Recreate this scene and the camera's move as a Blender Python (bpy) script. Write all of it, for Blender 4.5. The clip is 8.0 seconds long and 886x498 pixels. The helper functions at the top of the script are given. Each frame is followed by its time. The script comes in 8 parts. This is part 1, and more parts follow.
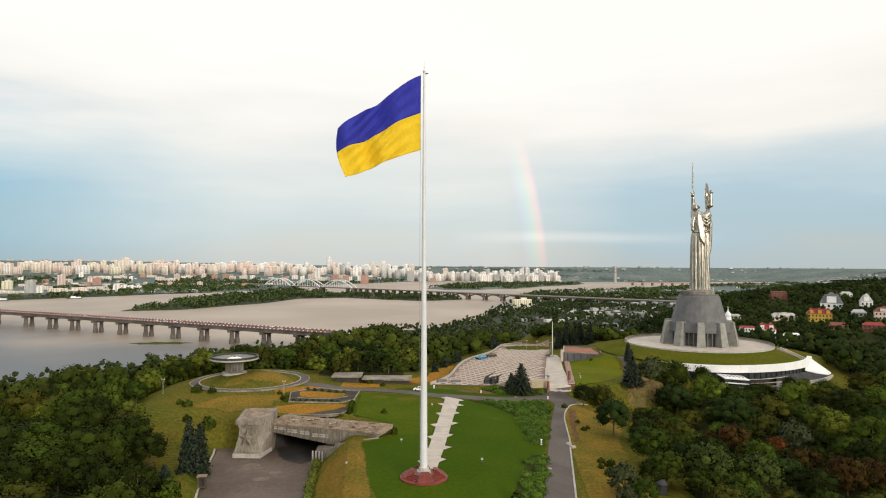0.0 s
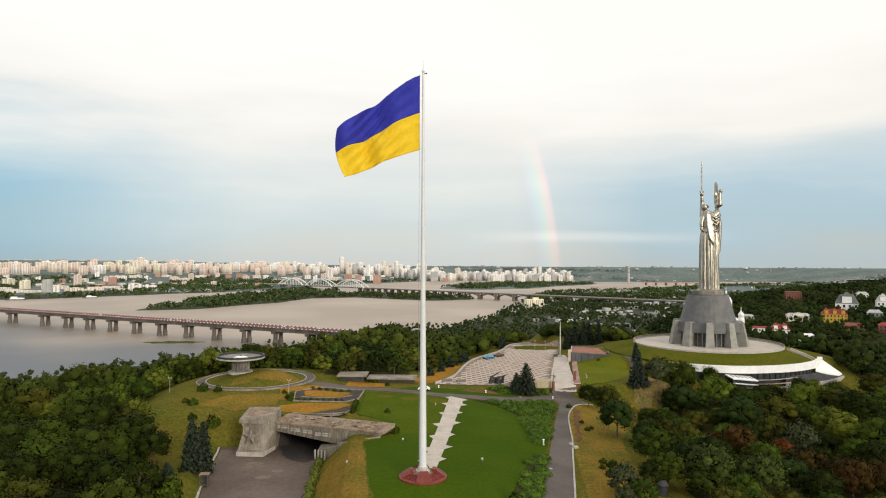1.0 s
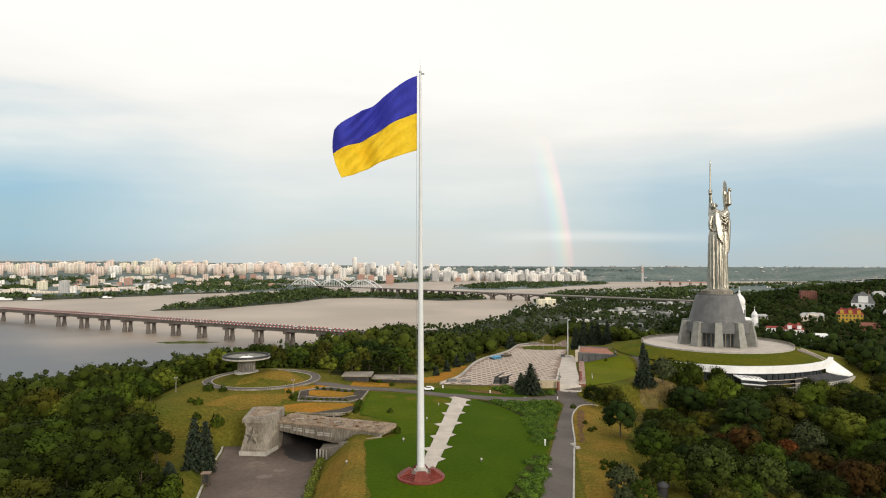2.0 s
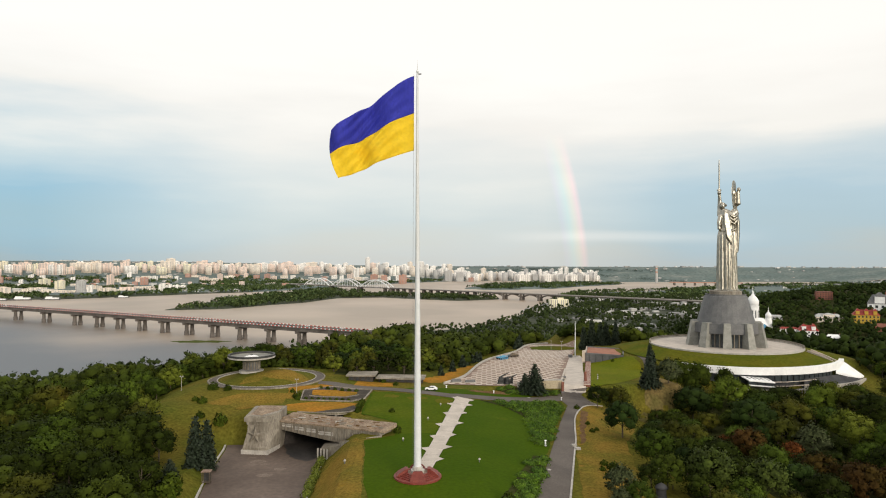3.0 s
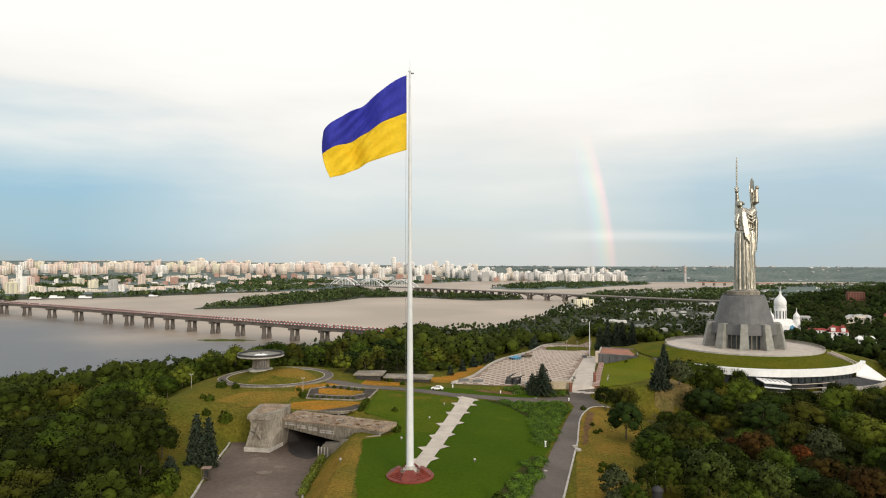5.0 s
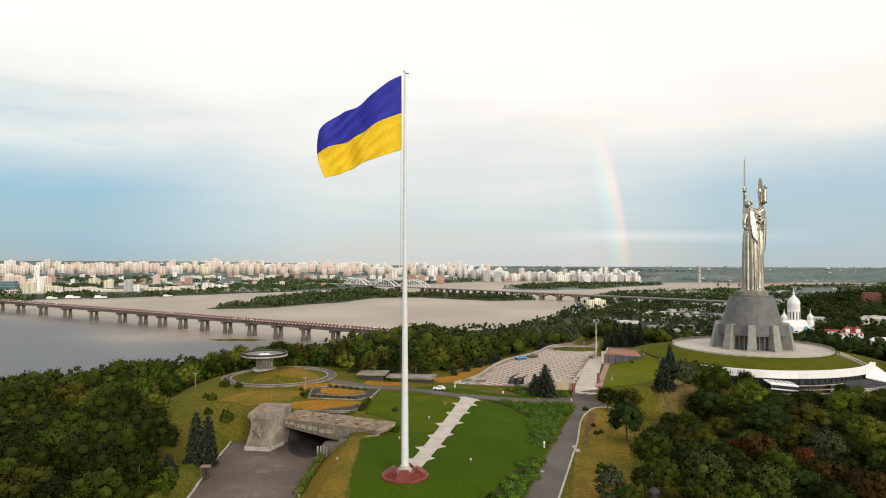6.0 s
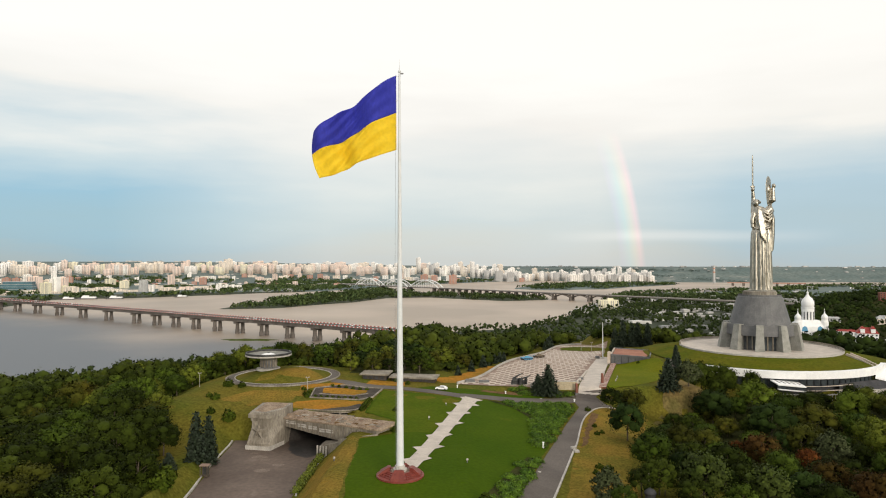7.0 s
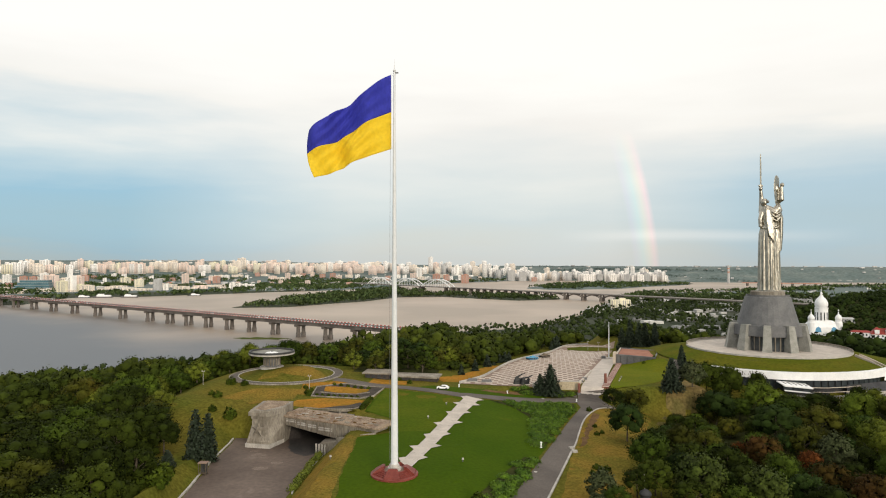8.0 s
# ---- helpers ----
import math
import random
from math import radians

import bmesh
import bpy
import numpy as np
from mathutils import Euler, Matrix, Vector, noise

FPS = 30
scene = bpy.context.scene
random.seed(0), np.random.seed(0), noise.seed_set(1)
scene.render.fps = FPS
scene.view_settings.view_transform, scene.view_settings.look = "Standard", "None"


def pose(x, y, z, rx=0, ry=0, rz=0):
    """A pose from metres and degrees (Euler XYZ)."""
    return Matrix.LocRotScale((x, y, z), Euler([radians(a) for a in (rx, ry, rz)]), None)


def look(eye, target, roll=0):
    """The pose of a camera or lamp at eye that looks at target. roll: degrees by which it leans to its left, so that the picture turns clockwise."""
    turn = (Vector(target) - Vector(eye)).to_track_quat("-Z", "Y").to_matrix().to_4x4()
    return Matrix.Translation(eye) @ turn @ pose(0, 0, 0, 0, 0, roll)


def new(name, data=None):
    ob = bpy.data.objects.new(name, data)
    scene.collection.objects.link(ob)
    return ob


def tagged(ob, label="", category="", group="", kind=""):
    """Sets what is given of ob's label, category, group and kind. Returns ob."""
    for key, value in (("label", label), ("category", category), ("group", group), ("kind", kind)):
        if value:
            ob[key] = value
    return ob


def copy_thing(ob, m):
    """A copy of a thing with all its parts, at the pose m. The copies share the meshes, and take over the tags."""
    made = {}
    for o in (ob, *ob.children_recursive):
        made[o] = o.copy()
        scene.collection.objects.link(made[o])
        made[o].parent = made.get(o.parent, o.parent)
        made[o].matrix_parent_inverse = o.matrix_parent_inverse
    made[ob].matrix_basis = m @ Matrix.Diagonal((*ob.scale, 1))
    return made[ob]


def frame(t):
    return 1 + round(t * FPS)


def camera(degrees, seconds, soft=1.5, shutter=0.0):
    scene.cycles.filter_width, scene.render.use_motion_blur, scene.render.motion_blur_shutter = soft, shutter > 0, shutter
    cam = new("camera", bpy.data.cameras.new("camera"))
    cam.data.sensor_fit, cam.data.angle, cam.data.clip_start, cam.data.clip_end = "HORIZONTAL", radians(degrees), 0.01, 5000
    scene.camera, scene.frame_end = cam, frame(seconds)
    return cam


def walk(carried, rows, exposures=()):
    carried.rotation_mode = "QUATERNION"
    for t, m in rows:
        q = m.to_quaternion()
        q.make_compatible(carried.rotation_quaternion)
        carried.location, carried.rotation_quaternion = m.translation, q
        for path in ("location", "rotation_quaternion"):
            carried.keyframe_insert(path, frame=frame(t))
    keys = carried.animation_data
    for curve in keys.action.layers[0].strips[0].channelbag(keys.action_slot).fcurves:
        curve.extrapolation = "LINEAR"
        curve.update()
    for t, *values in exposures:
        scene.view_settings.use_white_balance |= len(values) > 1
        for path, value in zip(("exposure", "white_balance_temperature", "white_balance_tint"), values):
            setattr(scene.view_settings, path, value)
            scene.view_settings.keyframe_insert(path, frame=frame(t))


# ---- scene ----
cam = camera(68.2, 8.0, soft=1.1)

PATH = [
    (0, (-12.258, -144.992, 45.747), (-12.035, -143.004, 45.784), 0.3),
    (0.5, (-10.772, -145.21, 45.744), (-10.567, -143.221, 45.781), 0.3),
    (1, (-9.226, -145.421, 45.749), (-9.042, -143.43, 45.785), 0.3),
    (1.5, (-7.548, -145.615, 45.759), (-7.384, -143.622, 45.795), 0.2),
    (3, (-2.076, -146.079, 45.782), (-1.973, -144.082, 45.818), 0.2),
    (3.5, (-0.224, -146.143, 45.775), (-0.142, -144.145, 45.811), 0.2),
    (4, (1.637, -146.121, 45.764), (1.699, -144.122, 45.8), 0.2),
    (4.5, (3.574, -146.098, 45.746), (3.616, -144.099, 45.781), 0.2),
    (6, (9.589, -146.045, 45.626), (9.571, -144.045, 45.662), 0.2),
    (6.5, (11.627, -145.988, 45.624), (11.59, -143.989, 45.66), 0.2),
    (7, (13.671, -145.922, 45.605), (13.613, -143.924, 45.641), 0.1),
    (7.5, (15.706, -145.827, 45.581), (15.628, -143.829, 45.615), 0.2),
    (8, (17.722, -145.693, 45.571), (17.625, -143.696, 45.605), 0.2),
]
walk(cam, [(t, look(e, g, r)) for t, e, g, r in PATH], exposures=[(0.0, 0.11, 6800, 10), (8.0, 0.11, 6800, 10)])

# ---- sky and sun ----
world = bpy.data.worlds.new("world")
scene.world = world
world.use_nodes = True
wn, wl = world.node_tree.nodes, world.node_tree.links
wn.clear()


def wmath(op, a, b=None):
    n = wn.new("ShaderNodeMath")
    n.operation = op
    for i, v in enumerate((a, b)):
        if v is None:
            continue
        if isinstance(v, (int, float)):
            n.inputs[i].default_value = v
        else:
            wl.new(v, n.inputs[i])
    return n.outputs[0]


def wmix(fac, a, b, mode="MIX"):
    n = wn.new("ShaderNodeMix")
    n.data_type, n.blend_type = "RGBA", mode
    for i, v in ((0, fac), (6, a), (7, b)):
        if isinstance(v, (int, float, tuple)):
            n.inputs[i].default_value = v
        else:
            wl.new(v, n.inputs[i])
    return n.outputs[2]


def wramp(fac, stops):
    n = wn.new("ShaderNodeValToRGB")
    el = n.color_ramp.elements
    while len(el) < len(stops):
        el.new(0.5)
    for e, (p, c) in zip(el, stops):
        e.position, e.color = p, (*c, 1)
    wl.new(fac, n.inputs[0])
    return n.outputs[0]


SUN_AZ, SUN_EL = radians(153), radians(14)
direction = wn.new("ShaderNodeTexCoord").outputs["Generated"]
parts_of = wn.new("ShaderNodeSeparateXYZ")
wl.new(direction, parts_of.inputs[0])
up = parts_of.outputs[2]
stretch = wn.new("ShaderNodeMapping")
stretch.inputs["Scale"].default_value = (1.6, 1.6, 9.0)
wl.new(direction, stretch.inputs[0])
wisps = wn.new("ShaderNodeTexNoise")
wisps.inputs["Scale"].default_value, wisps.inputs["Detail"].default_value = 1.7, 7
wisps.inputs["Roughness"].default_value = 0.5
wl.new(stretch.outputs[0], wisps.inputs[0])
lift = wmath("MULTIPLY", wmath("SUBTRACT", wisps.outputs[0], 0.5), 0.17)
band = wmath("ADD", up, lift)
blue_gap = wramp(band, [(0.0, (0.37, 0.475, 0.53)), (0.035, (0.29, 0.478, 0.615)), (0.09, (0.275, 0.495, 0.67)), (0.16, (0.56, 0.68, 0.75)),
                        (0.21, (0.90, 0.89, 0.86)), (0.30, (1.02, 1.01, 0.99)), (1.0, (1.05, 1.05, 1.04))])
thin_cloud = wramp(band, [(0.0, (0.62, 0.66, 0.67)), (0.05, (0.60, 0.68, 0.73)), (0.11, (0.73, 0.77, 0.78)), (0.18, (0.90, 0.88, 0.85)), (0.26, (1.03, 1.02, 0.99)), (1.0, (1.05, 1.05, 1.04))])
veil = wramp(wmath("ADD", wmath("MULTIPLY", parts_of.outputs[0], 0.5), 0.5), [(0.0, (0, 0, 0)), (0.26, (0.0, 0.0, 0.0)), (0.40, (0.85, 0.85, 0.85)), (0.60, (1, 1, 1)), (0.69, (0.38, 0.38, 0.38)), (1.0, (0.38, 0.38, 0.38))])
overcast = wmix(veil, blue_gap, thin_cloud)
clear = wn.new("ShaderNodeTexSky")
clear.sky_type, clear.sun_disc, clear.sun_elevation, clear.sun_rotation = "NISHITA", False, SUN_EL, SUN_AZ
clear_scaled = wmix(1.0, clear.outputs[0], (0.12, 0.12, 0.12, 1), "MULTIPLY")
sky = wmix(0.12, overcast, clear_scaled)
# a thin bright streak of cloud low in the east
streak = wmix(1.0, wramp(wmath("ADD", up, wmath("MULTIPLY", lift, 0.12)), [(0.0, (0, 0, 0)), (0.026, (0, 0, 0)), (0.037, (1, 1, 1)), (0.047, (0, 0, 0))]), wramp(parts_of.outputs[0], [(0.12, (0, 0, 0)), (0.24, (1, 1, 1)), (0.36, (0.8, 0.8, 0.8)), (0.50, (0, 0, 0))]), "MULTIPLY")
sky = wmix(wmath("MULTIPLY", streak, 0.42), sky, (0.90, 0.90, 0.88, 1))
# the rainbow stands round the point opposite the sun
dot = wn.new("ShaderNodeVectorMath")
dot.operation = "DOT_PRODUCT"
dot.inputs[1].default_value = (-0.4531, 0.8893, -0.0610)
wl.new(direction, dot.inputs[0])
angle = wmath("MULTIPLY", wmath("ARCCOSINE", dot.outputs["Value"]), 180 / math.pi)
across = wmath("DIVIDE", wmath("SUBTRACT", angle, 40.5), 2.2)
bow = wramp(across, [(0.0, (0, 0, 0)), (0.15, (0.025, 0.012, 0.055)), (0.42, (0.03, 0.10, 0.08)), (0.64, (0.17, 0.11, 0.025)), (0.82, (0.26, 0.05, 0.045)), (1.0, (0, 0, 0))])
fade = wramp(up, [(0.0, (0.5, 0.5, 0.5)), (0.03, (0.75, 0.75, 0.75)), (0.11, (1, 1, 1)), (0.19, (0, 0, 0))])
sky = wmix(1.0, sky, wmix(1.0, bow, fade, "MULTIPLY"), "ADD")
# land below the horizon
below = wramp(wmath("ADD", wmath("MULTIPLY", up, 20.0), 0.5), [(0.0, (0.06, 0.065, 0.05)), (0.25, (1, 1, 1))])
sky = wmix(1.0, sky, below, "MULTIPLY")
background = wn.new("ShaderNodeBackground")
background.inputs[1].default_value = 1.0
wl.new(sky, background.inputs[0])
wl.new(background.outputs[0], wn.new("ShaderNodeOutputWorld").inputs[0])

sun = new("sun", bpy.data.lights.new("sun", "SUN"))
sun.data.energy, sun.data.angle, sun.data.color = 2.0, radians(14), (1.0, 0.93, 0.82)
sun.matrix_world = look((300 * math.sin(SUN_AZ), 300 * math.cos(SUN_AZ), 300 * math.tan(SUN_EL)), (0, 0, 0))


# ---- materials ----
def material(name, a, b, scale=1.0, rough=0.8, metal=0.0, bump=0.0, fine=8.0, contrast=0.25, per_object=0.0, per_island=0.0, third=None, stretch=(1, 1, 1), spec=0.3, hue_by_object=0.0):
    """Two tones by a coarse noise, a finer grain over it, bump from the grain."""
    m = bpy.data.materials.new(name)
    m.use_nodes = True
    n, l = m.node_tree.nodes, m.node_tree.links
    p = n["Principled BSDF"]
    p.inputs["Roughness"].default_value, p.inputs["Metallic"].default_value = rough, metal
    p.inputs["Specular IOR Level"].default_value = spec
    place = n.new("ShaderNodeNewGeometry")
    mapping = n.new("ShaderNodeMapping")
    mapping.inputs["Scale"].default_value = stretch
    l.new(place.outputs["Position"], mapping.inputs[0])

    def noise_tex(s, detail):
        t = n.new("ShaderNodeTexNoise")
        t.inputs["Scale"].default_value, t.inputs["Detail"].default_value = s, detail
        l.new(mapping.outputs[0], t.inputs[0])
        return t.outputs[0]

    coarse, grain = noise_tex(scale, 4), noise_tex(scale * fine, 5)
    ramp = n.new("ShaderNodeValToRGB")
    e = ramp.color_ramp.elements
    e[0].position, e[0].color, e[1].position, e[1].color = 0.36, (*a, 1), 0.64, (*b, 1)
    if third:
        x = e.new(0.74)
        x.color = (*third, 1)
    pick = coarse
    if hue_by_object:
        share = n.new("ShaderNodeMapRange")
        share.inputs[3].default_value, share.inputs[4].default_value = 0.28, 0.78
        l.new(n.new("ShaderNodeObjectInfo").outputs["Random"], share.inputs[0])
        both = n.new("ShaderNodeMix")
        both.inputs[0].default_value = hue_by_object
        l.new(coarse, both.inputs[2])
        l.new(share.outputs[0], both.inputs[3])
        pick = both.outputs[0]
    l.new(pick, ramp.inputs[0])
    level = n.new("ShaderNodeMapRange")
    level.inputs[1].default_value, level.inputs[2].default_value = 0.3, 0.7
    level.inputs[3].default_value, level.inputs[4].default_value = 1 - contrast, 1 + contrast
    l.new(grain, level.inputs[0])
    value = level.outputs[0]
    for source, amount in ((n.new("ShaderNodeObjectInfo").outputs["Random"], per_object), (place.outputs["Random Per Island"], per_island)):
        if amount:
            r = n.new("ShaderNodeMapRange")
            r.inputs[3].default_value, r.inputs[4].default_value = 1 - amount, 1 + amount
            l.new(source, r.inputs[0])
            mul = n.new("ShaderNodeMath")
            mul.operation = "MULTIPLY"
            l.new(value, mul.inputs[0])
            l.new(r.outputs[0], mul.inputs[1])
            value = mul.outputs[0]
    tint = n.new("ShaderNodeVectorMath")
    tint.operation = "SCALE"
    l.new(ramp.outputs[0], tint.inputs[0])
    l.new(value, tint.inputs["Scale"])
    l.new(tint.outputs[0], p.inputs["Base Color"])
    if bump:
        b_ = n.new("ShaderNodeBump")
        b_.inputs["Strength"].default_value, b_.inputs["Distance"].default_value = 0.6, bump
        l.new(grain, b_.inputs["Height"])
        l.new(b_.outputs[0], p.inputs["Normal"])
    return m


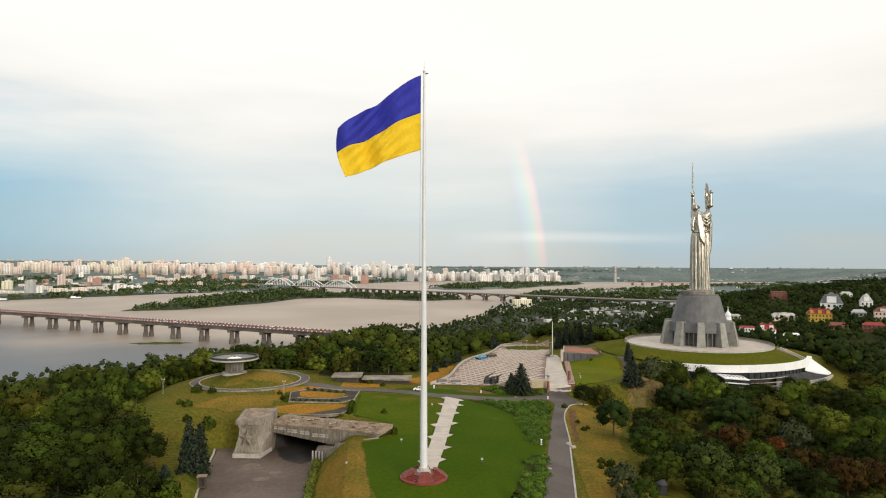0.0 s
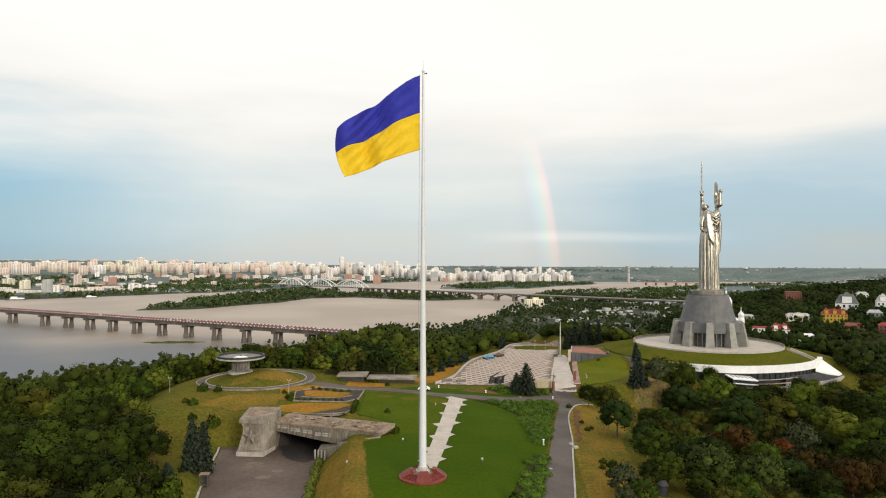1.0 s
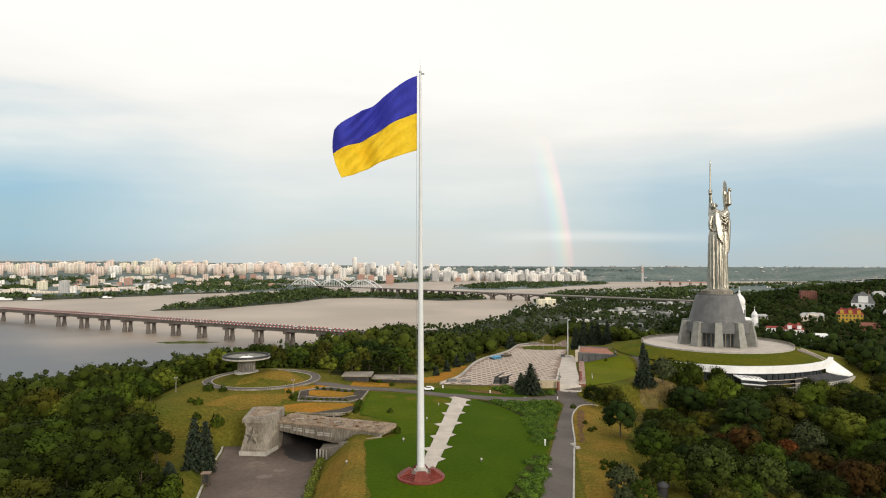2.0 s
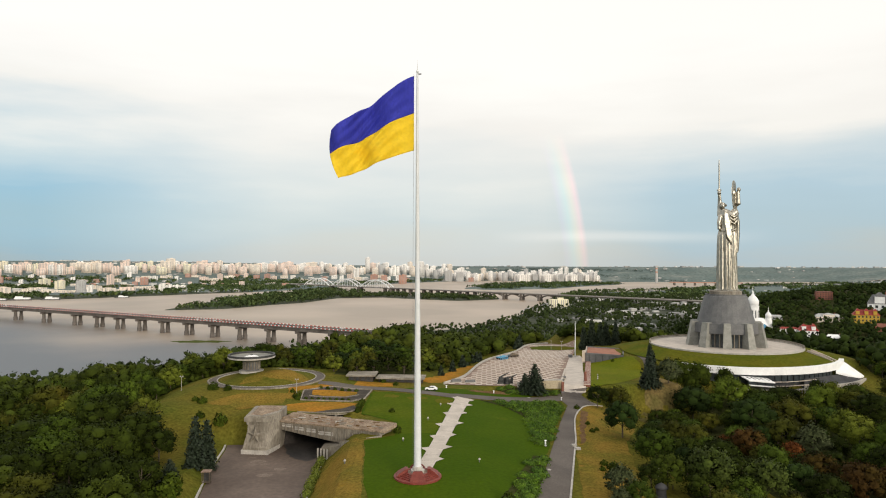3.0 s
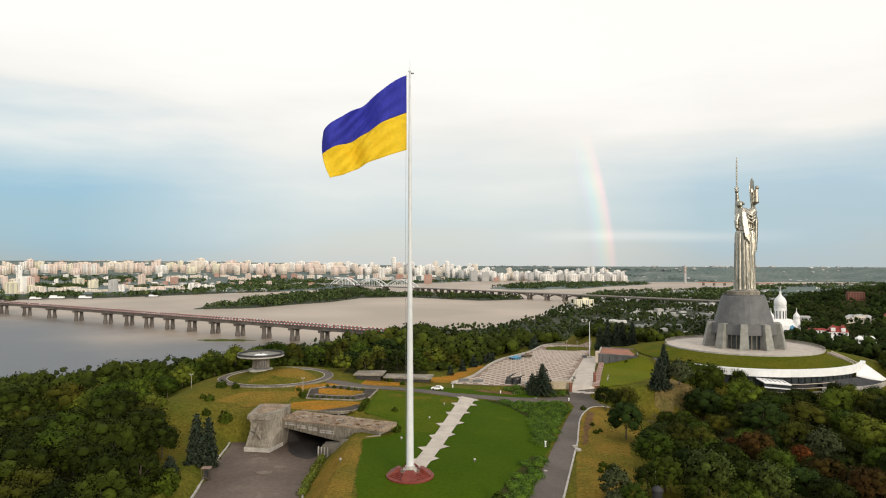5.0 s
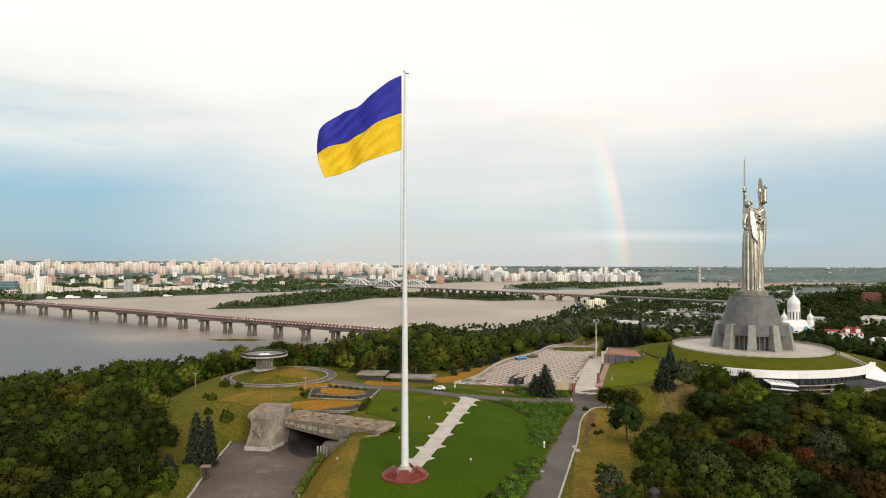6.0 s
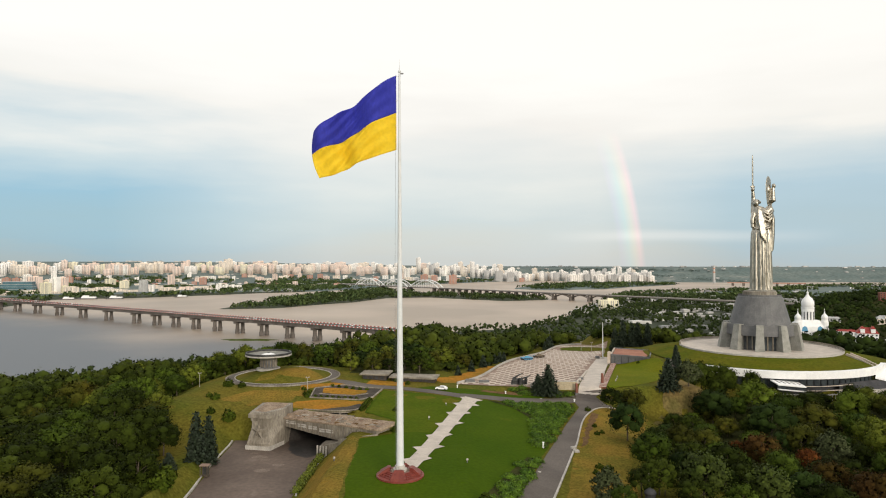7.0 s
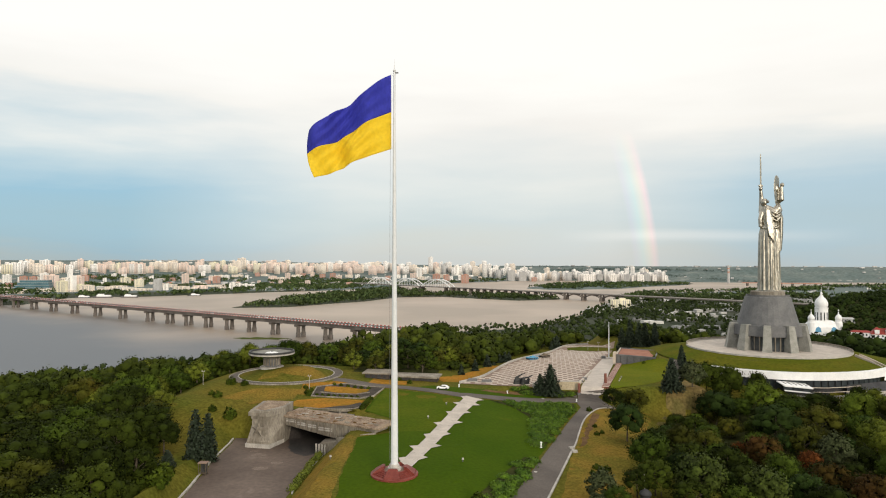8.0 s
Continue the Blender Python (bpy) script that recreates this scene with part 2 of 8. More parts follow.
M = {
    "dry": material("dry_grass", (0.118, 0.097, 0.016), (0.076, 0.085, 0.012), 0.05, 0.95, bump=0.05, fine=22, contrast=0.35, third=(0.21, 0.125, 0.022), spec=0.03),
    "lawn": material("mown_lawn", (0.036, 0.070, 0.002), (0.047, 0.080, 0.003), 0.05, 0.9, bump=0.03, fine=24, contrast=0.16, third=(0.10, 0.095, 0.008), spec=0.03),
    "lawn_light": material("light_lawn", (0.052, 0.084, 0.003), (0.072, 0.094, 0.005), 0.06, 0.9, bump=0.03, fine=20, contrast=0.18, third=(0.13, 0.112, 0.012), spec=0.03),
    "bush": material("bush_leaves", (0.0280, 0.0434, 0.0042), (0.0462, 0.0630, 0.0063), 0.5, 0.8, fine=5, contrast=0.3, per_object=0.3, per_island=0.3, spec=0.05),
    "lawn_bright": material("bright_lawn", (0.095, 0.118, 0.006), (0.128, 0.132, 0.009), 0.06, 0.9, bump=0.03, fine=18, contrast=0.2, spec=0.03),
    "bank": material("bank_grass", (0.062, 0.080, 0.005), (0.098, 0.092, 0.008), 0.06, 0.9, bump=0.1, fine=14, contrast=0.25, spec=0.03),
    "orange": material("scorched_grass", (0.33, 0.15, 0.022), (0.22, 0.13, 0.02), 0.1, 0.95, bump=0.1, fine=10, contrast=0.3, spec=0.03),
    "straw": material("straw_grass", (0.20, 0.125, 0.024), (0.12, 0.102, 0.017), 0.09, 0.95, bump=0.05, fine=18, contrast=0.35, third=(0.27, 0.13, 0.028), spec=0.03),
    "straw_lawn": material("yellowed_lawn", (0.115, 0.098, 0.012), (0.085, 0.094, 0.007), 0.3, 0.95, bump=0.03, fine=9, contrast=0.25, third=(0.17, 0.12, 0.02), spec=0.03),
    "hay": material("tall_dry_grass", (0.155, 0.112, 0.045), (0.098, 0.088, 0.028), 0.12, 0.95, bump=0.2, fine=9, contrast=0.35, third=(0.20, 0.135, 0.06), spec=0.03, stretch=(1, 0.4, 1)),
    "asphalt": material("asphalt", (0.086, 0.072, 0.062), (0.118, 0.100, 0.087), 0.09, 0.85, bump=0.02, fine=25, contrast=0.18),
    "yard": material("yard_concrete", (0.092, 0.066, 0.052), (0.140, 0.104, 0.083), 0.07, 0.75, bump=0.02, fine=14, contrast=0.16, third=(0.24, 0.19, 0.16)),
    "yard_pale": material("worn_yard_concrete", (0.15, 0.115, 0.092), (0.20, 0.155, 0.125), 0.5, 0.8, fine=8, contrast=0.3),
    # garden paving; the same dark tone paints roof shade on the pavilion walls
    "pave_and_shade": material("dark_paving_and_eaves_shade", (0.050, 0.043, 0.036), (0.075, 0.063, 0.053), 0.4, 0.9, fine=8, contrast=0.25, spec=0.1),
    # damp yard concrete, blackened further for the shade under the bunker's beam
    "damp_and_shade": material("damp_and_shaded_concrete", (0.028, 0.026, 0.025), (0.055, 0.048, 0.044), 0.15, 0.6, fine=8, contrast=0.3),
    "paving": material("pale_paving", (0.42, 0.37, 0.32), (0.52, 0.46, 0.40), 0.3, 0.75, bump=0.02, fine=10, contrast=0.12),
    "slab": material("pale_slab", (0.46, 0.39, 0.32), (0.54, 0.46, 0.39), 0.4, 0.7, fine=8, contrast=0.12, per_object=0.1, per_island=0.1),
    "brownpave": material("brown_paving", (0.20, 0.135, 0.10), (0.26, 0.18, 0.14), 0.3, 0.8, fine=8, contrast=0.2),
    "sandstone": material("sandy_plaster", (0.36, 0.30, 0.20), (0.44, 0.37, 0.26), 0.4, 0.85, fine=7, contrast=0.2),
    "kerb": material("kerb_stone", (0.33, 0.31, 0.28), (0.45, 0.42, 0.38), 0.5, 0.8, bump=0.01, contrast=0.2),
    "concrete": material("stained_concrete", (0.165, 0.142, 0.112), (0.28, 0.25, 0.205), 0.22, 0.9, bump=0.08, fine=9, contrast=0.3, stretch=(1, 1, 0.35)),
    "rubble": material("weathered_roofing", (0.29, 0.22, 0.155), (0.19, 0.135, 0.095), 0.35, 0.95, bump=0.15, fine=6, contrast=0.4, third=(0.20, 0.10, 0.065)),
    "slate": material("black_slate", (0.035, 0.035, 0.038), (0.055, 0.055, 0.058), 0.2, 0.75, fine=6, contrast=0.2),
    "dark": material("dark_recess", (0.03, 0.03, 0.03), (0.05, 0.05, 0.05), 0.5, 0.6),
    "granite": material("red_granite", (0.1482, 0.0281, 0.0203), (0.2106, 0.0452, 0.0328), 1.2, 0.55, fine=12, contrast=0.25, per_object=0.12),
    "white_metal": material("white_painted_steel", (0.60, 0.62, 0.635), (0.66, 0.67, 0.68), 0.4, 0.4, contrast=0.05),
    "steel": material("weathered_steel", (0.32, 0.298, 0.25), (0.44, 0.41, 0.35), 0.3, 0.42, 1.0, fine=5, contrast=0.3, stretch=(1, 1, 0.35)),
    "greystone": material("grey_stone_cladding", (0.2063, 0.2038, 0.1812), (0.2812, 0.2775, 0.2500), 0.35, 0.7, bump=0.03, fine=9, contrast=0.2, per_object=0.06),
    "greyroof": material("dark_stone_facing", (0.1092, 0.1092, 0.1121), (0.1425, 0.1425, 0.1425), 0.3, 0.6, fine=6, contrast=0.15),
    "white": material("white_plaster", (0.74, 0.74, 0.74), (0.82, 0.82, 0.81), 0.3, 0.6, contrast=0.07),
    "glass": material("dark_glazing", (0.03, 0.035, 0.04), (0.05, 0.06, 0.065), 0.5, 0.12, contrast=0.1, spec=0.6),
    "red_roof": material("red_roof_tiles", (0.2250, 0.0263, 0.0225), (0.3000, 0.0450, 0.0338), 0.4, 0.6, fine=8, contrast=0.2),
    "yellow": material("yellow_plaster", (0.4464, 0.2880, 0.0360), (0.5040, 0.3312, 0.0576), 0.2, 0.8, contrast=0.1),
    "brick": material("red_brick", (0.17, 0.065, 0.045), (0.23, 0.09, 0.062), 0.4, 0.85, fine=12, contrast=0.25),
    "terracotta": material("terracotta_paving", (0.2574, 0.1014, 0.0624), (0.3276, 0.1482, 0.0936), 0.25, 0.8, fine=8, contrast=0.2),
    "blue": material("blue_cloth", (0.045, 0.055, 0.48), (0.06, 0.07, 0.54), 0.25, 0.75, contrast=0.1, stretch=(1, 1, 0.4)),
    "gold": material("yellow_cloth", (0.95, 0.72, 0.045), (0.97, 0.76, 0.06), 0.2, 0.75, contrast=0.06),
    "bluepaint": material("blue_paint", (0.07, 0.24, 0.40), (0.10, 0.30, 0.46), 0.6, 0.5, contrast=0.12),
    "olive": material("olive_brown_paint", (0.10, 0.075, 0.05), (0.16, 0.12, 0.08), 0.8, 0.6, contrast=0.2),
    "bronze": material("dark_bronze", (0.028, 0.030, 0.030), (0.045, 0.046, 0.044), 0.8, 0.55, 0.2, contrast=0.2),
    "rubber": material("black_rubber", (0.02, 0.02, 0.02), (0.03, 0.03, 0.03), 2, 0.8),
    "bark": material("bark", (0.07, 0.055, 0.04), (0.12, 0.095, 0.07), 1.5, 0.95, bump=0.05),
    "leaf": material("broad_leaves", (0.016, 0.024, 0.003), (0.025, 0.035, 0.004), 0.055, 0.8, hue_by_object=0.65, fine=9, contrast=0.25, per_object=0.3, per_island=0.42, third=(0.036, 0.045, 0.005), spec=0.05),
    "leaf_mid": material("fresh_leaves", (0.0290, 0.0474, 0.0053), (0.0460, 0.0697, 0.0079), 0.055, 0.8, hue_by_object=0.6, fine=9, contrast=0.25, per_object=0.25, per_island=0.42, third=(0.0631, 0.0829, 0.0092), spec=0.05),
    "leaf_chestnut": material("chestnut_leaves", (0.0333, 0.0488, 0.0070), (0.0480, 0.0658, 0.0101), 0.2, 0.7, fine=7, contrast=0.3, per_object=0.15, per_island=0.42, spec=0.1),
    "leaf_yellow": material("yellow_green_leaves", (0.0684, 0.0858, 0.0095), (0.1006, 0.1140, 0.0148), 0.08, 0.8, fine=8, contrast=0.25, per_object=0.2, per_island=0.42, spec=0.05),
    "leaf_grey": material("grey_green_leaves", (0.0462, 0.0575, 0.0238), (0.0700, 0.0813, 0.0363), 0.2, 0.8, fine=7, contrast=0.3, per_object=0.15, per_island=0.42, spec=0.05),
    "leaf_woods": material("woodland_leaves", (0.0238, 0.0356, 0.0050), (0.0437, 0.0555, 0.0070), 0.035, 0.8, fine=9, contrast=0.3, per_island=0.4, third=(0.0773, 0.0753, 0.0099), spec=0.05),
    "leaf_blue": material("bluish_leaves", (0.013, 0.025, 0.005), (0.022, 0.037, 0.007), 0.07, 0.8, fine=9, contrast=0.25, per_object=0.25, per_island=0.42, spec=0.05),
    "leaf_olive": material("olive_leaves", (0.0364, 0.0407, 0.0056), (0.0520, 0.0533, 0.0070), 0.07, 0.8, fine=9, contrast=0.25, per_object=0.25, per_island=0.42, third=(0.0758, 0.0590, 0.0084), spec=0.05),
    "leaf_red": material("red_brown_leaves", (0.083, 0.026, 0.007), (0.098, 0.034, 0.009), 0.1, 0.8, fine=9, contrast=0.3, per_island=0.42, spec=0.05),
    "leaf_light": material("light_leaves", (0.044, 0.065, 0.009), (0.068, 0.084, 0.013), 0.07, 0.8, fine=6, contrast=0.25, per_object=0.3, per_island=0.2, spec=0.05),
    "leaf_rust": material("rusty_leaves", (0.0330, 0.0220, 0.0044), (0.0451, 0.0209, 0.0066), 0.1, 0.8, fine=6, contrast=0.3, per_object=0.3, per_island=0.42, third=(0.0341, 0.0341, 0.0044), spec=0.05),
    "leaf_hill": material("hill_wood_leaves", (0.0139, 0.0237, 0.0048), (0.0237, 0.0362, 0.0070), 0.02, 0.85, fine=6, contrast=0.3, per_island=0.25, third=(0.0348, 0.0460, 0.0098), spec=0.05),
    # woods of the far plain, paler and bluer: distance haze put into colour
    "leaf_plain": material("hazed_plain_woods", (0.074, 0.104, 0.092), (0.100, 0.130, 0.112), 0.004, 0.9, fine=6, contrast=0.25, per_island=0.2, spec=0.03),
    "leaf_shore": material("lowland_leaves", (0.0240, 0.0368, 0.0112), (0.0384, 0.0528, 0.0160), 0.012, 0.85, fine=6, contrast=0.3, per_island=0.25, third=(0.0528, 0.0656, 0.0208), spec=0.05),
    # leaves of far bank and islands, lightened to carry the haze of distance
    "leaf_far": material("hazed_far_leaves", (0.0471, 0.0747, 0.0276), (0.0805, 0.1104, 0.0368), 0.03, 0.85, fine=5, contrast=0.3, per_island=0.3, third=(0.1219, 0.1403, 0.0471), spec=0.05),
    "needle": material("dark_needles", (0.012, 0.021, 0.009), (0.020, 0.031, 0.015), 0.5, 0.75, fine=5, contrast=0.3, per_island=0.35),
    "juniper": material("juniper", (0.0468, 0.1014, 0.0052), (0.0858, 0.1534, 0.0078), 0.3, 0.8, fine=5, contrast=0.3, per_island=0.45),
    "hedge": material("hedge_leaves", (0.11, 0.14, 0.012), (0.17, 0.19, 0.02), 0.4, 0.8, fine=5, contrast=0.3, per_island=0.35),
    "redwhite": material("red_rail_paint", (0.42, 0.06, 0.05), (0.50, 0.09, 0.07), 0.5, 0.6),
    "bridge": material("bridge_concrete", (0.095, 0.082, 0.072), (0.15, 0.132, 0.118), 0.05, 0.9, fine=6, contrast=0.2),
    # leaf litter; shade in the gaps between trees is put into its tone
    "floor": material("shaded_forest_floor", (0.026, 0.030, 0.010), (0.042, 0.045, 0.014), 0.2, 0.95, fine=6, contrast=0.3, spec=0.03),
    "soil": material("bare_soil", (0.11, 0.065, 0.03), (0.15, 0.09, 0.045), 0.4, 0.95, fine=6, contrast=0.3, spec=0.03),
    "lowland": material("lowland_fields", (0.0258, 0.0367, 0.0163), (0.0394, 0.0462, 0.0245), 0.008, 0.95, fine=9, contrast=0.4, third=(0.0646, 0.0653, 0.0462)),
    # far plain, with the blue-grey of haze mixed into its ground colour
    "plain": material("hazed_plain", (0.088, 0.122, 0.116), (0.130, 0.160, 0.148), 0.011, 0.95, fine=9, contrast=0.3, stretch=(0.5, 1, 1), third=(0.21, 0.22, 0.20)),
}

water = bpy.data.materials.new("river_water")
water.use_nodes = True
n_, l_ = water.node_tree.nodes, water.node_tree.links
bsdf = n_["Principled BSDF"]
bsdf.inputs["Roughness"].default_value = 0.42
bsdf.inputs["Specular IOR Level"].default_value = 0.22
where = n_.new("ShaderNodeNewGeometry")
silt = n_.new("ShaderNodeTexNoise")
silt.inputs["Scale"].default_value, silt.inputs["Detail"].default_value = 0.0035, 5
l_.new(where.outputs["Position"], silt.inputs[0])
tone = n_.new("ShaderNodeValToRGB")
tone.color_ramp.elements[0].position, tone.color_ramp.elements[0].color = 0.38, (0.30, 0.235, 0.175, 1)
tone.color_ramp.elements[1].position, tone.color_ramp.elements[1].color = 0.62, (0.40, 0.315, 0.24, 1)
l_.new(silt.outputs[0], tone.inputs[0])
# bluish grey towards the near bank: the sky's reflection there, put into base colour
reach = n_.new("ShaderNodeVectorMath")
reach.operation = "DOT_PRODUCT"
reach.inputs[1].default_value = (0.542, 0.840, 0)
l_.new(where.outputs["Position"], reach.inputs[0])
wander = n_.new("ShaderNodeMath")
wander.operation = "MULTIPLY_ADD"
wander.inputs[1].default_value = 420
l_.new(silt.outputs[0], wander.inputs[0])
l_.new(reach.outputs["Value"], wander.inputs[2])
share = n_.new("ShaderNodeMapRange")
share.interpolation_type = "SMOOTHSTEP"
share.inputs[1].default_value, share.inputs[2].default_value = 620, 1000
l_.new(wander.outputs[0], share.inputs[0])
blend = n_.new("ShaderNodeMix")
blend.data_type = "RGBA"
blend.inputs[6].default_value = (0.092, 0.10, 0.112, 1)
l_.new(share.outputs[0], blend.inputs[0])
l_.new(tone.outputs[0], blend.inputs[7])
l_.new(blend.outputs[2], bsdf.inputs["Base Color"])
ripple = n_.new("ShaderNodeTexNoise")
ripple.inputs["Scale"].default_value, ripple.inputs["Detail"].default_value = 0.25, 4
l_.new(where.outputs["Position"], ripple.inputs[0])
wave = n_.new("ShaderNodeBump")
wave.inputs["Strength"].default_value, wave.inputs["Distance"].default_value = 0.25, 0.5
l_.new(ripple.outputs[0], wave.inputs["Height"])
l_.new(wave.outputs[0], bsdf.inputs["Normal"])
M["water"] = water


# ---- mesh helpers ----
ORIGIN = {}


def mesh_of(name, bm, mat, smooth=False):
    bmesh.ops.recalc_face_normals(bm, faces=bm.faces[:])
    me = bpy.data.meshes.new(name)
    bm.to_mesh(me)
    bm.free()
    me.materials.append(M[mat])
    if smooth:
        me.shade_smooth()
    return me


def mesh_np(name, verts, quads, mat, normals=None, tris=None):
    """A mesh from arrays of corners, of four-sided and of three-sided faces."""
    me = bpy.data.meshes.new(name)
    me.vertices.add(len(verts))
    me.vertices.foreach_set("co", np.asarray(verts, np.float32).ravel())
    tris = np.zeros((0, 3), np.int32) if tris is None else tris
    me.loops.add(len(quads) * 4 + len(tris) * 3)
    me.loops.foreach_set("vertex_index", np.concatenate([np.asarray(quads, np.int32).ravel(), np.asarray(tris, np.int32).ravel()]))
    me.polygons.add(len(quads) + len(tris))
    me.polygons.foreach_set("loop_start", np.concatenate([np.arange(len(quads), dtype=np.int32) * 4, len(quads) * 4 + np.arange(len(tris), dtype=np.int32) * 3]))
    me.materials.append(M[mat])
    me.update(calc_edges=True)
    if normals is not None:
        me.shade_smooth()
        me.normals_split_custom_set_from_vertices(np.asarray(normals, np.float32).tolist())
    return me


def thing(name, at, label, category, group=""):
    """An empty at the thing's base, to which its parts are hung."""
    ob = new(name)
    ob.location = at
    ob.empty_display_size = 0.5
    ORIGIN[ob] = Vector(at)
    return tagged(ob, label, category, group)


def part(name, bm, mat, parent, label="", smooth=False):
    """One mesh under a thing or a part; its corners are given in the world."""
    o = ORIGIN[parent]
    bmesh.ops.translate(bm, vec=-o, verts=bm.verts[:])
    ob = new(name, mesh_of(name, bm, mat, smooth))
    ob.parent = parent
    ORIGIN[ob] = o
    return tagged(ob, label)


def single(name, bm, mat, label="", category="", group="", kind="", smooth=False):
    """A thing or a piece of the setting that is one mesh."""
    ob = new(name, mesh_of(name, bm, mat, smooth))
    ORIGIN[ob] = Vector((0, 0, 0))
    return tagged(ob, label, category, group, kind)


def box(bm, x, y, z, sx, sy, sz, turn=0.0, taper=1.0):
    """A box standing on z, turned about its upright by degrees; taper scales its top."""
    c, s = math.cos(radians(turn)), math.sin(radians(turn))
    vs = []
    for k, f in ((0, 1.0), (sz, taper)):
        for u, v in ((-1, -1), (1, -1), (1, 1), (-1, 1)):
            a, b = u * sx / 2 * f, v * sy / 2 * f
            vs.append(bm.verts.new((x + a * c - b * s, y + a * s + b * c, z + k)))
    for f in ((0, 3, 2, 1), (4, 5, 6, 7), (0, 1, 5, 4), (1, 2, 6, 5), (2, 3, 7, 6), (3, 0, 4, 7)):
        bm.faces.new([vs[i] for i in f])
    return bm


def rings(bm, loops, caps=True, close=True):
    """Joins loops of points, one after another, by faces."""
    rows = [[bm.verts.new(p) for p in loop] for loop in loops]
    n = len(rows[0])
    for a, b in zip(rows, rows[1:]):
        for i in range(n if close else n - 1):
            j = (i + 1) % n
            bm.faces.new((a[i], a[j], b[j], b[i]))
    if caps:
        bm.faces.new(rows[0][::-1])
        bm.faces.new(rows[-1])
    return bm


def turned(bm, x, y, profile, seg=24, caps=True, phase=0.0):
    """A body of revolution from (radius, height) pairs."""
    return rings(bm, [[(x + r * math.cos(phase + 2 * math.pi * i / seg), y + r * math.sin(phase + 2 * math.pi * i / seg), z) for i in range(seg)] for r, z in profile], caps)


def tube(bm, points, radii, seg=8):
    pts = [Vector(p) for p in points]
    loops = []
    for i, p in enumerate(pts):
        d = (pts[min(i + 1, len(pts) - 1)] - pts[max(i - 1, 0)]).normalized()
        side = d.cross(Vector((0, 0, 1)) if abs(d.z) < 0.9 else Vector((1, 0, 0))).normalized()
        other = d.cross(side)
        r = radii[i] if isinstance(radii, (list, tuple)) else radii
        loops.append([p + r * (math.cos(a) * side + math.sin(a) * other) for a in (2 * math.pi * k / seg for k in range(seg))])
    return rings(bm, loops)


def prism(bm, poly, z0, z1):
    """An upright prism over a plan; z0 and z1 are heights or lists of them."""
    n = len(poly)
    lo = z0 if isinstance(z0, (list, tuple)) else [z0] * n
    hi = z1 if isinstance(z1, (list, tuple)) else [z1] * n
    return rings(bm, [[(*p, z) for p, z in zip(poly, lo)], [(*p, z) for p, z in zip(poly, hi)]])


def smooth_line(points, steps=6, closed=False):
    """Points along a smooth curve through the given ones."""
    p = [Vector(q) for q in points]
    n = len(p)
    out = []
    for i in range(n if closed else n - 1):
        a, b, c, d = (p[(i + k) % n] if closed else p[max(0, min(n - 1, i + k))] for k in (-1, 0, 1, 2))
        for s in range(steps):
            t = s / steps
            out.append(0.5 * (2 * b + (c - a) * t + (2 * a - 5 * b + 4 * c - d) * t * t + (3 * b - a - 3 * c + d) * t ** 3))
    if not closed:
        out.append(p[-1])
    return out


# ---- ground ----
def ease(a, b, v):
    t = np.clip((v - a) / (b - a), 0, 1)
    return t * t * (3 - 2 * t)


NEAR_BANK = [(-4700, -900), (-1200, -100), (-700, 300), (-420, 600), (-250, 790), (-110, 900), (-40, 1075), (120, 1160), (220, 1330), (330, 1630), (415, 1860), (500, 2150), (690, 2560),
             (860, 2660), (1180, 2840), (1480, 3035), (1900, 3400), (2800, 3700), (4700, 4100)]
FAR_BANK = [(4700, 4500), (2700, 4250), (1970, 4080), (1585, 4050), (1010, 4120), (806, 4225), (590, 4330), (310, 4185), (-58, 3730), (-300, 3350), (-495, 2940), (-566, 2760), (-700, 2600),
            (-830, 2500), (-937, 2370), (-1160, 2140), (-1370, 2060), (-1335, 1850), (-1290, 1700), (-1400, 1640), (-2200, 1500), (-4700, 1400)]
ISLAND = [(-662, 1635), (-510, 1680), (-420, 1842), (-336, 1950), (-256, 2205), (-97, 2245), (26, 2144), (158, 2051), (310, 2119), (330, 2250), (150, 2330), (-100, 2500), (-330, 2850), (-383, 2883),
          (-459, 2713), (-544, 2427), (-630, 2080)]
ISLE = [(264, 2975), (398, 2862), (690, 2996), (902, 3281), (1163, 3537), (1300, 3700), (1000, 3850), (700, 3800), (450, 3500), (280, 3150)]
WATER_Z = -89.0


def inside_by(poly, x, y):
    """Distance to a plan's edge, positive inside it."""
    p = np.asarray(poly, float)
    q = np.roll(p, -1, axis=0)
    best = np.full(np.shape(x), 1e18)
    odd = np.zeros(np.shape(x), bool)
    for (ax, ay), (bx, by) in zip(p, q):
        dx, dy = bx - ax, by - ay
        t = np.clip(((x - ax) * dx + (y - ay) * dy) / (dx * dx + dy * dy), 0, 1)
        best = np.minimum(best, (x - ax - t * dx) ** 2 + (y - ay - t * dy) ** 2)
        if dy:
            odd ^= ((ay > y) != (by > y)) & (x < dx * (y - ay) / dy + ax)
    return np.where(odd, 1, -1) * np.sqrt(best)


def shore(x, y):
    """Distance to the nearest shore, positive on land."""
    river = inside_by(NEAR_BANK + FAR_BANK, x, y)
    return np.maximum(np.maximum(-river, inside_by(ISLAND, x, y)), inside_by(ISLE, x, y))


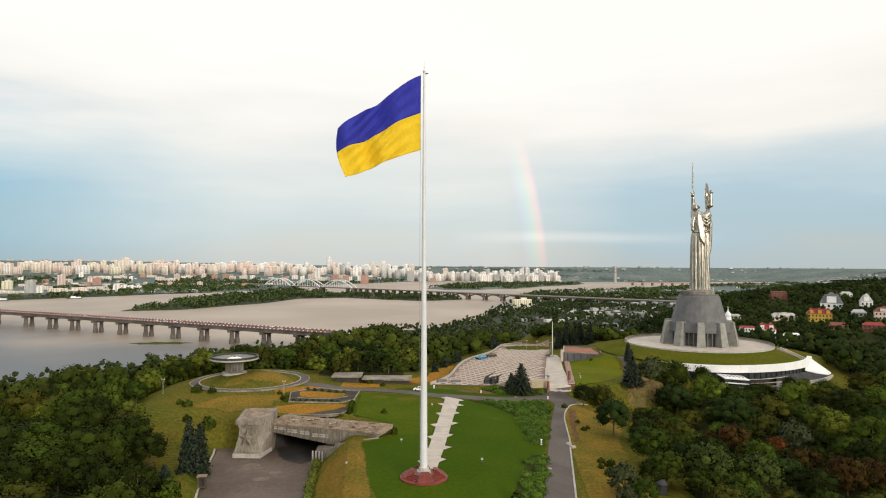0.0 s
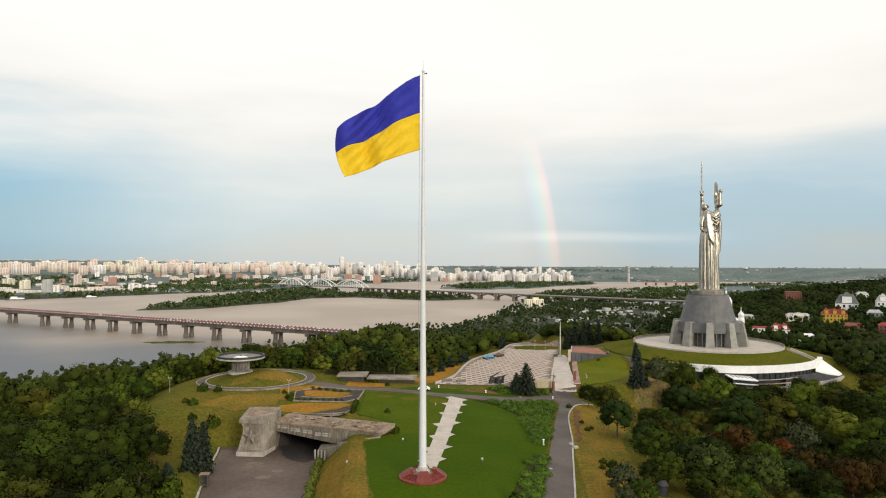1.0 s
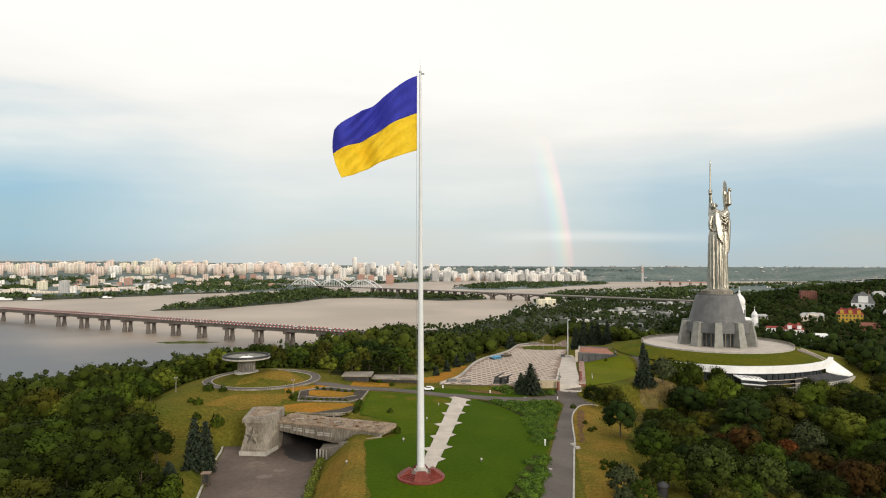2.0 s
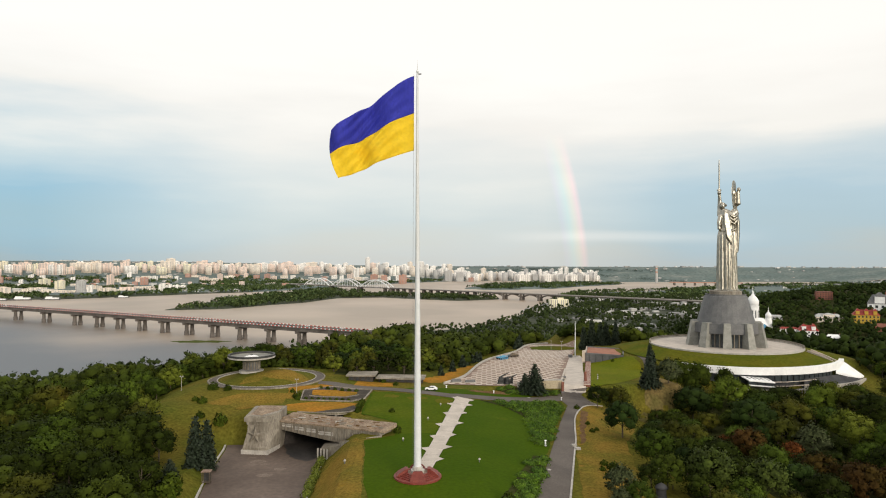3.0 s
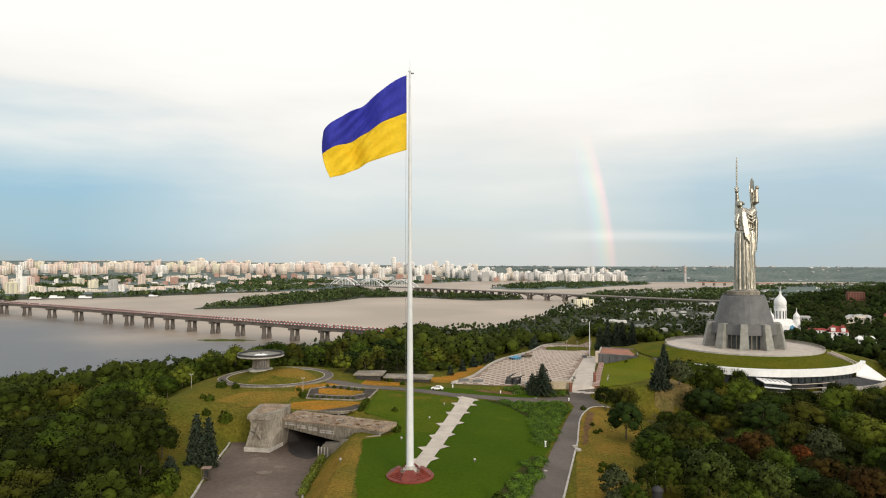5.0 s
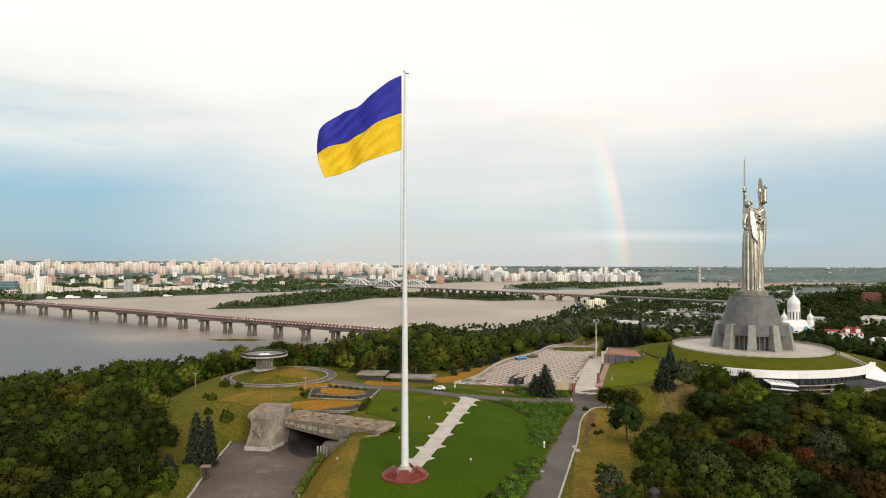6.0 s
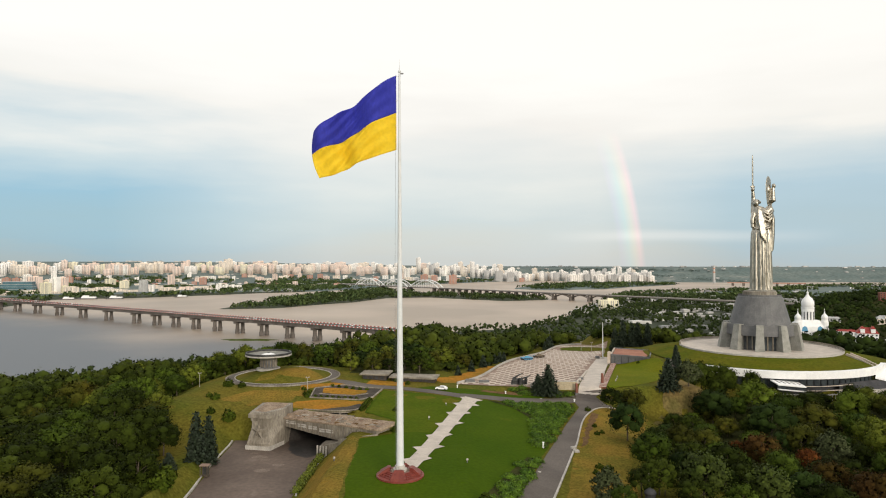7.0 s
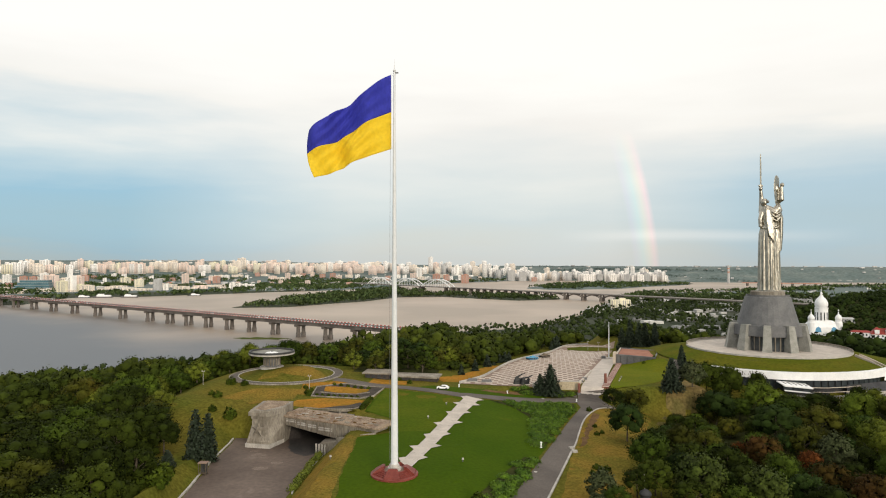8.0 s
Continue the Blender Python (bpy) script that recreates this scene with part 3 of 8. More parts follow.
def height(x, y):
    x = np.asarray(x, float); y = np.asarray(y, float)
    # lawn plateau, falling to the road side
    z = -3.0 + 0.013 * np.clip(y, -60, 120) - 5.4 * np.tanh(np.maximum(0, x - 14) / 32)
    z = z + 0.9 * np.exp(-(x * x + y * y) / 400)
    # forest hollow beside the road
    hollow = ease(58, 95, x) * ease(175, 110, y)
    z = z + (-15.0 - z) * hollow
    # square sloping away from the road
    sq = ease(101, 109, y) * ease(-2, 12, x) * ease(116, 104, x)
    z = z + (-2.8 - 0.05 * (np.clip(y, 100, 330) - 110) - z) * sq
    # monument mound
    rho = np.hypot((x - 157) / np.where(x > 157, 60, 47), (y - 190) / 54)
    turn = np.degrees(np.arctan2(y - 190, x - 157)) % 360
    front = ease(208, 224, turn) * ease(345, 328, turn)
    z = z + (-1.7 - z) * ease(1.42 - 0.44 * front, 0.985 - 0.05 * front, rho) + 2.9 * ease(0.97, 0.62, rho)
    # round mound with the dish
    r = np.hypot(x + 57, y - 113)
    z = z + (-0.4 - z) * ease(40, 24, r) + 3.2 * ease(21, 4, r)
    # west flank
    z = z - 13.0 * ease(-82, -120, x - 0.25 * (y - 80)) * ease(160, 70, y) - 6 * ease(-50, -62, x) * ease(75, 45, y)
    # bunker yard cut
    cut = ease(-62, -57, x - 0.115 * (51 - y)) * ease(-15.5, -26.5, x) * ease(61, 58, y)
    z = z + (-10.6 - z) * cut
    # escarpment to the river
    E = np.interp(x, [-600, -300, -180, -100, -40, 20, 110, 200, 300, 360, 420, 480, 800, 1500], [-200, 0, 100, 140, 200, 310, 370, 360, 410, 480, 660, 950, 1500, 1900])
    hill = np.maximum(-52, -50 + 0.14 * (0.5 * (x - 450) + 0.5 * (y - 650)))
    hill = np.minimum(hill, 6)
    z = z + (hill - z) * np.maximum(ease(225, 330, x) * ease(120, 260, y + 0.3 * x), ease(235, 420, y) * ease(100, 260, x))
    # the far hill's crest falls away towards the river
    reach_, az = np.hypot(x + 12, y + 145), np.degrees(np.arctan2(x + 12, y + 145))
    crest = 35.2 - reach_ * np.interp(az, [8, 17, 21.7, 24.8, 30.4, 34.4, 40.5, 50], [0.110, 0.103, 0.0965, 0.0762, 0.0418, 0.0313, 0.0186, 0.010])
    z = np.where((reach_ > 520) & (x > 0), np.minimum(z, crest), z)
    z = z + (-86 - z) * ease(-40, 260, y - E)
    return z


def ground_z(x, y):
    return float(height(x, y))


def spread(near0, near1, step, far0, far1, growth):
    mid = list(np.arange(near0, near1 + step / 2, step))
    lo, hi, d = [], [], step
    v = near0
    while v > far0:
        d *= growth
        v -= d
        lo.append(v)
    d, v = step, near1
    while v < far1:
        d *= growth
        v += d
        hi.append(v)
    return np.array(lo[::-1] + mid + hi)


GX = spread(-200, 250, 2.5, -4800, 4800, 1.045)
GY = spread(-60, 345, 2.5, -600, 4930, 1.035)
gx, gy = np.meshgrid(GX, GY)
gz = height(gx, gy)
s_ = shore(gx, gy)
far_off = np.hypot(gx, gy + 146)
rise = (97 + 32 * ease(0.05, -0.45, gx / far_off)) * np.clip((far_off - 3950) / 950, 0, 0.95) ** 1.35 * np.maximum(ease(20, 300, s_), ease(5000, 5500, far_off))
low = gz < -80
gz = np.where(low, WATER_Z + np.clip(s_ * 0.12, -6, 3.0) + rise, gz)
# the passage under the bunker's beam runs on into the hill
burrow = ease(-41, -38.5, gx) * ease(-22.5, -25, gx) * ease(57, 58, gy) * ease(79, 76, gy)
gz = gz * (1 - burrow) - 10.6 * burrow
idx = np.arange(gx.size).reshape(gx.shape)
quads = np.stack([idx[:-1, :-1], idx[:-1, 1:], idx[1:, 1:], idx[1:, :-1]], -1).reshape(-1, 4)
me = mesh_np("ground", np.stack([gx, gy, gz], -1).reshape(-1, 3), quads, "dry")
me.materials.append(M["lowland"])
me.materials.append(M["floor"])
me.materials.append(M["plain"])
me.materials.append(M["damp_and_shade"])
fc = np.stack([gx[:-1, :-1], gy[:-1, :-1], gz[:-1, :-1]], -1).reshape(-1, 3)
# wooded slopes take the floor tone, which darkens the gaps between trees
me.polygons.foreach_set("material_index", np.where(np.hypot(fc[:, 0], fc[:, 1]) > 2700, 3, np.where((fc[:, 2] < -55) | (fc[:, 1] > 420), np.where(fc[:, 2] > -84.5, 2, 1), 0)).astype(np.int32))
# ground below the beam gets the near-black tone: passage shade as colour
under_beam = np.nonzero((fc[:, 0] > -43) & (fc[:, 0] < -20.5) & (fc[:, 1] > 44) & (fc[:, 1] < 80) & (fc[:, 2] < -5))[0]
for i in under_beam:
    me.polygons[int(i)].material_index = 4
me.shade_smooth()
tagged(new("ground", me), "dry yellow-green grassy hill above the river", "ground", kind="structure")
bm = bmesh.new()
rings(bm, [[(-4800, -900, WATER_Z), (4800, -900, WATER_Z), (4800, 4900, WATER_Z), (-4800, 4900, WATER_Z)]], caps=False)
bm.faces.new(bm.verts[:])
single("water", bm, "water", "wide brown river with a calm surface", "river", kind="structure")


def ragged(poly, amount=1.3, step=2.2, seed=1):
    """The same plan with an uneven edge."""
    r_ = random.Random(seed)
    out = []
    for a, b in zip(poly, poly[1:] + poly[:1]):
        a, b = Vector(a), Vector(b)
        n = max(1, int((b - a).length / step))
        for k in range(n):
            p = a.lerp(b, k / n)
            out.append((p.x + r_.uniform(-amount, amount), p.y + r_.uniform(-amount, amount)))
    return out


def drape(poly, lift):
    """A flat patch cut along the ground's grid and laid on it."""
    bm = bmesh.new()
    bm.faces.new([bm.verts.new((*p, 0)) for p in poly])
    bmesh.ops.triangulate(bm, faces=bm.faces[:])
    xs, ys = [p[0] for p in poly], [p[1] for p in poly]
    for grid, axis, lo, hi in ((GX, 0, min(xs), max(xs)), (GY, 1, min(ys), max(ys))):
        for v in grid[(grid > lo) & (grid < hi)]:
            co, no = [0, 0, 0], [0, 0, 0]
            co[axis], no[axis] = v, 1
            bmesh.ops.bisect_plane(bm, geom=bm.verts[:] + bm.edges[:] + bm.faces[:], plane_co=co, plane_no=no)
    z = height(np.array([v.co.x for v in bm.verts]), np.array([v.co.y for v in bm.verts]))
    for v, h in zip(bm.verts, z):
        v.co.z = h + lift
    return bm


def edging(bm, line, width, tall, sink=0.5, level=None, closed=False):
    """A low wall or kerb along a line on the ground."""
    pts = [Vector((p[0], p[1])) for p in line]
    n = len(pts)
    loops = []
    for i, p in enumerate(pts):
        a, b = (pts[(i - 1) % n], pts[(i + 1) % n]) if closed else (pts[max(i - 1, 0)], pts[min(i + 1, n - 1)])
        d = (b - a).normalized()
        s = Vector((-d.y, d.x)) * width / 2
        z = (level[i] if isinstance(level, list) else level) if level is not None else ground_z(p.x, p.y)
        loops.append([(p.x - s.x, p.y - s.y, z - sink), (p.x + s.x, p.y + s.y, z - sink), (p.x + s.x, p.y + s.y, z + tall), (p.x - s.x, p.y - s.y, z + tall)])
    if closed:
        loops.append(loops[0])
    return rings(bm, loops, caps=not closed)


single("lawn", drape([(-44, 61.2), (-20, 61.2), (-20, 81), (-44, 81)], 0.06), "dry", "dry grass over the bunker passage", "dry lawn", kind="structure")
LAWN = [(-15.2, 93.4), (-8, 91.5), (3.6, 87), (13, 80.5), (22, 84.5), (33, 86.5), (46, 92), (54, 94.5), (54, 88), (46, 64), (36, 31.5), (25, -6), (16, -40), (-9, -40), (-10.5, -11), (-12, 0.6), (-13, 20), (-14, 31),
        (-6, 36), (-6, 50), (-17, 60.5), (-16.4, 77)]
single("lawn", drape(ragged(LAWN, 0.25, 2.0, 2), 0.06), "lawn", "smooth mown green lawn round the flagpole", "lawn", kind="structure")
single("lawn", drape(ragged([(-25.2, -14), (-11.4, -14), (-12.3, 0.6), (-13.2, 20), (-14.2, 30.5), (-16.5, 34.5), (-21, 37.5), (-24.6, 36), (-25.2, 22)], 0.3, 2.0, 9), 0.04), "straw", "dry straw-coloured bank beside the green lawn", "dry lawn", kind="structure")
single("lawn", drape(ragged([(-14.7, 92.4), (-8, 90.6), (3.6, 86.2), (14.5, 81.2), (9.6, 60), (5.5, 38), (-5.3, 37.5), (-5.4, 50.6), (-16.3, 61), (-15.8, 76)], 0.3, 2.0, 21), 0.085), "lawn_light", "lighter yellow-green mown lawn beside the path", "lawn", kind="structure")
for patch, number in (([(8, 74), (11.5, 73), (13, 78), (10, 80.5), (6.5, 79)], 61), ([(-2, 80), (2, 78.5), (5, 82), (1, 84.5), (-3, 83.5)], 62), ([(-11, 84), (-6, 83), (-5, 86.5), (-10, 88)], 63)):
    single("lawn", drape(ragged(patch, 0.5, 1.2, number), 0.11), "straw_lawn", "yellowed patch of mown lawn", "dry lawn", kind="structure")
ROAD_N = [(-36, 107), (-20, 103), (-6, 98.5), (4, 94), (13, 88.3), (22, 92), (33, 95.5), (46, 100), (57, 105), (68, 107)]
ROAD_S = [(-36, 101), (-20, 97), (-8, 94), (3.6, 88.4), (13, 82), (22, 86), (33, 88), (46, 93.5), (55, 96)]
ROAD_L = [(55.3, 88.7), (47, 64), (36.8, 31.2), (25.6, -6), (15, -40), (0, -85)]
ROAD_R = [(10, -85), (23, -40), (33.6, -3), (43.7, 33), (46.6, 43), (49.8, 56.5), (53.4, 70.5), (57.6, 81.5), (63, 91), (71, 99)]
single("lawn", drape(ragged([(-4, 97.8), (4, 94.2), (13, 88.6), (22, 92.3), (33, 95.8), (44, 99.6), (46, 103), (36, 103.5), (24, 101.5), (13, 97.6), (2, 101)], 0.2, 2.0, 12), 0.07), "lawn", "narrow grass strip between the road and the square", "lawn", kind="structure")
single("ground", drape(ragged([(20, 97.5), (30, 99.5), (44, 102), (45, 103), (34, 103.3), (22, 101)], 0.3, 2.0, 13), 0.12), "soil", "bare brown soil bank below the square", "soil", kind="structure")
single("road", drape(ROAD_S + ROAD_N[::-1], 0.13), "asphalt", "grey-brown asphalt road behind the lawn", "road", kind="structure")
single("road", drape([(55, 96)] + ROAD_L + ROAD_R + [(64, 104), (57, 105)], 0.17), "asphalt", "grey-brown asphalt road beside the lawn", "road", kind="structure")
bm = bmesh.new()
edging(bm, smooth_line([(*p, 0) for p in ROAD_R], 5), 0.45, 0.32)
single("kerb", bm, "kerb", "pale stone kerb along the road", "kerb", kind="structure")
SQUARE = [(12, 112), (21.7, 134), (32.3, 178), (42, 208), (63, 252), (79, 300), (97, 318), (112, 300), (96, 240), (86.5, 213), (73, 165), (57, 107.6), (44, 107), (26, 108)]
single("pavement", drape(SQUARE, 0.14), "brownpave", "brown paved square with a pale slab pattern", "square", kind="structure")
WALK = [(57.5, 103.5), (66.5, 105), (80, 160), (93.5, 211), (96, 226), (90, 228), (86.5, 213), (73, 165)]
single("pavement", drape(WALK, 0.18), "paving", "pale paved walk beside the square", "walk", kind="structure")
YARD = [(-57, 57), (-56, 51), (-54.5, 32), (-51.5, 12), (-47, -25), (-25, -25), (-26.5, 11), (-27, 28), (-27, 57)]
single("pavement", drape(YARD, 0.15), "yard", "stained brown concrete yard before the bunker", "yard", kind="structure")


single("pavement", drape(ragged([(-39.4, 56.8), (-38.8, 52), (-37.5, 46.5), (-34, 42), (-31, 39.4), (-28.8, 40.5), (-27.6, 45), (-27.4, 56.8)], 0.5, 1.4, 51), 0.19), "damp_and_shade", "concrete at the bunker mouth, dark with damp and painted passage shade", "stain", kind="structure")
for stain_x, stain_y, stain_r in ((-44, 40, 1.5), (-41.5, 37.5, 0.9), (-36.5, 33, 1.2), (-46.5, 43.5, 0.8), (-39.5, 28, 1.4)):
    single("pavement", drape(ragged([(stain_x + 1.6 * stain_r * math.cos(a), stain_y + stain_r * math.sin(a)) for a in (0.0, 0.8, 1.6, 2.4, 3.1, 3.9, 4.7, 5.5)], 0.3, 0.8, int(stain_r * 10)), 0.2), "yard_pale", "pale worn patch in the yard's concrete", "stain", kind="structure")


# ---- flagpole, plinth, flag ----
def build_flagpole():
    pole = thing("flagpole", (0, 0, -2.2), "tall white tapered steel flagpole on a red granite plinth", "flagpole")
    bm = bmesh.new()
    turned(bm, 0, 0, [(0.90, -0.9), (0.90, 0.0), (0.82, 0.6), (0.70, 20), (0.50, 45), (0.35, 68), (0.24, 87.6), (0.16, 87.8)], 24)
    part("pole", bm, "white_metal", pole, smooth=True)
    bm = bmesh.new()
    turned(bm, 0, 0, [(1.55, -0.95), (1.55, -0.5), (1.2, -0.42), (1.12, 0.15), (0.9, 0.3)], 24)
    part("flange", bm, "kerb", pole, "pale grey steel foot collar")
    bm = bmesh.new()
    turned(bm, 0, 0, [(0.12, 87.7), (0.28, 87.9), (0.36, 88.1), (0.28, 88.35), (0.1, 88.5), (0.05, 89.6), (0.02, 90.8)], 12)
    part("finial", bm, "white_metal", pole)
    bm = bmesh.new()
    box(bm, 0.55, 0, 87.5, 0.7, 0.2, 0.25)
    part("pulley_arm", bm, "greyroof", pole)
    bm = bmesh.new()
    tube(bm, [(-0.75, -0.3, 87.4), (-1.0, -0.5, 45), (-1.02, -0.6, 1.2)], 0.025, 5)
    part("halyard", bm, "greyroof", pole)
    for z in (8, 20, 32, 45, 57, 68):
        bm = bmesh.new()
        r = float(np.interp(z, [0, 20, 45, 68, 88], [0.82, 0.70, 0.50, 0.35, 0.24])) + 0.012
        turned(bm, 0, 0, [(r, z), (r, z + 0.12)], 24)
        part("joint_band", bm, "white_metal", pole)
    pole.rotation_euler = (0, radians(-0.27), 0)


def build_plinth():
    base = thing("flagpole_plinth", (0, 0, -2.2), "octagonal red granite plinth with sloping slabs and steps", "plinth")
    bm = bmesh.new()
    turned(bm, 0, 0, [(5.3, -2.6), (5.3, -1.8), (4.95, -1.7)], 32)
    part("foot_slab", bm, "granite", base)
    bm = bmesh.new()
    turned(bm, 0, 0, [(2.7, -1.9), (2.7, -0.95)], 8, phase=math.pi / 8)
    part("inner_platform", bm, "brownpave", base)
    # four sloping blocks and four flights of steps between them
    for k in range(8):
        a0, a1 = math.pi / 8 + k * math.pi / 4, math.pi / 8 + (k + 1) * math.pi / 4
        if k % 2 == 1:
            bm = bmesh.new()
            m = 0.03
            c = [(math.cos(a0 + m), math.sin(a0 + m)), (math.cos(a1 - m), math.sin(a1 - m))]
            rings(bm, [[(5.0 * x, 5.0 * y, -1.7) for x, y in c] + [(2.2 * x, 2.2 * y, -1.7) for x, y in c[::-1]],
                       [(4.9 * x, 4.9 * y, -1.35) for x, y in c] + [(2.3 * x, 2.3 * y, -1.35) for x, y in c[::-1]],
                       [(2.95 * x, 2.95 * y, -0.15) for x, y in c] + [(2.3 * x, 2.3 * y, -0.15) for x, y in c[::-1]]])
            part("sloping_block", bm, "granite", base)
        else:
            for i in range(4):
                bm = bmesh.new()
                r0, r1, h = 4.6 - 0.55 * i, 2.4, -1.68 + 0.2 * (i + 1)
                c = [(math.cos(a0 + 0.02), math.sin(a0 + 0.02)), (math.cos(a1 - 0.02), math.sin(a1 - 0.02))]
                prism(bm, [(r0 * x, r0 * y) for x, y in c] + [(r1 * x, r1 * y) for x, y in c[::-1]], -1.75, h)
                part("step", bm, "granite", base)


def flag_point(u, v):
    """A point of the flag: u from the hoist to the fly, v from the top edge down."""
    drop = (1 - v) * 13.2 * u ** 1.12 + v * 7.2 * u ** 1.05
    wave = math.sin(2 * math.pi * (1.55 * u - 0.35 * v)) * (0.25 + 0.9 * u) + 0.35 * math.sin(2 * math.pi * (3.4 * u + 0.8 * v)) * u + 0.16 * math.sin(2 * math.pi * (5.2 * v - 2.6 * u + 0.4 * math.sin(5 * u))) * math.sin(math.pi * u)
    x = -0.75 - 18.2 * u - 0.6 * math.sin(3 * u) * v + 1.9 * v * v * u * u - 0.6 * math.sin(math.pi * v) * u ** 3
    z = 87.2 - 16.7 * v - drop + 0.55 * math.sin(2 * math.pi * (1.1 * u + 0.2)) * u * (1 - 0.4 * v)
    return (x, -1.6 * wave - 2.0 * u, z)


def translucent(mat, share):
    """Lets cloth pass some of the light that falls on its back."""
    n, l = mat.node_tree.nodes, mat.node_tree.links
    p = n["Principled BSDF"]
    thin = n.new("ShaderNodeBsdfTranslucent")
    l.new(p.inputs["Base Color"].links[0].from_socket, thin.inputs[0])
    both = n.new("ShaderNodeMixShader")
    both.inputs[0].default_value = share
    l.new(p.outputs[0], both.inputs[1])
    l.new(thin.outputs[0], both.inputs[2])
    l.new(both.outputs[0], n["Material Output"].inputs[0])


translucent(M["gold"], 0.5)
translucent(M["blue"], 0.42)


def build_flag():
    flag = thing("flag", (-0.8, 0, 71), "large waving flag, blue upper half and yellow lower half", "flag")
    nu, nv = 84, 30
    for name, mat, v0, v1 in (("upper_half", "blue", 0.0, 0.5), ("lower_half", "gold", 0.5, 1.0)):
        bm = bmesh.new()
        sides = []
        for off in (0.0, 0.04):
            sides.append([[bm.verts.new(Vector(flag_point(i / nu, v0 + (v1 - v0) * j / nv)) + Vector((0, off, 0))) for j in range(nv + 1)] for i in range(nu + 1)])
        for i in range(nu):
            for j in range(nv):
                f, b = sides
                bm.faces.new((f[i][j], f[i][j + 1], f[i + 1][j + 1], f[i + 1][j]))
                bm.faces.new((b[i][j], b[i + 1][j], b[i + 1][j + 1], b[i][j + 1]))
        for i in range(nu):
            for j in (0, nv):
                bm.faces.new((sides[0][i][j], sides[0][i + 1][j], sides[1][i + 1][j], sides[1][i][j]))
        for j in range(nv):
            bm.faces.new((sides[0][nu][j], sides[0][nu][j + 1], sides[1][nu][j + 1], sides[1][nu][j]))
        part(name, bm, mat, flag, smooth=True)
    for z in (87.0, 81.5, 76, 70.8):
        bm = bmesh.new()
        tube(bm, [(-0.35, 0, z), (-0.85, 0.02, z)], 0.06, 6)
        part("rope_tie", bm, "white", flag)
    flag.rotation_euler, flag.location.x = (0, radians(-0.27), 0), -1.14


build_flagpole()
build_plinth()
build_flag()


# ---- star path ----
def build_path():
    path = thing("pavement", (9, 45, ground_z(9, 45)), "pale stone path with pointed side slabs across the lawn", "path")
    path["kind"] = "structure"
    a, b = Vector((1.6, 5.5)), Vector((17.2, 84))
    d = (b - a).normalized()
    s = Vector((d.y, -d.x))
    half = lambda t: 1.85 + 0.6 * t
    cuts = 14
    for k in range(cuts):
        t0, t1 = k / cuts, (k + 1) / cuts
        p, q = a.lerp(b, t0), a.lerp(b, t1)
        bm = drape([tuple(p - s * half(t0)), tuple(p + s * half(t0)), tuple(q + s * half(t1) - d * 0.06), tuple(q - s * half(t1) - d * 0.06)], 0.2)
        part("slab", bm, "paving", path)
    for k, t in enumerate((0.07, 0.21, 0.36, 0.52, 0.69, 0.85, 0.97)):
        for side in (-1, 1):
            tt = t + (0.03 if side > 0 else 0)
            p = a.lerp(b, min(tt, 0.985))
            h = half(tt)
            reach = 1.5 + 0.5 * (k % 2)
            tri = [p + s * side * (h - 0.1) - d * 2.6, p + s * side * (h + reach) + d * 0.3, p + s * side * (h - 0.1) + d * 1.5]
            bm = drape([tuple(v) for v in (tri if side > 0 else tri[::-1])], 0.2)
            part("pointed_slab", bm, "paving", path)


build_path()


